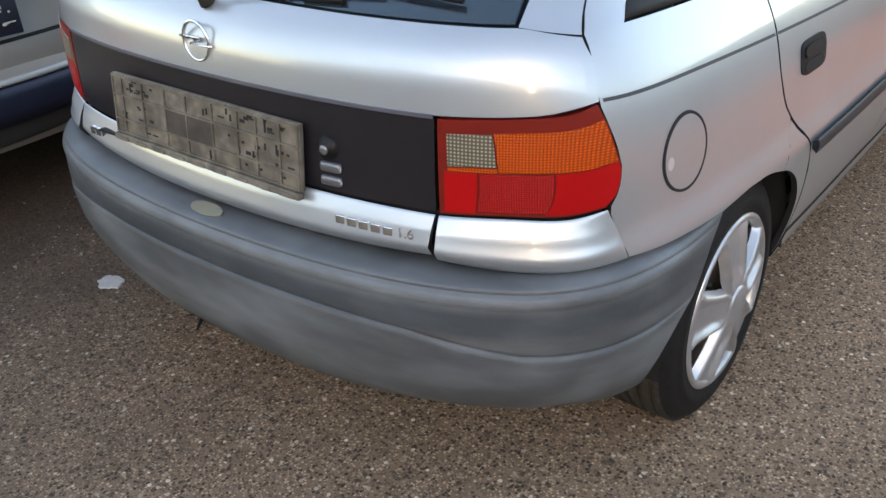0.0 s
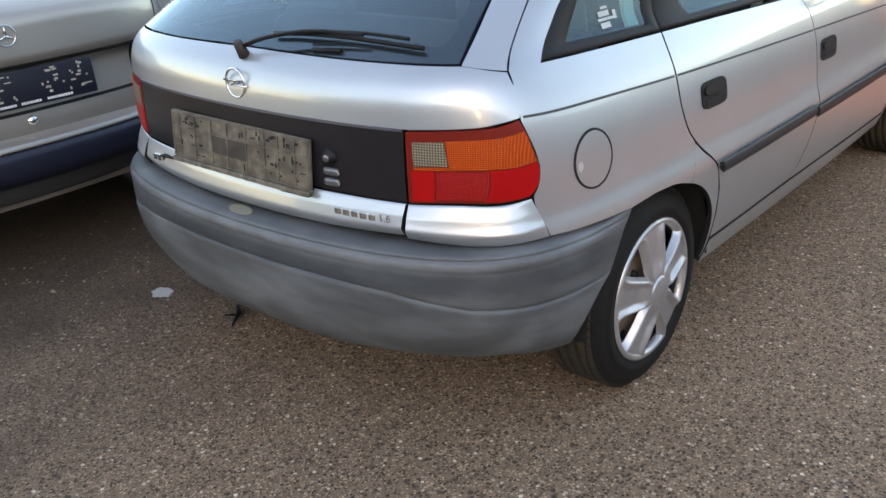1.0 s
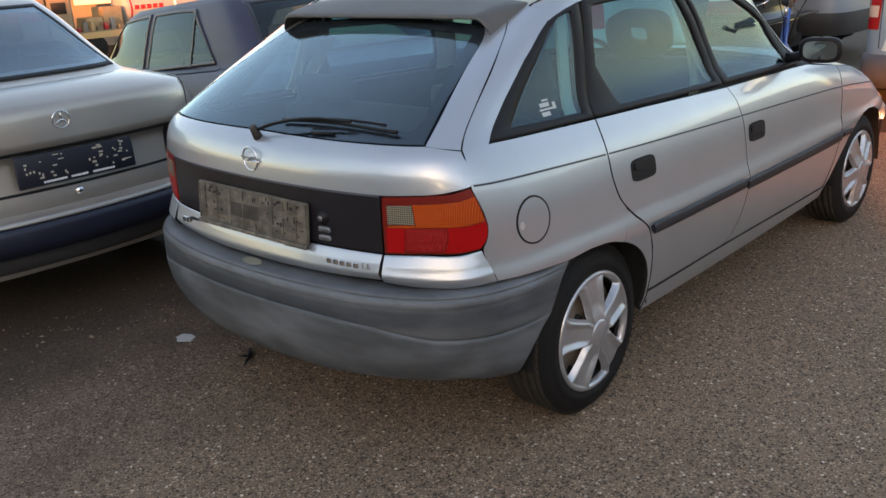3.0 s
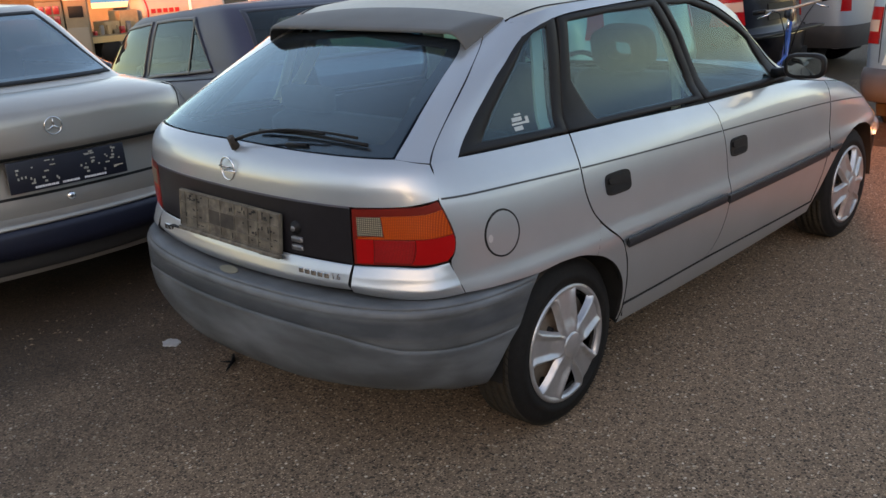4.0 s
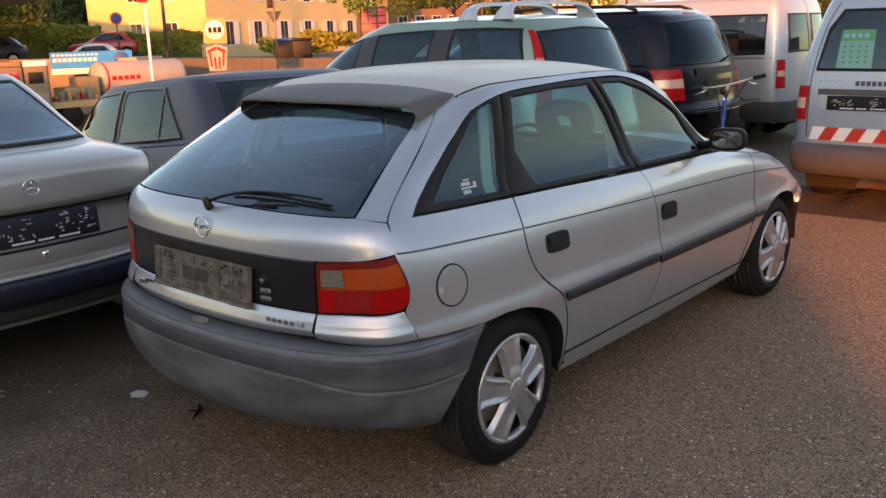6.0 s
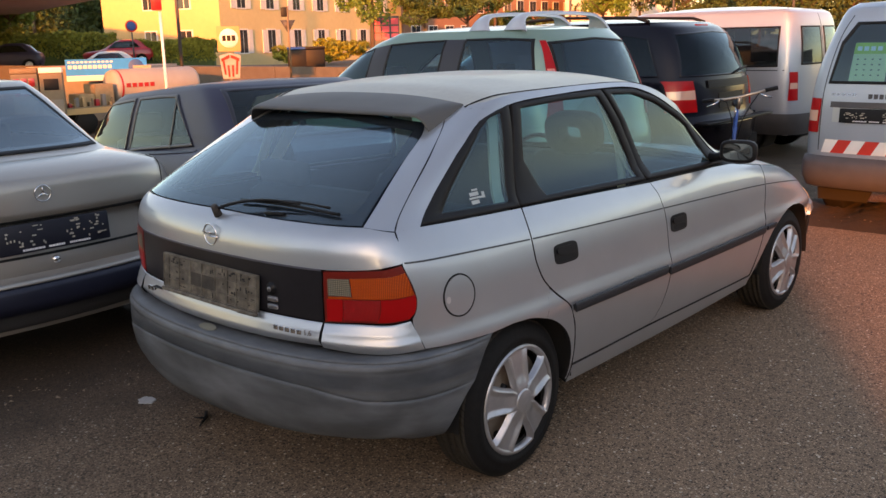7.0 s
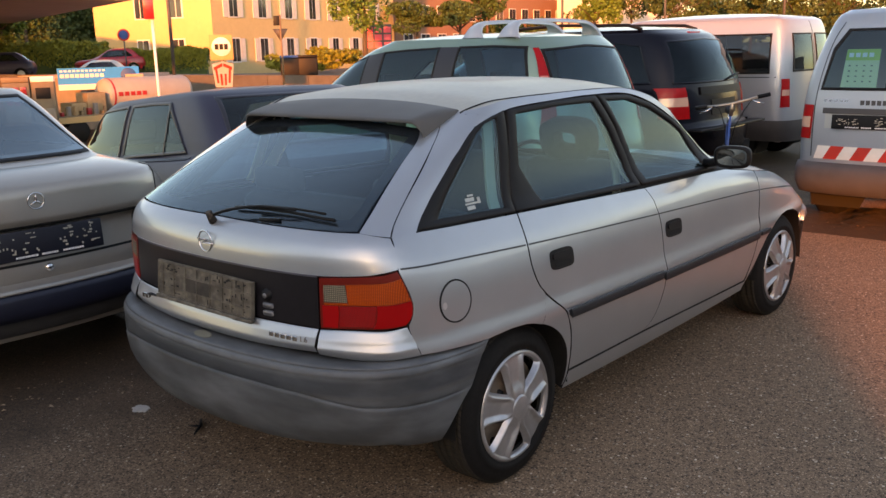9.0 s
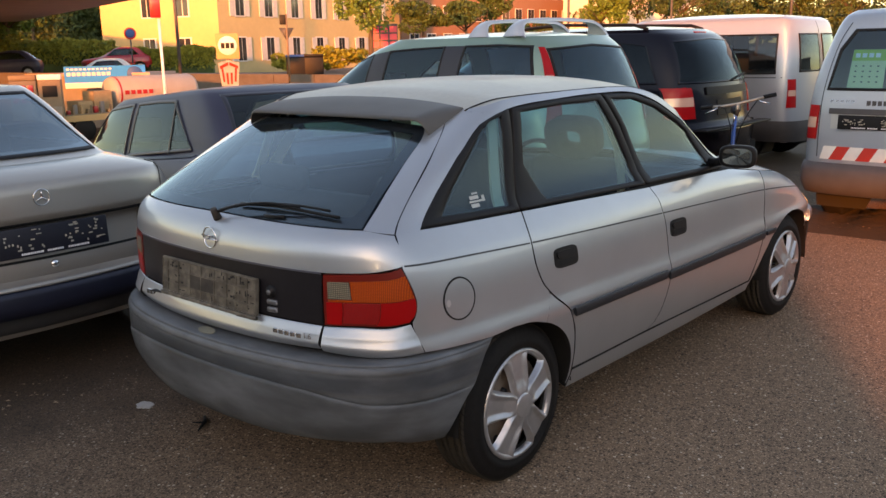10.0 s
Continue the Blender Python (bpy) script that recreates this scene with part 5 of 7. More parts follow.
for sg in (1, -1):
    part("pillar_trim", panel(coons([(0.002, 0.982), (0.05, 0.98)], [(0.076, 1.275), (0.124, 1.282)], nu=4, nv=10), side_map(HATCH, sg, -0.022), (sg, 0, 0), 0.01), LINING, car, "pale pillar lining behind the glass")
# left side only: strip placed to fit the camera's view through the rear glass
part("pillar_trim", panel(coons([(0.03, 0.967), (0.098, 0.955)], [(0.155, 1.17), (0.225, 1.175)], nu=4, nv=8), side_map(HATCH, -1, -0.035), (-1, 0, 0), 0.01), LINING, car, "pale pillar lining behind the glass")
part("belt", tube([(0.60, 0.95, 1.2), (0.62, 0.98, 0.95), (0.6, 1.0, 0.5)], 0.02, 6), LINING, car)
# sticker inside the right quarter window
st = bmesh.new()
for k, (y0, z0, w, h) in enumerate(((-0.13, 1.0, 0.04, 0.012), (-0.135, 1.016, 0.07, 0.006), (-0.13, 1.026, 0.045, 0.012), (-0.07, 1.015, 0.015, 0.02), (-0.115, 1.042, 0.03, 0.006))):
    panel(coons([(y0, z0), (y0 + w, z0)], [(y0, z0 + h), (y0 + w, z0 + h)], nu=2, nv=2), side_map(HATCH, 1, -0.002), (1, 0, 0), 0.0, bm=st)
part("sticker", st, STICKER, w4, "small white sticker behind the glass")


# ---- other cars ----
def inside_all(x, y, poly):
    c = np.zeros(len(x), bool)
    for (x0, y0), (x1, y1) in zip(poly, list(poly[1:]) + [poly[0]]):
        if y0 != y1:
            c ^= ((y0 > y) != (y1 > y)) & (x < (x1 - x0) * (y - y0) / (y1 - y0) + x0)
    return c


def shrink(poly, d):
    c = np.mean(poly, 0)
    q = []
    for p in poly:
        v = c - np.array(p)
        q.append(tuple(np.array(p) + np.sign(v) * np.minimum(d, np.abs(v) * 0.5)))
    return q


def plain_wheel(parent, x, y, r, sg, rim_mat):
    w = part("wheel", lathe([(0.01, 0.0), (r * 0.3, 0.01), (r * 0.55, -0.01), (r * 0.64, 0.012), (r * 0.66, 0.0)], 28), rim_mat, parent)
    w.matrix_local = pose(sg * x, y, r, 0, 0, 0 if sg > 0 else 180)
    part("tyre", lathe([(r * 0.64, -0.005), (r * 0.75, 0.014), (r * 0.92, 0.008), (r * 0.985, -0.02), (r, -0.05), (r, -0.14), (r * 0.97, -0.175), (r * 0.7, -0.18)], 40), RUBBER, w, "black tyre")


def shell_car(name, m, label, shell, paint, z0, belt, top, crown, windows, wheels=(0.8, 3.4), radius=0.3, pane=None, trim=None, seats=True, clad=None, cut=0.016):
    """A parked car: body, cabin with its window openings, roof, wheels and simple seats."""
    pane, trim = pane or GLASS, trim or TRIM
    t = thing(name, m, label, "car", "parked cars in the yard")
    zs = np.concatenate([np.linspace(z0, belt, 26), [belt]])[:-1]
    bm = outline_skin(shell, zs, 200)
    bad = []
    for f in bm.faces:
        c = f.calc_center_median()
        if abs(c.x) > 0.55 and any((c.y - w) ** 2 + (c.z - radius) ** 2 < (radius + 0.05) ** 2 for w in wheels):
            bad.append(f)
    bmesh.ops.delete(bm, geom=bad, context="FACES")
    body = part("body", bm, paint, t)
    if clad:
        part("lower_cladding", outline_skin(Shell([(z, float(shell.w(z)) + 0.012) for z in np.linspace(z0, clad[0], 5)], [(z, float(shell.r(z)) - 0.03) for z in np.linspace(z0, clad[0], 5)], [(z, float(shell.f(z)) + 0.02) for z in np.linspace(z0, clad[0], 5)], shell.mid, shell.power, shell.taper), np.linspace(z0, clad[0], 6), 120), clad[1], t)
    bm = outline_skin(shell, np.linspace(belt, top, 70), 640)
    bm.normal_update()
    mids = np.array([f.calc_center_median()[:] for f in bm.faces])
    norms = np.array([f.normal[:] for f in bm.faces])
    gone = np.zeros(len(mids), bool)
    for kind, poly in windows:
        p = shrink(poly, cut + 0.004)
        if kind == "back":
            gone |= (mids[:, 1] < shell.mid[0]) & (abs(norms[:, 1]) > 0.45) & inside_all(mids[:, 0], mids[:, 2], p)
        else:
            sg = -1 if kind == "left" else 1
            gone |= (mids[:, 0] * sg > 0) & (abs(norms[:, 0]) > 0.3) & inside_all(mids[:, 1], mids[:, 2], p)
    bad = [f for f, g in zip(bm.faces, gone) if g]
    bmesh.ops.delete(bm, geom=bad, context="FACES")
    cabin = part("cabin", bm, paint, t)
    o = shell.outline(top, 60)
    ys = np.linspace(o[:, 1].min(), o[:, 1].max(), 24)
    k = np.linspace(-1, 1, 17)[None]
    half = shell.side(np.clip(ys, ys[0] + 0.004, ys[-1] - 0.004), np.full(24, top))[:, None]
    arch = np.clip(1 - np.abs(2 * (ys - ys[0]) / (ys[-1] - ys[0]) - 1) ** 2.5, 0, 1)[:, None]
    part("roof", grid_faces(bmesh.new(), np.stack([half * k, ys[:, None] + 0 * k, top + crown * arch * (1 - np.abs(k) ** 2.2)], -1), 0.0, (0, 0, 1)), paint, t)
    for kind, poly in windows:
        if kind == "back":
            to, out = back_map(shell, 0.012), (0, -1, 0.4)
            gl = back_map(shell, 0.008)
        else:
            sg = -1 if kind == "left" else 1
            to, out = side_map(shell, sg, 0.009), (sg, 0, 0)
            gl = side_map(shell, sg, 0.005)
        n = 16 * len(poly)
        w = part("window", ring_panel(poly, shrink(poly, cut + 0.012), to, out, 0.016, n=n), trim, t)
        part("pane", fan_panel(shrink(poly, cut + 0.006), gl, out, rings=6), pane, w)
    for y in wheels:
        for sg in (1, -1):
            plain_wheel(t, float(shell.w(radius)) - 0.03, y, radius, sg, HUBCAP)
            bm = lathe([(radius + 0.05, float(shell.w(radius)) - 0.02), (radius + 0.05, 0.45), (0.05, 0.44)], 24, start=-0.5, end=math.pi + 0.5)
            bm.transform(Matrix.Translation((0, y, radius)) @ Matrix.Diagonal((sg, 1, 1, 1)))
            part("wheel_housing", bm, DARK, t)
    hw = float(shell.w(0.5))
    part("floor_pan", box(-hw + 0.12, hw - 0.12, float(shell.r(0.4)) + 0.12, wheels[1] + 0.4, z0, 0.4), DARK, t)
    if seats:
        mid = (wheels[0] + wheels[1]) / 2
        for y, xs in ((mid + 0.25, (-0.36, 0.36)), (mid - 0.6, (-0.36, 0.36))):
            for x in xs:
                s = part("seat", box(x - 0.23, x + 0.23, y - 0.1, y + 0.02, 0.4, belt + 0.1, 0.04), FABRIC, t)
                part("headrest", box(x - 0.12, x + 0.12, y - 0.1, y - 0.02, belt + 0.13, belt + 0.28, 0.03), FABRIC, s)
        part("dashboard", box(-hw + 0.15, hw - 0.15, wheels[1] - 0.75, wheels[1] - 0.45, 0.6, belt - 0.02, 0.04), BLACK, t)
    return t


def groove(points, to, out, parent, width=0.004, mat=None):
    c = curve(points)(np.linspace(0, 1, 24))
    t = np.gradient(c, axis=0)
    n = np.stack([-t[:, 1], t[:, 0]], 1) / (np.linalg.norm(t, axis=1, keepdims=True) + 1e-9)
    part("panel_gap", panel(np.stack([c - n * width / 2, c + n * width / 2], 1), to, out, 0.002), mat or DARK, parent)


def star_badge(parent, x, y, z, r=0.037):
    bm = tube([(x + r * math.cos(a), y, z + r * math.sin(a)) for a in np.linspace(0, 2 * np.pi, 32, endpoint=False)], 0.003, 6, closed=True)
    for a in (math.pi / 2, math.pi / 2 + 2.094, math.pi / 2 - 2.094):
        tube([(x, y - 0.003, z), (x + r * math.cos(a), y, z + r * math.sin(a))], [0.006, 0.001], 6, bm)
    part("badge", bm, CHROME, parent, "round chrome badge with three bars")


def number_plate(parent, x, y, z, w, h, rng, mat, marks, turn=0.0, count=60):
    p = part("plate_holder", box(-w / 2, w / 2, -0.006, 0.004, -h / 2, h / 2, 0.005), mat, parent, "dark empty number plate holder with clips")
    p.matrix_local = pose(x, y, z, -4, 0, turn)
    bm = bmesh.new()
    for _ in range(count):
        a, b = rng.uniform(-w / 2 + 0.03, w / 2 - 0.03), rng.uniform(-h / 2 + 0.03, h / 2 - 0.012)
        if abs(a) < w * 0.1:
            continue
        dx, dz = rng.choice(((0.006, 0.004), (0.003, 0.005), (0.009, 0.003), (0.003, 0.003), (0.012, 0.002)))
        box(a - dx, a + dx, -0.009, -0.005, b - dz, b + dz, bm=bm)
    tagged(part("clip", bm, marks, p), kind="stuff")
    bm = bmesh.new()
    for x0, x1 in ((-0.16, -0.06), (-0.04, 0.03), (0.06, 0.16)):
        k = x0
        while k < x1:
            d = rng.uniform(0.006, 0.012)
            box(k, k + d * 0.75, -0.0075, -0.005, -h / 2 + 0.009, -h / 2 + 0.018, bm=bm)
            k += d
    tagged(part("dealer_lettering", bm, WHITE, p), kind="stuff")


# silver sedan beside the hatchback
SEDAN = dict(
    width=[(0.25, 0.79), (0.4, 0.855), (0.6, 0.868), (0.75, 0.862), (0.88, 0.83), (0.95, 0.79), (0.985, 0.755), (1.0, 0.72), (1.1, 0.68), (1.34, 0.575), (1.38, 0.53)],
    rear=[(0.25, 0.12), (0.5, 0.085), (0.6, 0.092), (0.62, 0.097), (0.76, 0.112), (0.785, 0.072), (0.86, 0.074), (0.945, 0.082), (0.964, 0.09), (0.972, 0.108), (0.978, 0.16), (0.988, 0.3), (1.0, 0.56), (1.03, 0.64), (1.34, 1.2), (1.38, 1.33)],
    front=[(0.25, 4.6), (0.6, 4.68), (0.75, 4.6), (0.85, 4.3), (0.95, 3.4), (1.0, 3.2), (1.34, 2.55), (1.38, 2.42)], mid=(1.9, 2.2), power=(22.0, 7.0), taper=(0.05, 0.06))
SED = Shell(**SEDAN)
win_r = [(0.98, 1.03), (2.0, 1.0), (3.05, 0.975), (2.62, 1.29), (2.0, 1.33), (1.45, 1.31)]
back_w = [(-0.62, 1.025), (0.62, 1.025), (0.49, 1.335), (-0.49, 1.335)]
silver_sed = shell_car("silver_sedan", pose(-1.395, -0.592, 0, 0, 0, 90), "silver notchback sedan with dark blue bumper and empty plate holder", SED, SILVER2, 0.26, 1.0, 1.36, 0.03,
                 [("back", back_w), ("left", win_r), ("right", win_r)], (1.0, 3.8), 0.3, pane=SKYGLASS, cut=0.004)
bw = back_map(SED, 0.002)
for sx in (1, -1):
    groove([(sx * 0.655, 0.785), (sx * 0.675, 0.9), (sx * 0.69, 0.955), (sx * 0.69, 0.98)], bw, (0, -1, 0), silver_sed)
groove([(-0.7, 0.618), (0, 0.612), (0.7, 0.618)], bw, (0, -1, 0), silver_sed, 0.012)
groove([(-0.655, 0.783), (0, 0.781), (0.655, 0.783)], bw, (0, -1, 0), silver_sed, 0.014)
star_badge(silver_sed, 0, float(SED.back(0, 0.897)) - 0.006, 0.897, 0.037)
number_plate(silver_sed, 0.038, float(SED.back(0, 0.70)) - 0.03, 0.703, 0.53, 0.135, random.Random(2), PLATEBLUE, CLIPS)
lk = part("boot_lock", lathe([(0.0005, -0.012), (0.016, -0.012), (0.019, 0.002)], 20, "y"), CHROME, silver_sed, "round chrome boot lock")
lk.location = (0.031, float(SED.back(0.03, 0.575)) - 0.002, 0.578)
for sx in (1, -1):
    g = coons([(sx * 0.54, 0.63), (sx * 0.78, 0.63)], [(sx * 0.53, 0.765), (sx * 0.78, 0.775)], nu=12, nv=12)
    P = back_map(SED, 0.006)(g)
    P[..., 1] += 0.004 * (np.arange(P.shape[1]) % 3 == 0)[None]
    part("tail_lamp", grid_faces(bmesh.new(), P, 0.01, (0, -1, 0)), RED, silver_sed, "dark red ribbed tail lamp")
    g = coons([(sx * 0.50, 0.628), (sx * 0.535, 0.628)], [(sx * 0.51, 0.775), (sx * 0.53, 0.775)], nu=2, nv=4)
    part("lamp_frame", panel(g, back_map(SED, 0.004), (0, -1, 0), 0.006), TRIM, silver_sed)
MB = Shell([(0.28, 0.82), (0.36, 0.87), (0.5, 0.885), (0.53, 0.88)], [(0.28, 0.07), (0.36, 0.03), (0.38, 0.0), (0.48, -0.01), (0.505, 0.0), (0.53, 0.03)], [(0.2, 4.75), (0.6, 4.75)], (1.9, 2.2), (14.0, 7.0), (0.05, 0.06))


def bumper_rows(shell, rows, y_end, n=40):
    out = []
    for z, off in rows:
        o = shell.outline(z, 300)
        o = o[o[:, 1] < y_end]
        o = o[np.linspace(0, len(o) - 1, n).astype(int)]
        o = np.stack([o[:, 0], o[:, 1] + off], 1)
        out.append([(a, b, z) for a, b in np.concatenate([(o[1:] * [-1, 1])[::-1], o])])
    return np.array(out)


mb = part("rear_bumper", grid_faces(bmesh.new(), bumper_rows(MB, [(0.37, 0.02), (0.375, 0.0), (0.42, 0.0), (0.47, 0.0), (0.49, 0.004), (0.498, 0.02)], 0.7), 0.02, (0, -1, 0)), BLUEPLASTIC, silver_sed, "dark blue plastic bumper")
part("bumper_top", grid_faces(bmesh.new(), bumper_rows(MB, [(0.5, 0.012), (0.506, 0.004), (0.52, 0.008), (0.533, 0.05)], 0.7), 0.015, (0, -1, 0.3)), SILVER2, mb)
part("bumper_skirt", grid_faces(bmesh.new(), bumper_rows(MB, [(0.285, 0.03), (0.3, 0.012), (0.34, 0.01), (0.366, 0.014)], 0.7), 0.015, (0, -1, 0)), SKIRT, mb)

# dark blue sedan behind it
DS = Shell(**{**SEDAN, "rear": SEDAN["rear"][:11] + [(0.988, 0.25), (1.0, 0.4), (1.03, 0.47), (1.36, 0.93), (1.41, 1.08)], "front": SEDAN["front"][:4] + [(0.95, 3.55), (1.0, 3.45), (1.34, 2.85), (1.41, 2.55)],
               "width": SEDAN["width"][:8] + [(1.1, 0.685), (1.36, 0.585), (1.41, 0.53)]})
dk_rear = [(1.02, 1.022), (1.5, 1.008), (2.04, 0.993), (2.03, 1.352), (1.7, 1.354), (1.4, 1.345)]
dk_front = [(2.11, 0.992), (2.5, 0.986), (3.12, 0.98), (2.98, 1.12), (2.62, 1.335), (2.1, 1.352)]
NOSE_DOWN = 4.5                                # pitch that fits the camera's view; the ground is dipped below to suit
dark = shell_car("dark_sedan", pose(-0.95, 1.17, 0, -NOSE_DOWN, 0, math.degrees(math.atan2(0.16, -0.987)) - 90), "dark blue sedan with dusty paint parked behind the silver one", DS, NAVY, 0.26, 0.97, 1.39, 0.035,
                 [("back", [(-0.6, 1.04), (0.6, 1.04), (0.5, 1.355), (-0.5, 1.355)]), ("left", dk_rear), ("left", dk_front), ("right", dk_rear), ("right", dk_front)],
                 (1.0, 3.8), 0.3, pane=CLEARGLASS, trim=DARKTRIM, cut=0.008)
groove([(1.35, 1.012), (1.36, 1.15), (1.385, 1.33)], side_map(DS, -1, 0.011), (-1, 0, 0), dark, 0.018, DARKTRIM)
part("belt_strip", panel(coons([(0.95, 0.99), (3.2, 0.955)], [(0.95, 1.004), (3.2, 0.969)], nu=20, nv=3), side_map(DS, -1, 0.008), (-1, 0, 0), 0.01), DARKTRIM, dark)
part("door_strip", panel(coons([(0.3, 0.66), (4.0, 0.64)], [(0.3, 0.7), (4.0, 0.68)], nu=20, nv=3), side_map(DS, -1, 0.008), (-1, 0, 0), 0.01), TRIM, dark)
for y0 in (1.45, 2.3):
    part("door_handle", box(-0.86, -0.835, y0, y0 + 0.2, 0.8, 0.835, 0.008), DARKTRIM, dark)

# pale green estate with roof rails
GW = Shell([(0.25, 0.80), (0.4, 0.86), (0.7, 0.875), (0.95, 0.86), (1.02, 0.84), (1.3, 0.755), (1.5, 0.68), (1.6, 0.61)],
           [(0.25, 0.1), (0.4, 0.03), (0.6, 0.0), (0.8, 0.05), (0.95, 0.08), (1.05, 0.1), (1.3, 0.19), (1.5, 0.29), (1.6, 0.4)],
           [(0.25, 4.4), (0.6, 4.5), (0.8, 4.35), (0.95, 3.95), (1.0, 3.8), (1.3, 3.2), (1.5, 2.72), (1.6, 2.3)], (1.2, 2.0), (10.0, 5.0), (0.05, 0.08))
q1 = [(0.3, 1.05), (0.8, 1.045), (1.22, 1.04), (1.2, 1.535), (0.8, 1.54), (0.46, 1.525)]
q2 = [(1.46, 1.04), (1.85, 1.035), (2.24, 1.03), (2.2, 1.5), (1.85, 1.52), (1.44, 1.532)]
q3 = [(2.48, 1.03), (2.9, 1.025), (3.42, 1.01), (3.1, 1.25), (2.85, 1.38), (2.44, 1.47)]
green = shell_car("green_estate_car", pose(-1.38, 4.42, 0, 0, 0, math.degrees(math.atan2(0.08, -0.997)) - 90), "pale metallic green estate car with tall red tail lamps", GW, GREEN, 0.26, 1.0, 1.6, 0.05,
                  [("back", [(-0.585, 1.04), (0.585, 1.04), (0.535, 1.5), (0, 1.53), (-0.535, 1.5)]), ("left", q1), ("left", q2), ("left", q3), ("right", q1), ("right", q2), ("right", q3)], (0.95, 3.65), 0.31, cut=0.006)
for sx in (1, -1):
    g = coons([(sx * 0.61, 0.84), (sx * 0.75, 0.84)], [(sx * 0.545, 1.51), (sx * 0.585, 1.51)], nu=6, nv=12)
    lm = part("tail_lamp", panel(g, back_map(GW, 0.012), (0, -1, 0), 0.02), RED, green, "tall narrow red tail lamp")
    g = coons([(sx * 0.59, 1.17), (sx * 0.655, 1.17)], [(sx * 0.578, 1.28), (sx * 0.635, 1.28)], nu=4, nv=4)
    part("clear_band", panel(g, back_map(GW, 0.015), (0, -1, 0), 0.004), PINKLENS, lm)
    for low, high in ((((1.225, 1.04), (1.455, 1.04)), ((1.205, 1.53), (1.435, 1.53))), (((2.245, 1.03), (2.475, 1.03)), ((2.205, 1.495), (2.435, 1.467)))):
        part("door_pillar", panel(coons(list(low), list(high), nu=4, nv=8), side_map(GW, sx, 0.008), (sx, 0, 0), 0.008), DARKTRIM, green)
for yb in (0.68, 1.1):
    # broad arched bar across the roof, its feet spreading along the gutter
    path = curve([(-0.6, 1.595), (-0.56, 1.675), (-0.49, 1.72), (-0.35, 1.735), (0, 1.742), (0.35, 1.735), (0.49, 1.72), (0.56, 1.675), (0.6, 1.595)])(np.linspace(0, 1, 45))
    P = []
    for i, (a, b) in enumerate(path):
        e = abs(i / 44 * 2 - 1)
        w, h = 0.04 + 0.085 * max(0, (e - 0.55) / 0.45) ** 1.5, 0.014
        n = Vector((a * 0.9 * e**4, 0, 0.35)).normalized() * h
        P.append([(a - n.x, yb - w, b - n.z), (a + n.x, yb - w * 0.93, b + n.z), (a + n.x * 1.2, yb, b + n.z * 1.3), (a + n.x, yb + w * 0.93, b + n.z), (a - n.x, yb + w, b - n.z), (a - n.x, yb - w, b - n.z)])
    part("roof_bar", grid_faces(bmesh.new(), np.array(P), 0.0, (0, 0, 1)), RAIL, green, "broad silver roof bar")

# dark van
DV = Shell([(0.28, 0.88), (0.4, 0.95), (0.8, 0.975), (1.0, 0.95), (1.1, 0.92), (1.4, 0.83), (1.6, 0.74), (1.66, 0.67)],
           [(0.28, 0.08), (0.4, 0.0), (0.62, -0.02), (0.68, 0.06), (1.0, 0.1), (1.15, 0.14), (1.4, 0.25), (1.6, 0.42), (1.66, 0.55)],
           [(0.28, 4.7), (0.6, 4.8), (0.9, 4.4), (1.05, 4.0), (1.3, 3.5), (1.6, 2.9), (1.66, 2.6)], (1.2, 2.2), (9.0, 5.0), (0.06, 0.08))
v1 = [(0.5, 1.1), (0.9, 1.09), (1.5, 1.08), (1.48, 1.53), (0.95, 1.535), (0.68, 1.5)]
v2 = [(1.6, 1.08), (2.1, 1.075), (2.6, 1.07), (2.45, 1.5), (2.0, 1.52), (1.58, 1.53)]
van = shell_car("dark_people_carrier", pose(-1.42, 7.0, 0, 0, 0, 90), "black-blue people carrier with red and clear tail lamps", DV, BLACKPAINT, 0.28, 1.05, 1.66, 0.05,
                [("back", [(-0.8, 1.1), (0.8, 1.1), (0.68, 1.54), (0, 1.57), (-0.68, 1.54)]), ("left", v1), ("left", v2), ("right", v1), ("right", v2)], (0.95, 3.9), 0.33, pane=DARKGLASS, trim=BLACKPAINT, cut=0.006)
for sx in (1, -1):
    g = coons([(sx * 0.68, 0.74), (sx * 0.93, 0.74)], [(sx * 0.7, 1.06), (sx * 0.9, 1.06)], nu=10, nv=10)
    lm = part("tail_lamp", panel(g, back_map(DV, 0.014), (0, -1, 0), 0.02), RED, van, "red tail lamp with a clear band")
    g = coons([(sx * 0.7, 0.87), (sx * 0.915, 0.87)], [(sx * 0.7, 0.965), (sx * 0.91, 0.955)], nu=8, nv=5)
    part("clear_band", panel(g, back_map(DV, 0.018), (0, -1, 0), 0.004), CLEARLENS2, lm)
    part("roof_rail", tube([(sx * 0.66, 0.75, 1.665), (sx * 0.67, 0.9, 1.71), (sx * 0.67, 1.8, 1.735), (sx * 0.67, 2.3, 1.71), (sx * 0.66, 2.45, 1.68)], 0.018, 8), BLACK, van)
part("high_brake_lamp", box(-0.14, 0.14, 0.46, 0.52, 1.6, 1.635, 0.01), RED, van, "red high brake lamp")
part("tailgate_grip", panel(coons([(-0.5, 0.98), (0.5, 0.98)], [(-0.5, 1.06), (0.5, 1.06)], nu=10, nv=4), back_map(DV, 0.02), (0, -1, 0), 0.02), BLACK, van)
part("plate_recess", panel(coons([(-0.3, 0.76), (0.3, 0.76)], [(-0.3, 0.92), (0.3, 0.92)], nu=6, nv=4), back_map(DV, 0.006), (0, -1, 0), 0.01), BLACK, van)
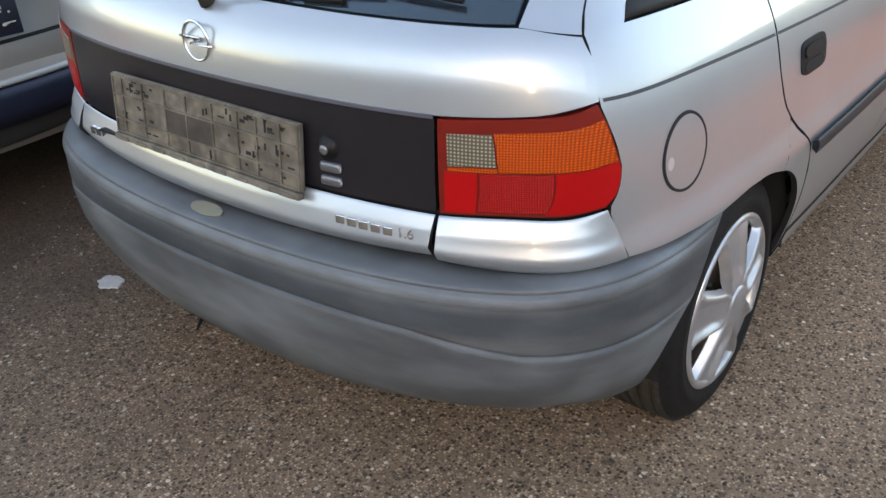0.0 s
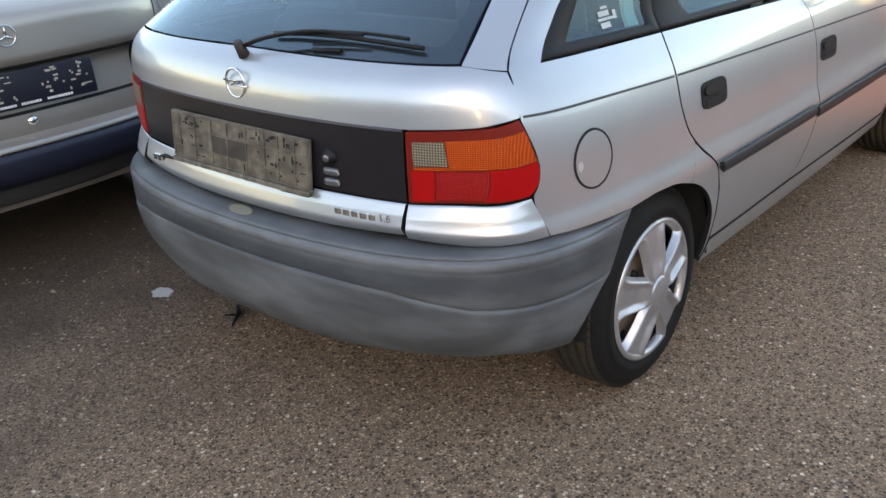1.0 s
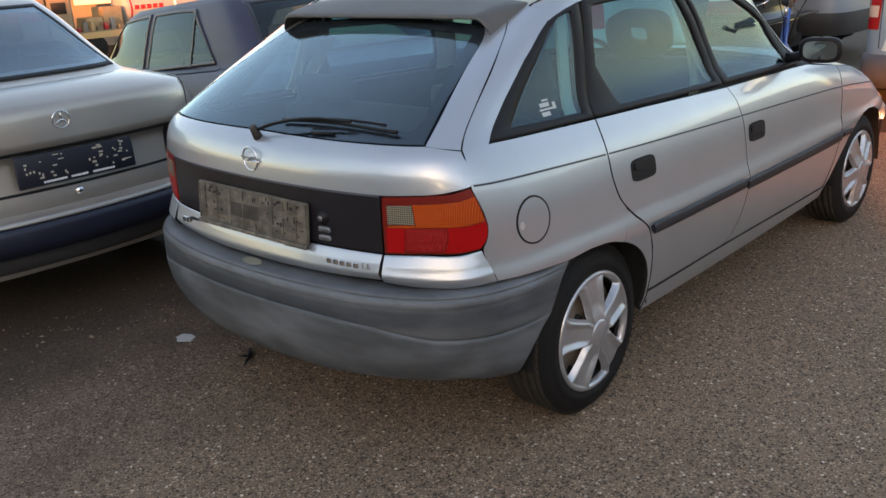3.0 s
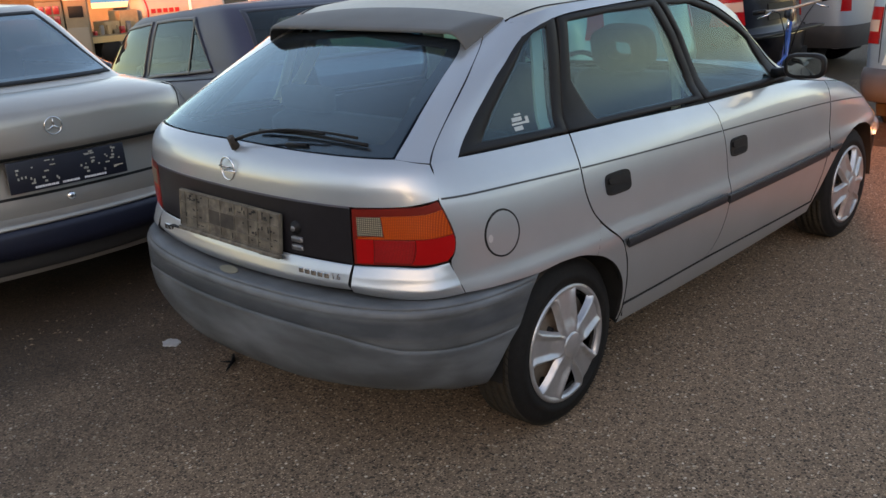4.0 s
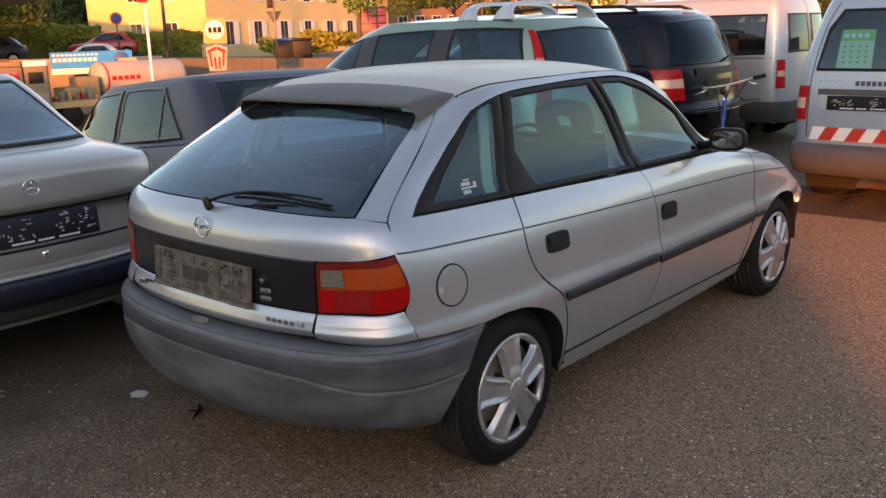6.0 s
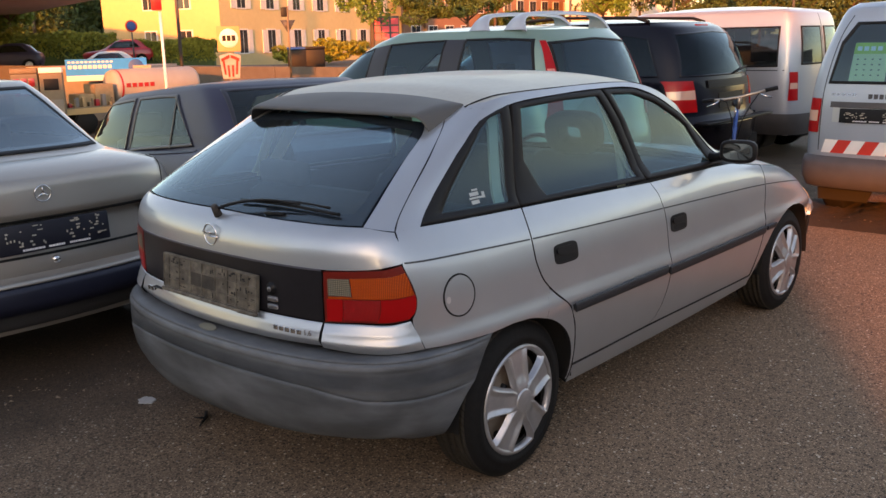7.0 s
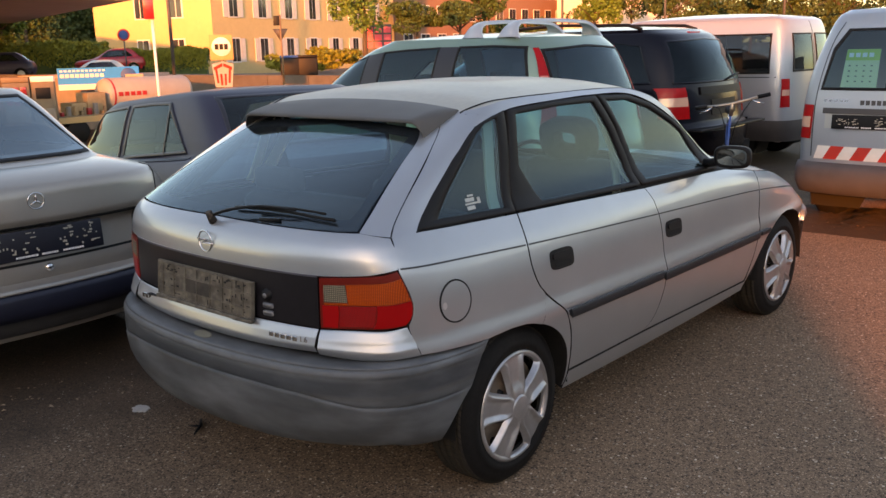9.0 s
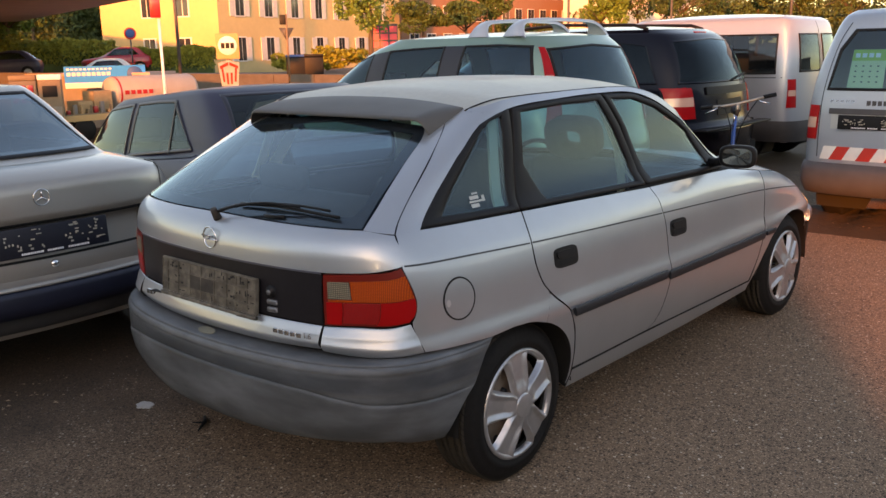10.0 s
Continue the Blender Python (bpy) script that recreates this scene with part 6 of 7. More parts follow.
part("rear_wiper", tube([(0.05, float(DV.back(0.05, 1.11)) - 0.02, 1.11), (0.3, float(DV.back(0.3, 1.14)) - 0.03, 1.15), (0.55, float(DV.back(0.5, 1.16)) - 0.02, 1.17)], 0.01, 6), BLACK, van)
part("step_pad", box(-0.85, 0.85, -0.05, 0.1, 0.62, 0.645, 0.01), BLACK, van)

# silver high-roofed van
SV = Shell([(0.3, 0.82), (0.5, 0.885), (0.9, 0.89), (1.2, 0.87), (1.6, 0.80), (1.76, 0.75), (1.80, 0.70)],
           [(0.3, 0.03), (0.5, 0.0), (0.9, 0.02), (1.2, 0.04), (1.6, 0.10), (1.76, 0.16), (1.80, 0.24)],
           [(0.3, 4.2), (0.7, 4.25), (0.95, 3.9), (1.05, 3.6), (1.5, 2.95), (1.76, 2.5), (1.80, 2.3)], (0.7, 2.0), (14.0, 5.0), (0.03, 0.08))
s1 = [(0.28, 1.12), (0.8, 1.115), (1.35, 1.11), (1.35, 1.6), (0.8, 1.6), (0.3, 1.6)]
s2 = [(1.55, 1.11), (2.0, 1.105), (2.5, 1.1), (2.45, 1.58), (2.0, 1.59), (1.55, 1.6)]
sv = shell_car("silver_high_van", pose(-1.3, 9.32, 0, 0, 0, 90), "silver high-roofed van with dark side windows", SV, SILVER3, 0.3, 1.05, 1.8, 0.06,
               [("back", [(-0.66, 1.14), (-0.06, 1.14), (-0.06, 1.6), (-0.6, 1.6)]), ("back", [(0.06, 1.14), (0.66, 1.14), (0.6, 1.6), (0.06, 1.6)]), ("left", s1), ("left", s2), ("right", s1), ("right", s2)],
               (0.75, 3.4), 0.31, pane=TINT, trim=BLACK, clad=(0.56, SKIRT), cut=0.006)
for sx in (1, -1):
    g = coons([(sx * 0.74, 0.72), (sx * 0.855, 0.72)], [(sx * 0.74, 1.06), (sx * 0.84, 1.06)], nu=6, nv=8)
    lm = part("tail_lamp", panel(g, back_map(SV, 0.012), (0, -1, 0), 0.02), RED, sv, "upright red tail lamp")
    g = coons([(sx * 0.75, 0.86), (sx * 0.845, 0.86)], [(sx * 0.75, 0.93), (sx * 0.84, 0.93)], nu=5, nv=4)
    part("clear_band", panel(g, back_map(SV, 0.015), (0, -1, 0), 0.004), CLEARLENS2, lm)
groove([(0, 0.56), (0, 1.2), (0, 1.75)], back_map(SV, 0.002), (0, -1, 0), sv, 0.01)
groove([(1.5, 0.56), (1.5, 1.2), (1.5, 1.72)], side_map(SV, -1, 0.002), (-1, 0, 0), sv, 0.01)
groove([(0.2, 1.08), (1.5, 1.07), (3.0, 1.03)], side_map(SV, -1, 0.002), (-1, 0, 0), sv, 0.01)
part("plate_recess", panel(coons([(-0.1, 0.8), (0.3, 0.8)], [(-0.1, 0.95), (0.3, 0.95)], nu=6, nv=4), back_map(SV, 0.006), (0, -1, 0), 0.01), BLACK, sv)

# white-silver service van that faces away
WV = Shell([(0.3, 0.86), (0.5, 0.895), (0.9, 0.9), (1.15, 0.875), (1.55, 0.765), (1.7, 0.70), (1.745, 0.64)],
           [(0.3, 0.06), (0.5, 0.02), (0.62, 0.02), (0.9, 0.03), (1.15, 0.06), (1.55, 0.15), (1.7, 0.22), (1.745, 0.32)],
           [(0.3, 4.3), (0.7, 4.35), (0.95, 4.0), (1.05, 3.7), (1.5, 3.0), (1.7, 2.6), (1.745, 2.4)], (0.7, 2.0), (16.0, 5.0), (0.03, 0.08))
wv = shell_car("service_van", pose(0.86, 4.93, 0), "silver-white service van with red and white warning stripes", WV, SILVER3, 0.3, 1.05, 1.745, 0.05,
               [("back", [(-0.72, 1.13), (-0.03, 1.13), (-0.03, 1.6), (-0.56, 1.6), (-0.66, 1.45)]), ("back", [(0.03, 1.13), (0.72, 1.13), (0.66, 1.45), (0.56, 1.6), (0.03, 1.6)])], (0.75, 3.45), 0.31, pane=GLASS, trim=BLACK, cut=0.008)
WB = Shell([(0.28, 0.87), (0.4, 0.915), (0.53, 0.915), (0.56, 0.9)], [(0.28, 0.02), (0.34, -0.03), (0.45, -0.05), (0.53, -0.04), (0.56, 0.0)], [(0.2, 4.75), (0.6, 4.75)], (0.7, 2.2), (16.0, 7.0), (0.03, 0.06))
part("rear_bumper", grid_faces(bmesh.new(), bumper_rows(WB, [(0.3, 0.03), (0.31, 0.0), (0.4, 0.0), (0.5, 0.0), (0.55, 0.0), (0.56, 0.04)], 0.4), 0.02, (0, -1, 0)), SKIRT, wv, "dull grey plastic bumper")
for sx in (1, -1):
    g = coons([(sx * 0.775, 0.74), (sx * 0.865, 0.74)], [(sx * 0.765, 1.01), (sx * 0.845, 1.01)], nu=6, nv=10)
    lm = part("tail_lamp", panel(g, back_map(WV, 0.014), (0, -1, 0), 0.03), RED, wv, "upright red and white tail lamp")
    g = coons([(sx * 0.78, 0.83), (sx * 0.86, 0.83)], [(sx * 0.776, 0.915), (sx * 0.855, 0.915)], nu=5, nv=4)
    part("clear_band", panel(g, back_map(WV, 0.017), (0, -1, 0), 0.004), CLEARLENS2, lm)
groove([(0, 0.56), (0, 1.2), (0, 1.7)], back_map(WV, 0.002), (0, -1, 0), wv, 0.012)
for sx in (1, -1):
    groove([(sx * 0.755, 0.6), (sx * 0.755, 0.9), (sx * 0.745, 1.12), (sx * 0.67, 1.5), (sx * 0.6, 1.65)], back_map(WV, 0.003), (0, -1, 0), wv, 0.006, LINESHADE)
# warning stripes: slanted red and white bands
for k in range(14):
    x0 = -0.73 + 0.105 * k
    lo, hi = (x0 - 0.03, x0 + 0.075), (x0 + 0.03, x0 + 0.135)
    lo, hi = [max(-0.73, min(0.73, a)) for a in lo], [max(-0.73, min(0.73, a)) for a in hi]
    if lo[1] - lo[0] < 0.01:
        continue
    part("warning_stripe", panel(coons([(lo[0], 0.585), (lo[1], 0.585)], [(hi[0], 0.69), (hi[1], 0.69)], nu=3, nv=2), back_map(WV, 0.004), (0, -1, 0), 0.002), STRIPERED if k % 2 else STRIPEWHITE, wv)
rec = part("plate_recess", panel(coons([(-0.66, 0.83), (-0.02, 0.83)], [(-0.66, 0.955), (-0.02, 0.955)], nu=6, nv=4), back_map(WV, 0.003), (0, -1, 0), 0.004), STICKER, wv)
part("plate_hood", panel(coons([(-0.68, 0.945), (-0.02, 0.945)], [(-0.68, 0.99), (-0.02, 0.99)], nu=6, nv=4), back_map(WV, 0.012), (0, -1, 0), 0.02), SKIRT, wv)
number_plate(wv, -0.33, float(WV.back(-0.33, 0.88)) - 0.012, 0.885, 0.53, 0.11, random.Random(7), BLACK, CLIPS, count=50)
bm = bmesh.new()
for k in range(8):
    a = -0.40 + 0.041 * k
    box(a, a + 0.03, float(WV.back(a, 1.04)) - 0.004, float(WV.back(a, 1.04)) + 0.004, 1.015, 1.052, bm=bm)
part("fleet_lettering", bm, SKIRT, wv, "dark grey fleet lettering bars")
bm = bmesh.new()
for k in range(5):
    a = -0.68 + 0.04 * k
    box(a, a + 0.03, float(WV.back(a, 1.05)) - 0.004, float(WV.back(a, 1.05)) + 0.004, 1.035, 1.055, bm=bm)
part("model_lettering", bm, CHROME, wv, "chrome lettering bars")
inside_glass = lambda off: back_map(WV, off)
card = part("calendar", panel(coons([(-0.57, 1.15), (-0.3, 1.15)], [(-0.55, 1.44), (-0.3, 1.44)], nu=4, nv=6), inside_glass(-0.006), (0, -1, 0), 0.0), PAPER, wv, "printed calendar card behind the rear glass")
part("card_band", panel(coons([(-0.556, 1.355), (-0.3, 1.355)], [(-0.55, 1.44), (-0.3, 1.44)], nu=4, nv=3), inside_glass(-0.003), (0, -1, 0), 0.0), CARDGREEN, card)
for k in range(4):
    part("card_lettering", panel(coons([(-0.53 + 0.05 * k, 1.38), (-0.495 + 0.05 * k, 1.38)], [(-0.53 + 0.05 * k, 1.412), (-0.495 + 0.05 * k, 1.412)], nu=2, nv=2), inside_glass(0.0), (0, -1, 0), 0.0), WHITE, card)
for a in range(4):
    for b in range(4):
        part("card_mark", panel(coons([(-0.525 + 0.055 * a, 1.19 + 0.04 * b), (-0.51 + 0.055 * a, 1.19 + 0.04 * b)], [(-0.525 + 0.055 * a, 1.2 + 0.04 * b), (-0.51 + 0.055 * a, 1.2 + 0.04 * b)], nu=2, nv=2), inside_glass(-0.003), (0, -1, 0), 0.0), SKIRT, card)

# blue bicycle by the people carrier
bike = thing("bicycle", pose(-0.62, 4.93, -0.04, -4, 0, -66), "blue bicycle with flat handlebar leaning on its stand", "bicycle")


def bike_wheel(x):
    w = part("wheel", tube([(x + 0.29 * math.cos(a), 0, 0.3 + 0.29 * math.sin(a)) for a in np.linspace(0, 2 * np.pi, 40, endpoint=False)], 0.02, 8, closed=True), RUBBER, bike)
    s = bmesh.new()
    for k in range(14):
        a = 2 * math.pi * k / 14
        tube([(x, 0, 0.3), (x + 0.28 * math.cos(a), 0, 0.3 + 0.28 * math.sin(a))], 0.002, 4, s)
    part("spokes", s, CHROME, w)


bike_wheel(0.0)
bike_wheel(-0.98)
part("frame", tube([(-0.1, 0, 0.78), (-0.6, 0, 0.34), (-0.68, 0, 0.82), (-0.13, 0, 0.86)], 0.014, 8, tube([(-0.6, 0, 0.34), (-0.98, 0, 0.3), (-0.67, 0, 0.75)], 0.012, 6)), BIKEBLUE, bike, "blue frame")
part("fork", tube([(-0.13, 0, 0.95), (-0.08, 0, 0.66), (-0.08, 0.05, 0.6), (0.0, 0.05, 0.3)], 0.011, 8, tube([(-0.08, 0, 0.66), (-0.08, -0.05, 0.6), (0, -0.05, 0.3)], 0.014, 8)), BIKEBLUE, bike)
bar = part("handlebar", tube([(-0.16, -0.27, 0.985), (-0.12, -0.12, 1.01), (-0.1, 0, 1.04), (-0.12, 0.12, 1.08), (-0.16, 0.27, 1.13)], 0.013, 8, tube([(-0.13, 0, 0.94), (-0.09, 0, 1.04)], 0.016, 8)), BRASSY, bike)
for sg in (1, -1):
    part("grip", tube([(-0.145, sg * 0.2, 1.055 + sg * 0.054), (-0.165, sg * 0.3, 1.058 + sg * 0.08)], 0.018, 8), BLACK, bar)
part("saddle", tube([(-0.82, 0, 0.94), (-0.7, 0, 0.95), (-0.56, 0, 0.93)], [0.045, 0.04, 0.018], 10), BLACK, bike)
part("seat_post", tube([(-0.68, 0, 0.8), (-0.7, 0, 0.94)], 0.013, 8), CHROME, bike)
for sg in (1, -1):
    part("brake_cable", tube([(-0.13, sg * 0.16, 1.05 + sg * 0.04), (-0.02, sg * 0.1, 1.0), (-0.02, sg * 0.04, 0.85), (-0.08, 0.02 * sg, 0.68)], 0.005, 6), BLACK, bike)
    part("brake_lever", tube([(-0.12, sg * 0.15, 1.045 + sg * 0.04), (-0.08, sg * 0.2, 1.02 + sg * 0.05), (-0.1, sg * 0.26, 1.0 + sg * 0.06)], 0.007, 6), CHROME, bike)
part("mudguard", tube([(0.0 + 0.325 * math.cos(a), 0, 0.3 + 0.325 * math.sin(a)) for a in np.linspace(0.6, 2.6, 14)], 0.022, 8), BLACK, bike)
part("stand", tube([(-0.62, 0.02, 0.33), (-0.66, 0.16, 0.0)], 0.009, 6), CHROME, bike)


# ---- street and filling station in the distance ----
def leaf_mass(name, centre, size, count, leaf, mats, parent=None, seed=1, lumps=9, label=""):
    """A crown of many small leaf clumps gathered round uneven lumps."""
    rng = np.random.default_rng(seed)
    lump = rng.normal(0, 0.42, (lumps, 3))
    lump /= np.maximum(np.linalg.norm(lump, axis=1, keepdims=True) / 0.8, 1)
    which = rng.integers(0, lumps, count)
    p = rng.normal(0, 1, (count, 3))
    p /= np.linalg.norm(p, axis=1, keepdims=True)
    p *= (rng.uniform(0.45, 1, (count, 1)) ** 0.5) * rng.uniform(0.28, 0.5, lumps)[which][:, None]
    p = (p + lump[which]) * np.array(size) / 1.1 + np.array(centre)
    a = rng.normal(0, 1, (count, 3))
    a /= np.linalg.norm(a, axis=1, keepdims=True)
    b = np.cross(a, rng.normal(0, 1, (count, 3)))
    b /= np.linalg.norm(b, axis=1, keepdims=True)
    s = leaf * rng.uniform(0.6, 1.4, (count, 1))
    v = np.stack([p - a * s, p + b * s * 0.6, p + a * s, p - b * s * 0.6], 1).reshape(-1, 3)
    me = bpy.data.meshes.new(name)
    me.from_pydata(v.tolist(), [], np.arange(count * 4).reshape(-1, 4).tolist())
    me.materials.append(mats)
    ob = new(name, me)
    ob.parent = parent
    return tagged(ob, label)


def tree(x, y, z, h, size, mat, seed, count=4200, leaf=0.16, label="young street tree with light green leaves"):
    t = thing("tree", pose(x, y, z), label, "tree", "trees along the street")
    rng = random.Random(seed)
    bm = tube([(0, 0, -0.3), (0.05, 0.02, h * 0.35), (-0.04, 0.05, h * 0.6), (0.02, 0, h * 0.85)], [0.16, 0.13, 0.09, 0.03], 8)
    for k in range(7):
        a, z0 = rng.uniform(0, 6.28), h * rng.uniform(0.4, 0.7)
        r = size[0] * rng.uniform(0.45, 0.8)
        tube([(0, 0, z0), (r * 0.5 * math.cos(a), r * 0.5 * math.sin(a), z0 + h * 0.12), (r * math.cos(a), r * math.sin(a), z0 + h * 0.2)], [0.06, 0.04, 0.015], 6, bm)
    part("trunk", bm, BARK, t)
    leaf_mass("crown", (0, 0, h * 0.72), size, count, leaf, mat, t, seed)
    return t


def bearing(deg, dist, z=0.0):
    """A place by its compass bearing, left of the y axis, from the walker's last stand."""
    a = radians(deg)
    return (2.54 - dist * math.sin(a), -2.39 + dist * math.cos(a), z)


def turn_to(a, b):
    return math.degrees(math.atan2(b[1] - a[1], b[0] - a[0]))


# retaining wall and the street above it
wa, wb = Vector(bearing(72, 44)), Vector(bearing(44.5, 52))
length = (wb - wa).length
along = pose(wa.x, wa.y, 0, 0, 0, turn_to(wa, wb))
bm = bmesh.new()
tops = lambda x: 0.95 - 0.95 * x / length
for k in range(10):
    x0, x1 = length * k / 10, length * (k + 1) / 10 - 0.03
    v = [bm.verts.new(p) for p in ((x0, 0, -1.9), (x1, 0, -1.9), (x1, 0, tops(x1)), (x0, 0, tops(x0)), (x0, 0.3, -1.9), (x1, 0.3, -1.9), (x1, 0.3, tops(x1)), (x0, 0.3, tops(x0)))]
    for q in ((0, 1, 2, 3), (5, 4, 7, 6), (3, 2, 6, 7), (1, 5, 6, 2), (4, 0, 3, 7)):
        bm.faces.new([v[i] for i in q])
    tagged(part("retaining_wall", bm, CONCRETE), "blotchy concrete retaining wall below the street", "wall", kind="structure").matrix_world = along
    bm = bmesh.new()
bm.free()
bm = bmesh.new()
cols = [(-60, 0.9), (0, 0.9), (length, -0.06), (length + 140, -0.06)]
near_v = [bm.verts.new((x, 0.3, z)) for x, z in cols]
mid_v = [bm.verts.new((x, 12, z * 0.8 + 0.05)) for x, z in cols]
far_v = [bm.verts.new((x, 220, 0.4)) for x, z in cols]
for a, b in ((near_v, mid_v), (mid_v, far_v)):
    for i in range(3):
        bm.faces.new((a[i], a[i + 1], b[i + 1], b[i]))
tagged(part("street", bm, STREET), "pale street surface above the retaining wall", "street", kind="structure").matrix_world = along

# blue banner on the wall
ban = thing("banner", pose(*bearing(61.6, 41.6, 0.6), 0, 0, turn_to(bearing(64.2, 46), bearing(59.6, 46))), "blue and white advertising banner on the wall", "banner")
part("cloth", box(-1.65, 1.65, -0.03, 0.03, -0.5, 0.42), BANNERBLUE, ban)
part("white_band", box(-1.65, 1.65, -0.04, -0.032, -0.5, -0.27), WHITE, ban)
for k in range(9):
    part("banner_lettering", box(-1.55 + 0.2 * k, -1.4 + 0.2 * k, -0.045, -0.032, 0.0 + 0.02, 0.16), WHITE, ban)
for k in range(11):
    part("banner_lettering", box(-1.55 + 0.17 * k, -1.44 + 0.17 * k, -0.045, -0.032, 0.26, 0.33), WHITE, ban)
part("banner_blot", lathe([(0.001, -0.045), (0.3, -0.045), (0.32, -0.031)], 20, "y"), BANNERDARK, ban).location = (1.2, 0, 0.05)


# buildings
def house(name, corner, yaw, w_long, w_short, base, height, storeys, wall_mat, gable_mat, label, first, spacing, win=(0.95, 1.5), shutters=True, gable_windows=((0.3, 0.55, 0.8),), cat="building", roof_mat=None, both=True):
    """A block with its near corner at corner; the long face runs along local y, the gable along -x."""
    t = thing(name, pose(corner[0], corner[1], base, 0, 0, yaw), label, cat)
    storey = 2.9
    part("wall", box(-w_short, 0, 0, w_long, -2, height), wall_mat, t)
    part("gable_wall", box(-w_short, 0, -0.06, -0.003, -2, height), gable_mat, t)
    part("roof", box(-w_short - 0.4, 0.4, -0.4, w_long + 0.4, height, height + 0.5), roof_mat or ROOFTILE, t)

    def window(m, sh):
        w = part("window", box(-win[0] / 2 - 0.06, win[0] / 2 + 0.06, -0.05, 0.02, -0.08, win[1] + 0.06), WINFRAME, t)
        w.matrix_local = m
        part("pane", box(-win[0] / 2 + 0.04, -0.03, -0.062, -0.052, 0.0, win[1] - 0.02), FARGLASS, w)
        part("pane", box(0.03, win[0] / 2 - 0.04, -0.062, -0.052, 0.0, win[1] - 0.02), FARGLASS, w)
        if sh:
            for s in (-1, 1):
                part("shutter", box(s * (win[0] / 2 + 0.1) if s > 0 else -win[0] / 2 - 0.1 - 0.5, s * (win[0] / 2 + 0.1) + 0.5 if s > 0 else -win[0] / 2 - 0.1, -0.06, -0.003, -0.04, win[1]), SHUTTER, w)
    for fl in range(storeys):
        y = first
        while y < w_long - 1:
            window(pose(0.01, y, 0.75 + storey * fl, 0, 0, 90), shutters)
            y += spacing
        for k in (gable_windows[0] if gable_windows else ()):
            window(pose(-w_short * (1 - k), -0.07, 0.75 + storey * fl, 0, 0, 0), False)
    return t


corner = bearing(54.8, 60)
yaw_long = math.degrees(math.atan2(0.954, -0.3)) - 90
house("yellow_house", corner, yaw_long, 26, 9.75, 0.15, 9.2, 3, BEIGEWALL, YELLOWWALL, "yellow and beige rendered apartment house with white shutters", 2.2, 3.3, gable_windows=((0.42, 0.72),))
part_c = bearing(43.6, 92)
house("brick_house", part_c, math.degrees(math.atan2(0.99, -0.1)) - 90, 60, 14, 0.6, 13, 4, BRICKWALL, BRICKWALL, "long brown brick building with pale windows", 2.0, 3.0, win=(1.5, 1.5), shutters=False, gable_windows=((0.2, 0.5, 0.8),))
house("white_house", bearing(27.5, 110), yaw_long, 20, 12, 0.5, 7, 2, PALEWALL, PALEWALL, "pale rendered house behind the trees", 2.0, 3.2, shutters=False)

# hedges, bushes and trees
def clipped_hedge(a, b, width, height, seed, count=9000, leaf=0.1):
    """A trimmed hedge between two places on the ground: a plain dark green box as core, set with small leaves on its
    rounded sides and top.
    """
    a, b = Vector(a), Vector(b)
    n = (b - a).length
    t = thing("clipped_hedge", pose(a.x, a.y, a.z, 0, 0, turn_to(a, b)), "trimmed yellow-green hedge in evening sun", "hedge", "hedges along the street")
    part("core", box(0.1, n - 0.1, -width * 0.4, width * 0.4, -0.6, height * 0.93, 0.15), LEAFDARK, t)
    r = np.random.default_rng(seed)
    u, w = r.uniform(0, n, count), r.uniform(-1, 1, count)
    q = np.pi * (w + 1) / 2
    grow = 1 + 0.05 * np.sin(u * 1.7) + 0.04 * np.sin(u * 4.1 + 1) + r.normal(0, 0.025, count)
    p = np.stack([u, width * 0.5 * np.sign(np.cos(q)) * np.abs(np.cos(q)) ** 0.4 * grow, height * np.abs(np.sin(q)) ** 0.45 * grow], 1)
    d = r.normal(0, 1, (count, 3))
    d /= np.linalg.norm(d, axis=1, keepdims=True)
    c = np.cross(d, r.normal(0, 1, (count, 3)))
    c /= np.linalg.norm(c, axis=1, keepdims=True)
    k = leaf * r.uniform(0.6, 1.4, (count, 1))
    me = bpy.data.meshes.new("leaves")
    me.from_pydata(np.stack([p - d * k, p + c * k * 0.6, p + d * k, p - c * k * 0.6], 1).reshape(-1, 3).tolist(), [], np.arange(count * 4).reshape(-1, 4).tolist())
    me.materials.append(HEDGE)
    ob = new("leaves", me)
    ob.parent = t


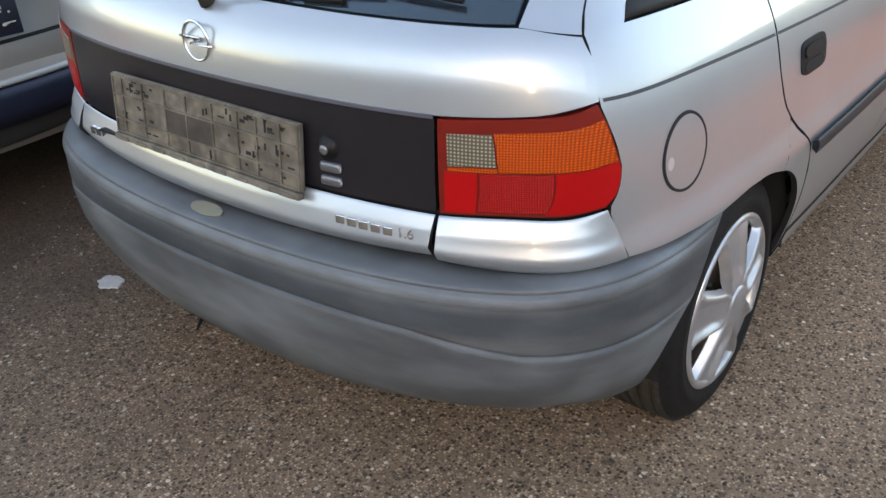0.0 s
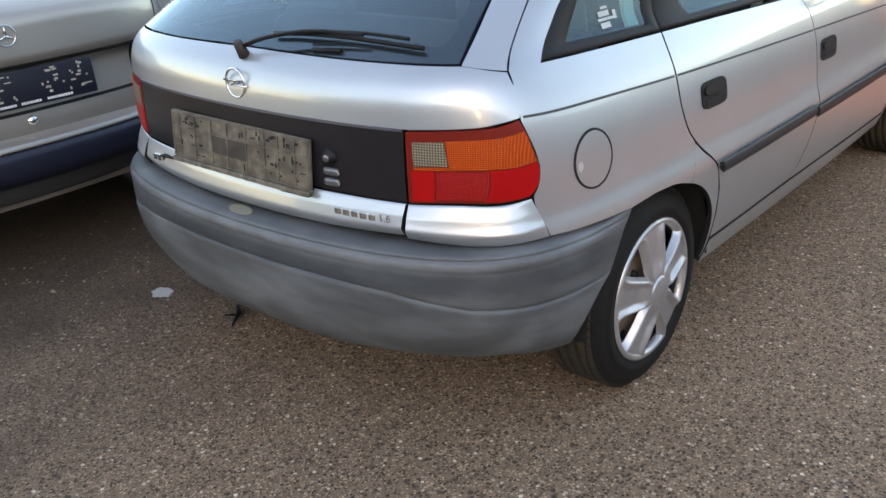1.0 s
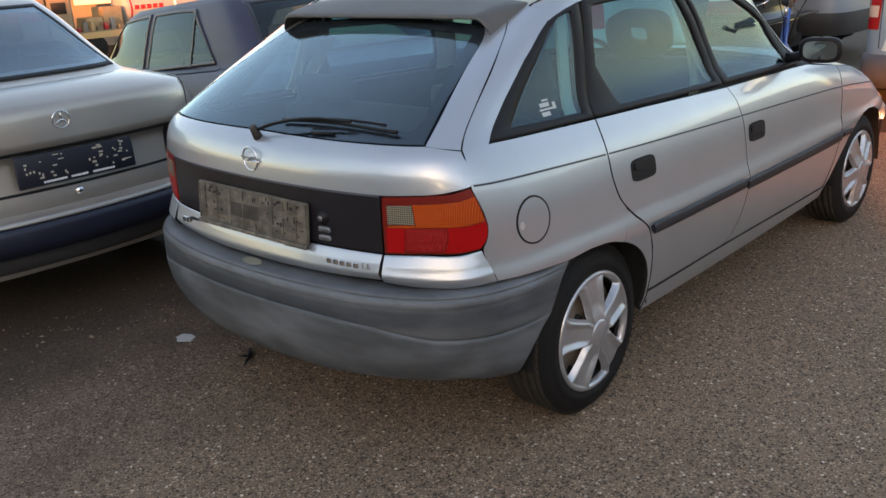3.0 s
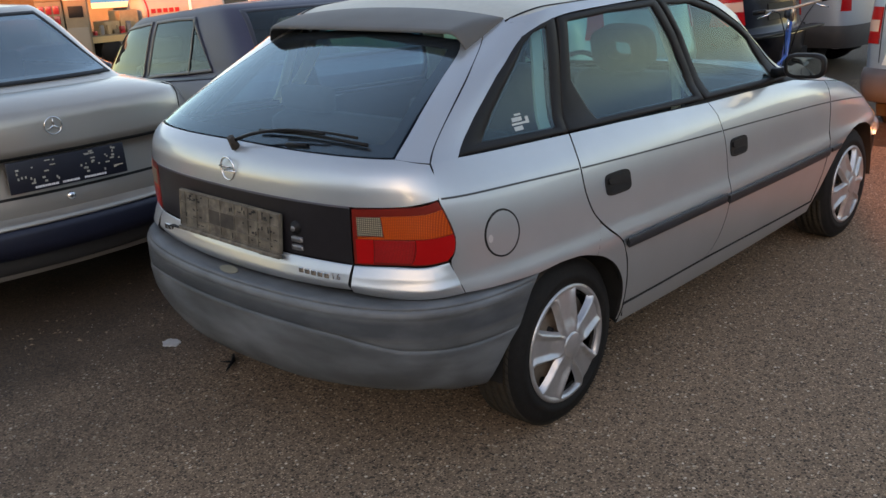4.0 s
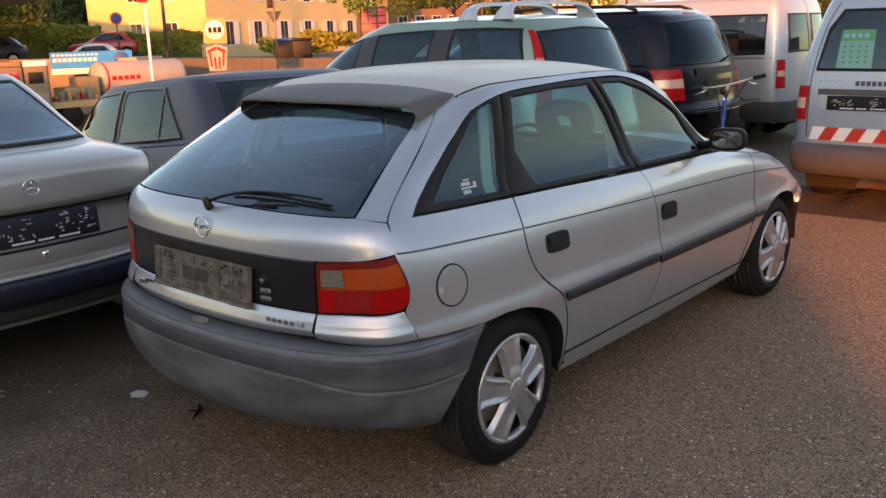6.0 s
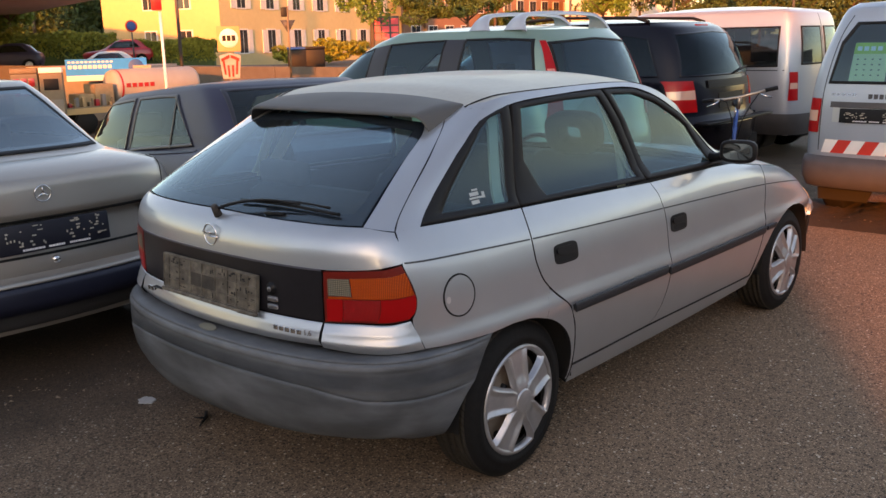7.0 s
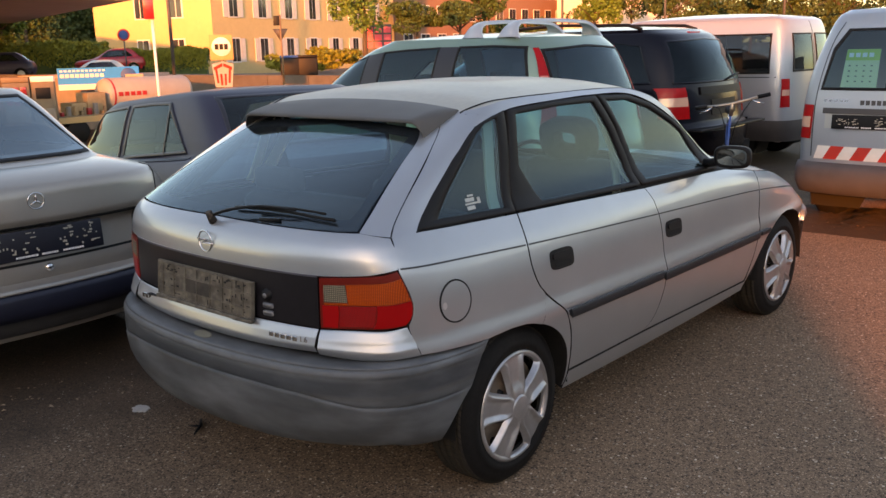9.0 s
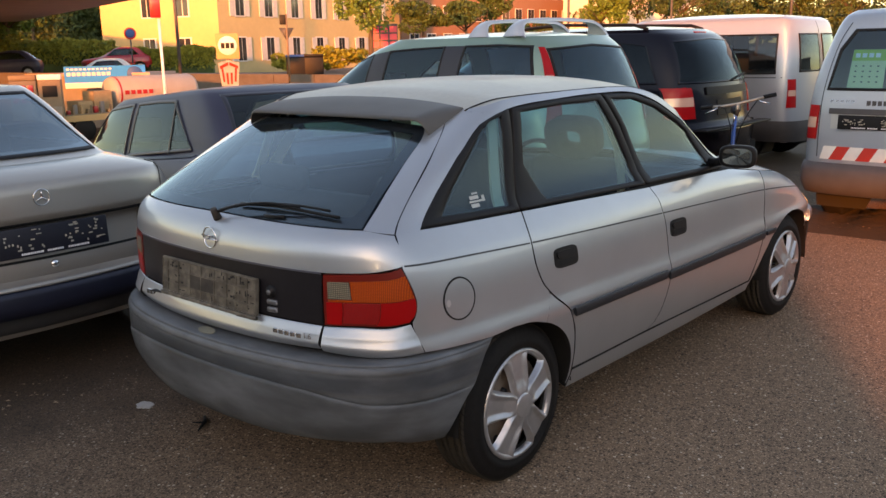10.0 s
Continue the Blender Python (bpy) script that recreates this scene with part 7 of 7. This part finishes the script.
clipped_hedge(bearing(68, 60, 0.75), bearing(61.0, 58.5, 0.75), 1.6, 1.55, 20)
clipped_hedge(bearing(61.2, 56.5, 0.5), bearing(55.2, 55.5, 0.3), 1.3, 1.25, 21)
for k, (az, d, z, size) in enumerate(((67, 60, 1.5, (3.0, 2.4, 1.6)), (50.5, 58, 0.75, (1.6, 1.2, 0.7)), (47.8, 62, 0.9, (3.2, 1.5, 0.8)))):
    bush = leaf_mass("hedge", bearing(az, d, z), size, 2200, 0.13, HEDGE, None, 20 + k, 12)
    tagged(bush, "dense yellow-green hedge in evening sun", "hedge", "hedges along the street")
for k, (az, d, h, size, mat) in enumerate(((45.6, 52, 6.6, (2.3, 2.3, 3.6), LEAFLIGHT), (42.3, 80, 5.2, (3.0, 3.0, 1.6), LEAFDARK), (39.6, 80, 5.6, (3.2, 3.0, 1.5), LEAFDARK), (37.9, 84, 7.5, (2.0, 2.0, 3.0), LEAFDARK),
                                            (68.5, 75, 9.0, (4.5, 4.5, 4.5), LEAFDARK), (65.3, 80, 10.0, (4.5, 4.5, 5.0), LEAFDARK), (71.5, 70, 9.0, (4.5, 4.5, 4.5), LEAFDARK), (66.6, 62, 5.6, (2.2, 2.2, 2.2), LEAFLIGHT),
                                            (31.2, 88, 6.5, (3.2, 3.2, 3.0), LEAFLIGHT), (29.0, 92, 6.8, (3.0, 3.0, 3.2), LEAFDARK), (26.5, 84, 7.0, (3.5, 3.5, 3.2), LEAFDRY), (24.5, 96, 7.2, (3.5, 3.5, 3.2), LEAFDARK), (22.0, 90, 5.5, (3.0, 3.0, 2.4), LEAFDRY), (19.6, 88, 6.6, (3.4, 3.2, 3.0), LEAFDRY), (17.0, 92, 6.6, (3.6, 3.4, 3.0), LEAFDRY), (14.5, 90, 6.6, (3.6, 3.4, 3.0), LEAFDRY))):
    tree(*bearing(az, d, 0.4), h, size, mat, 40 + k, leaf=0.11 if d < 60 else 0.14)


for k, (az, d, z, size, mat) in enumerate(((72, 95, 5, (9, 7, 6), LEAFDARK), (67.5, 95, 4.5, (8, 7, 5.5), LEAFDARK), (63.8, 95, 4, (6, 6, 5), LEAFDARK), (62.0, 90, 4, (5, 5, 5), LEAFDARK), (36.5, 105, 2.5, (6, 5, 2.5), LEAFDARK), (33.0, 115, 3, (7, 5, 3), LEAFDRY), (29.5, 120, 3.5, (8, 5, 3.5), LEAFDRY), (25.5, 120, 3.5, (8, 5, 3.5), LEAFDRY), (21.5, 120, 3.2, (8, 5, 3.2), LEAFDRY), (17.5, 120, 3.6, (8, 5, 3.5), LEAFDRY), (13.5, 120, 3.6, (8, 5, 3.5), LEAFDRY))):
    tagged(leaf_mass("far_wood", bearing(az, d, z), size, 9000, 0.2, mat, None, 80 + k, 16), "far dense trees in evening light", "trees", kind="stuff")


# far cars on the street
def far_car(az, d, z, paint, yaw, label):
    sh = Shell([(0.25, 0.78), (0.6, 0.84), (0.85, 0.8), (0.95, 0.72), (1.35, 0.55), (1.42, 0.48)], [(0.25, 0.1), (0.6, 0.0), (0.9, 0.08), (0.95, 0.2), (1.35, 0.75), (1.42, 0.95)], [(0.25, 3.9), (0.6, 4.0), (0.75, 3.85), (0.9, 2.95), (1.35, 2.1), (1.42, 1.9)], (1.0, 1.6), (8, 6), (0.05, 0.06))
    sw = [(0.75, 0.98), (1.5, 0.97), (2.55, 0.95), (2.1, 1.3), (1.5, 1.34), (1.1, 1.32)]
    return shell_car("hatchback_on_street", pose(*bearing(az, d, z), 0, 0, yaw), label, sh, paint, 0.25, 0.93, 1.42, 0.03, [("left", sw), ("right", sw), ("back", [(-0.5, 0.98), (0.5, 0.98), (0.42, 1.3), (-0.42, 1.3)])], (0.75, 3.2), 0.29, pane=TINT, seats=False)


far_car(58.8, 56, 0.45, FARRED, 148, "red hatchback parked along the street")
far_car(59.7, 50, -0.15, FARWHITE, 160, "white car parked along the street")
far_car(64.9, 54, 0.35, NAVY, 150, "dark car parked along the street")

# filling station: canopy, pumps, tank lorry, signs
can = thing("station_canopy", pose(0, 0, 0), "dull grey filling station canopy roof", "canopy")
ca, cb = Vector(bearing(59.3, 37, 3.55)), Vector(bearing(66.9, 68, 3.55))
side = Vector((-(cb - ca).normalized().y, (cb - ca).normalized().x, 0))
side = side if side.x * -0.3 + side.y * -0.95 > 0 else -side
bm = bmesh.new()
low_v = [bm.verts.new(p) for p in (ca, cb, cb + side * 16, ca + side * 16)]
top_v = [bm.verts.new(v.co + Vector((0, 0, 0.5))) for v in low_v]
bm.faces.new(low_v)
bm.faces.new(top_v[::-1])
for i in range(4):
    bm.faces.new((low_v[i], low_v[(i + 1) % 4], top_v[(i + 1) % 4], top_v[i]))
bmesh.ops.recalc_face_normals(bm, faces=bm.faces[:])
part("canopy_roof", bm, CANOPY, can)
for f, g in ((0.25, 7), (0.75, 7)):
    p = ca + (cb - ca) * f + side * g
    part("column", box(p.x - 0.25, p.x + 0.25, p.y - 0.25, p.y + 0.25, -1.8, 3.548), CANOPY, can)

for k, (az, w, red) in enumerate(((66.1, 0.9, True), (64.7, 0.8, False))):
    pump = thing("fuel_pump", pose(*bearing(az, 36, -1.72), 0, 0, 60), "fuel pump with display panel at the station", "fuel pump", "fuel pumps")
    part("cabinet", box(-w / 2, w / 2, -0.3, 0.3, 0, 2.35, 0.04), PUMP, pump)
    if red:
        for i in range(3):
            for j in range(2):
                part("display", box(-0.36 + 0.25 * i, -0.16 + 0.25 * i, -0.33, -0.302, 1.55 + 0.36 * j, 1.83 + 0.36 * j, 0.01), FARRED, pump)
    else:
        part("display", box(-w / 2 + 0.15, w / 2 - 0.15, -0.33, -0.302, 1.75, 2.15, 0.01), BLACK, pump)
    part("crown", box(-w / 2, w / 2, -0.3, 0.3, 2.352, 2.55, 0.03), WHITE if not red else PUMP, pump)
    part("base_panel", box(-w / 2 + 0.05, w / 2 - 0.05, -0.32, -0.302, 0.2, 1.4, 0.01), PUMP2, pump)

lorry = thing("tank_trailer", pose(*bearing(61.2, 38, -1.72), 0, 0, turn_to(bearing(62, 38), bearing(57, 40))), "white tank trailer with wooden crates at the station", "trailer")
part("tank", lathe([(0.001, -1.1), (0.35, -1.08), (0.58, -0.98), (0.64, -0.85), (0.64, 2.6), (0.58, 2.75), (0.001, 2.85)], 28, "x"), TANKWHITE, lorry, "white cylindrical tank").location = (0.75, 0, 1.72)
part("bed", box(-3.0, 4.6, -0.9, 0.9, 0.85, 1.05, 0.02), PUMP, lorry)
for x0, x1, z1 in ((-1.9, -1.3, 1.5), (-1.25, -0.5, 1.85)):
    part("crate", box(x0, x1, -0.7, 0.2, 1.052, z1, 0.02), CRATE, lorry)
rng = random.Random(31)
for k in range(9):
    x = -2.9 + 0.27 * k
    w, h = rng.uniform(0.1, 0.2), rng.uniform(0.12, 0.42)
    part("load_box", box(x - w / 2, x + w / 2, -0.88, -0.72, 1.052, 1.052 + h, 0.01), (CRATE, PUMP, FARRED, SHEDGREY)[k % 4], lorry)
for x in (-2.95, -2.2, -1.5, -0.7):
    part("side_post", box(x - 0.03, x + 0.03, -0.91, -0.85, 1.05, 1.35), PUMP, lorry)
part("side_board", box(-3.0, -0.3, -0.93, -0.9, 0.78, 1.0), SIGNCREAM, lorry)
part("hoop_band", lathe([(0.645, -0.02), (0.655, 0.0), (0.645, 0.06)], 24, "x"), FARRED, lorry).location = (-0.05, 0, 1.72)
for k in range(5):
    part("tank_lettering", box(0.1 + 0.26 * k, 0.28 + 0.26 * k, -0.66, -0.64, 1.66, 1.82), FARRED, lorry)
for x in (-1.8, 3.0, 3.9):
    for sg in (1, -1):
        w = part("wheel", lathe([(0.001, -0.1), (0.42, -0.1), (0.45, 0.0), (0.42, 0.1), (0.001, 0.1)], 24, "y"), RUBBER, lorry)
        w.location = (x, sg * 0.8, 0.45)
shop = thing("station_shed", pose(*bearing(62.8, 43, -1.72), 0, 0, 28), "grey shed behind the pumps", "shed")
part("wall", box(-3.2, 3.2, 0, 2, 0, 2.3), SHEDGREY, shop)
part("roof", box(-3.3, 3.3, -0.1, 2.1, 2.302, 2.42), CANOPY, shop)


def sign_post(name, az, d, z0, z1, r, mat, label):
    t = thing(name, pose(*bearing(az, d, z0), 0, 0, az), label, "sign")
    part("pole", tube([(0, 0, -0.2), (0, 0, z1 - z0)], r, 10), mat, t)
    return t


t = sign_post("fuel_card_sign", 54.4, 41, -1.7, 2.2, 0.06, PUMP, "square cream sign with a white disc on a pole")
part("panel", box(-0.5, 0.5, -0.08, -0.0, 2.88, 3.98, 0.03), SIGNCREAM, t)
part("disc", lathe([(0.001, -0.1), (0.4, -0.1), (0.41, -0.082)], 28, "y"), WHITE, t).location = (0, 0, 3.46)
for k in range(3):
    part("sign_bar", box(-0.28 + 0.2 * k, -0.12 + 0.2 * k, -0.115, -0.102, 3.34, 3.58), BLACK, t)
bm = bmesh.new()
face = bm.faces.new([bm.verts.new((x, -0.07, z)) for x, z in ((-0.36, 1.72), (0.36, 1.72), (0.46, 2.72), (0.0, 2.84), (-0.46, 2.72))])
bmesh.ops.solidify(bm, geom=[face], thickness=0.06)
part("arrow_panel", bm, SHUTTER, t, "white board with two red arrows")
for sg in (1, -1):
    for points in (((0.04, 1.8), (0.12, 1.8), (0.14, 2.3), (0.05, 2.3)), ((0.2, 1.9), (0.28, 1.9), (0.34, 2.5), (0.25, 2.5)), ((0.02, 2.62), (0.38, 2.46), (0.4, 2.58), (0.02, 2.76))):
        bm = bmesh.new()
        bmesh.ops.solidify(bm, geom=[bm.faces.new([bm.verts.new((sg * x, -0.09, z)) for x, z in points])], thickness=0.012)
        part("arrow_stroke", bm, STRIPERED, t)
t = sign_post("flag_pole", 58.3, 31, -1.65, 2.6, 0.045, WHITE, "white pole with a red box sign")
part("box_sign", box(-0.24, 0.08, -0.3, 0.3, 4.28, 5.1, 0.03), FARRED, t)
t = sign_post("lamp_post", 57.3, 50, 0.3, 7, 0.09, SKIRT, "grey street lamp post by the house")
t = sign_post("no_stopping_sign", 60.0, 54, 0.3, 2.9, 0.04, SKIRT, "round blue and red traffic sign on a pole")
part("disc", lathe([(0.001, -0.06), (0.3, -0.06), (0.32, -0.04)], 24, "y"), BANNERDARK, t).location = (0, 0, 2.3)
part("ring", lathe([(0.24, -0.07), (0.32, -0.07), (0.33, -0.05)], 24, "y"), STRIPERED, t).location = (0, 0, 2.3)
t = sign_post("traffic_sign", 50.75, 47, -0.2, 3.3, 0.05, PUMP, "dark backed traffic sign on a pale pole")
part("panel", box(-0.34, -0.03, -0.05, 0.0, 2.98, 3.46, 0.02), BLACK, t)
tri = lathe([(0.001, -0.03), (0.44, -0.03), (0.44, 0.0), (0.001, 0.0)], 3, "y", start=-math.pi / 2, end=1.5 * math.pi)
part("give_way_plate", tri, SKIRT, t, "grey back of a triangular sign").location = (-0.02, 0.1, 2.6)
t = thing("price_pillar", pose(*bearing(44.75, 56, -0.4), 0, 0, 44), "pink lit fuel price pillar", "sign")
part("body", box(-0.85, 0.85, -0.15, 0.15, 0, 3.35, 0.03), SKIRT, t)
for r in range(3):
    for k in range(3):
        part("price_digit", box(-0.75 + 0.55 * k, -0.3 + 0.55 * k, -0.17, -0.152, 1.95 + 0.45 * r, 2.3 + 0.45 * r), PRICERED, t)
for az, d in ((33.2, 76), (27.0, 78), (20.2, 70)):
    sign_post("lamp_post", az, d, 0.2, 9, 0.1, SKIRT, "tall grey street lamp post")
for k, az in enumerate((50.3, 49.2)):
    b = thing("waste_bin", pose(*bearing(az, 53, 0.1), 0, 0, 50), "black wheeled waste bin with lid", "bin", "waste bins by the street")
    part("tub", box(-0.55, 0.55, -0.4, 0.4, 0, 1.0, 0.05), BLACK, b)
    part("lid", box(-0.58, 0.58, -0.43, 0.43, 1.002, 1.15, 0.05), BANNERDARK if k == 0 else BLACK, b)
far = far_car(63.3, 24, -1.45, BLACKPAINT, 175, "black car on the lower yard")

# ---- small things on the ground ----
rng = random.Random(9)
bm = bmesh.new()
c = [(-0.90 + 0.045 * math.cos(a) * rng.uniform(0.8, 1.15), -0.50 + 0.035 * math.sin(a) * rng.uniform(0.8, 1.15), 0.003) for a in np.linspace(0, 2 * np.pi, 22, endpoint=False)]
top = [bm.verts.new((x, y, 0.004)) for x, y, _ in c]
bot = [bm.verts.new((x + (x + 0.9) * 0.1, y + (y + 0.5) * 0.1, -0.002)) for x, y, _ in c]
bm.faces.new(top)
for i in range(22):
    bm.faces.new((top[i], bot[i], bot[(i + 1) % 22], top[(i + 1) % 22]))
bmesh.ops.recalc_face_normals(bm, faces=bm.faces[:])
tagged(part("paint_spot", bm, WHITESPOT), "whitish dried paint spot on the asphalt", "paint spot")
twig = tagged(part("twig", tube([(-0.56, -0.42, 0.012), (-0.5, -0.46, 0.018), (-0.46, -0.52, 0.01)], [0.006, 0.009, 0.003], 6, tube([(-0.5, -0.46, 0.015), (-0.53, -0.5, 0.02)], [0.005, 0.002], 5)), BLACK), "black broken twig lying under the bumper", "twig")
# bank added to cover the van's tyres in the camera's view
mr = np.random.default_rng(4)
gx, gy = np.meshgrid(np.linspace(-0.35, 2.1, 90), np.linspace(4.82, 6.2, 60), indexing="ij")
bell = np.clip(1 - ((gy - 5.5) / 0.68) ** 2, 0, 1) * np.clip(1 - ((gx - 0.9) / 1.2) ** 6, 0, 1)
gz = bell * (0.07 + 0.015 * np.sin(gx * 7 + gy * 3) + 0.008 * np.sin(gx * 17) + mr.uniform(-0.012, 0.012, gx.shape)) - 0.004
tagged(part("earth_bank", grid_faces(bmesh.new(), np.stack([gx, gy, gz], -1), 0.0, (0, 0, 1)), EARTH), "added low bank of shaded leafy earth before the service van's tyres", "earth bank", kind="stuff")
n = 150
v, f = [], []
for k in range(n):
    x, y = (rng.gauss(-1.45, 0.18), rng.uniform(-1.2, 0.6)) if k % 3 else (rng.uniform(-0.1, 1.9), rng.uniform(4.8, 5.1))
    if k % 9 == 0:
        x, y = rng.uniform(-1.8, 2.5), rng.uniform(-1.6, 2.0)
    lift = 0.05 if y > 4.6 else 0.0
    a, s = rng.uniform(0, 6.28), rng.uniform(0.006, 0.014)
    dx, dy = math.cos(a) * s, math.sin(a) * s
    i = len(v)
    v += [(x - dx, y - dy, lift + 0.004), (x + dy * 0.5, y - dx * 0.5, lift + 0.004 + s * 0.5), (x + dx, y + dy, lift + 0.006), (x - dy * 0.5, y + dx * 0.5, lift + 0.004 + s * 0.3)]
    f.append((i, i + 1, i + 2, i + 3))
me = bpy.data.meshes.new("fallen_leaves")
me.from_pydata(v, [], f)
me.materials.append(DEADLEAF)
tagged(new("fallen_leaves", me), "scattered small brown dry leaves", "leaves", kind="stuff")
n = 2600
v, f = [], []
for k in range(n):
    x, y = rng.uniform(-1.4, 3.4), rng.uniform(-2.0, 3.2)
    s = rng.uniform(0.0015, 0.0045)
    i = len(v)
    v += [(x - s, y, -0.001), (x, y - s, -0.001), (x + s, y, -0.001), (x, y + s, -0.001), (x + s * 0.3, y, s * 1.1)]
    f += [(i, i + 1, i + 4), (i + 1, i + 2, i + 4), (i + 2, i + 3, i + 4), (i + 3, i, i + 4)]
me = bpy.data.meshes.new("loose_grit")
me.from_pydata(v, [], f)
me.materials.append(GRIT)
tagged(new("loose_grit", me), "loose pale grit on the asphalt", "grit", kind="stuff")
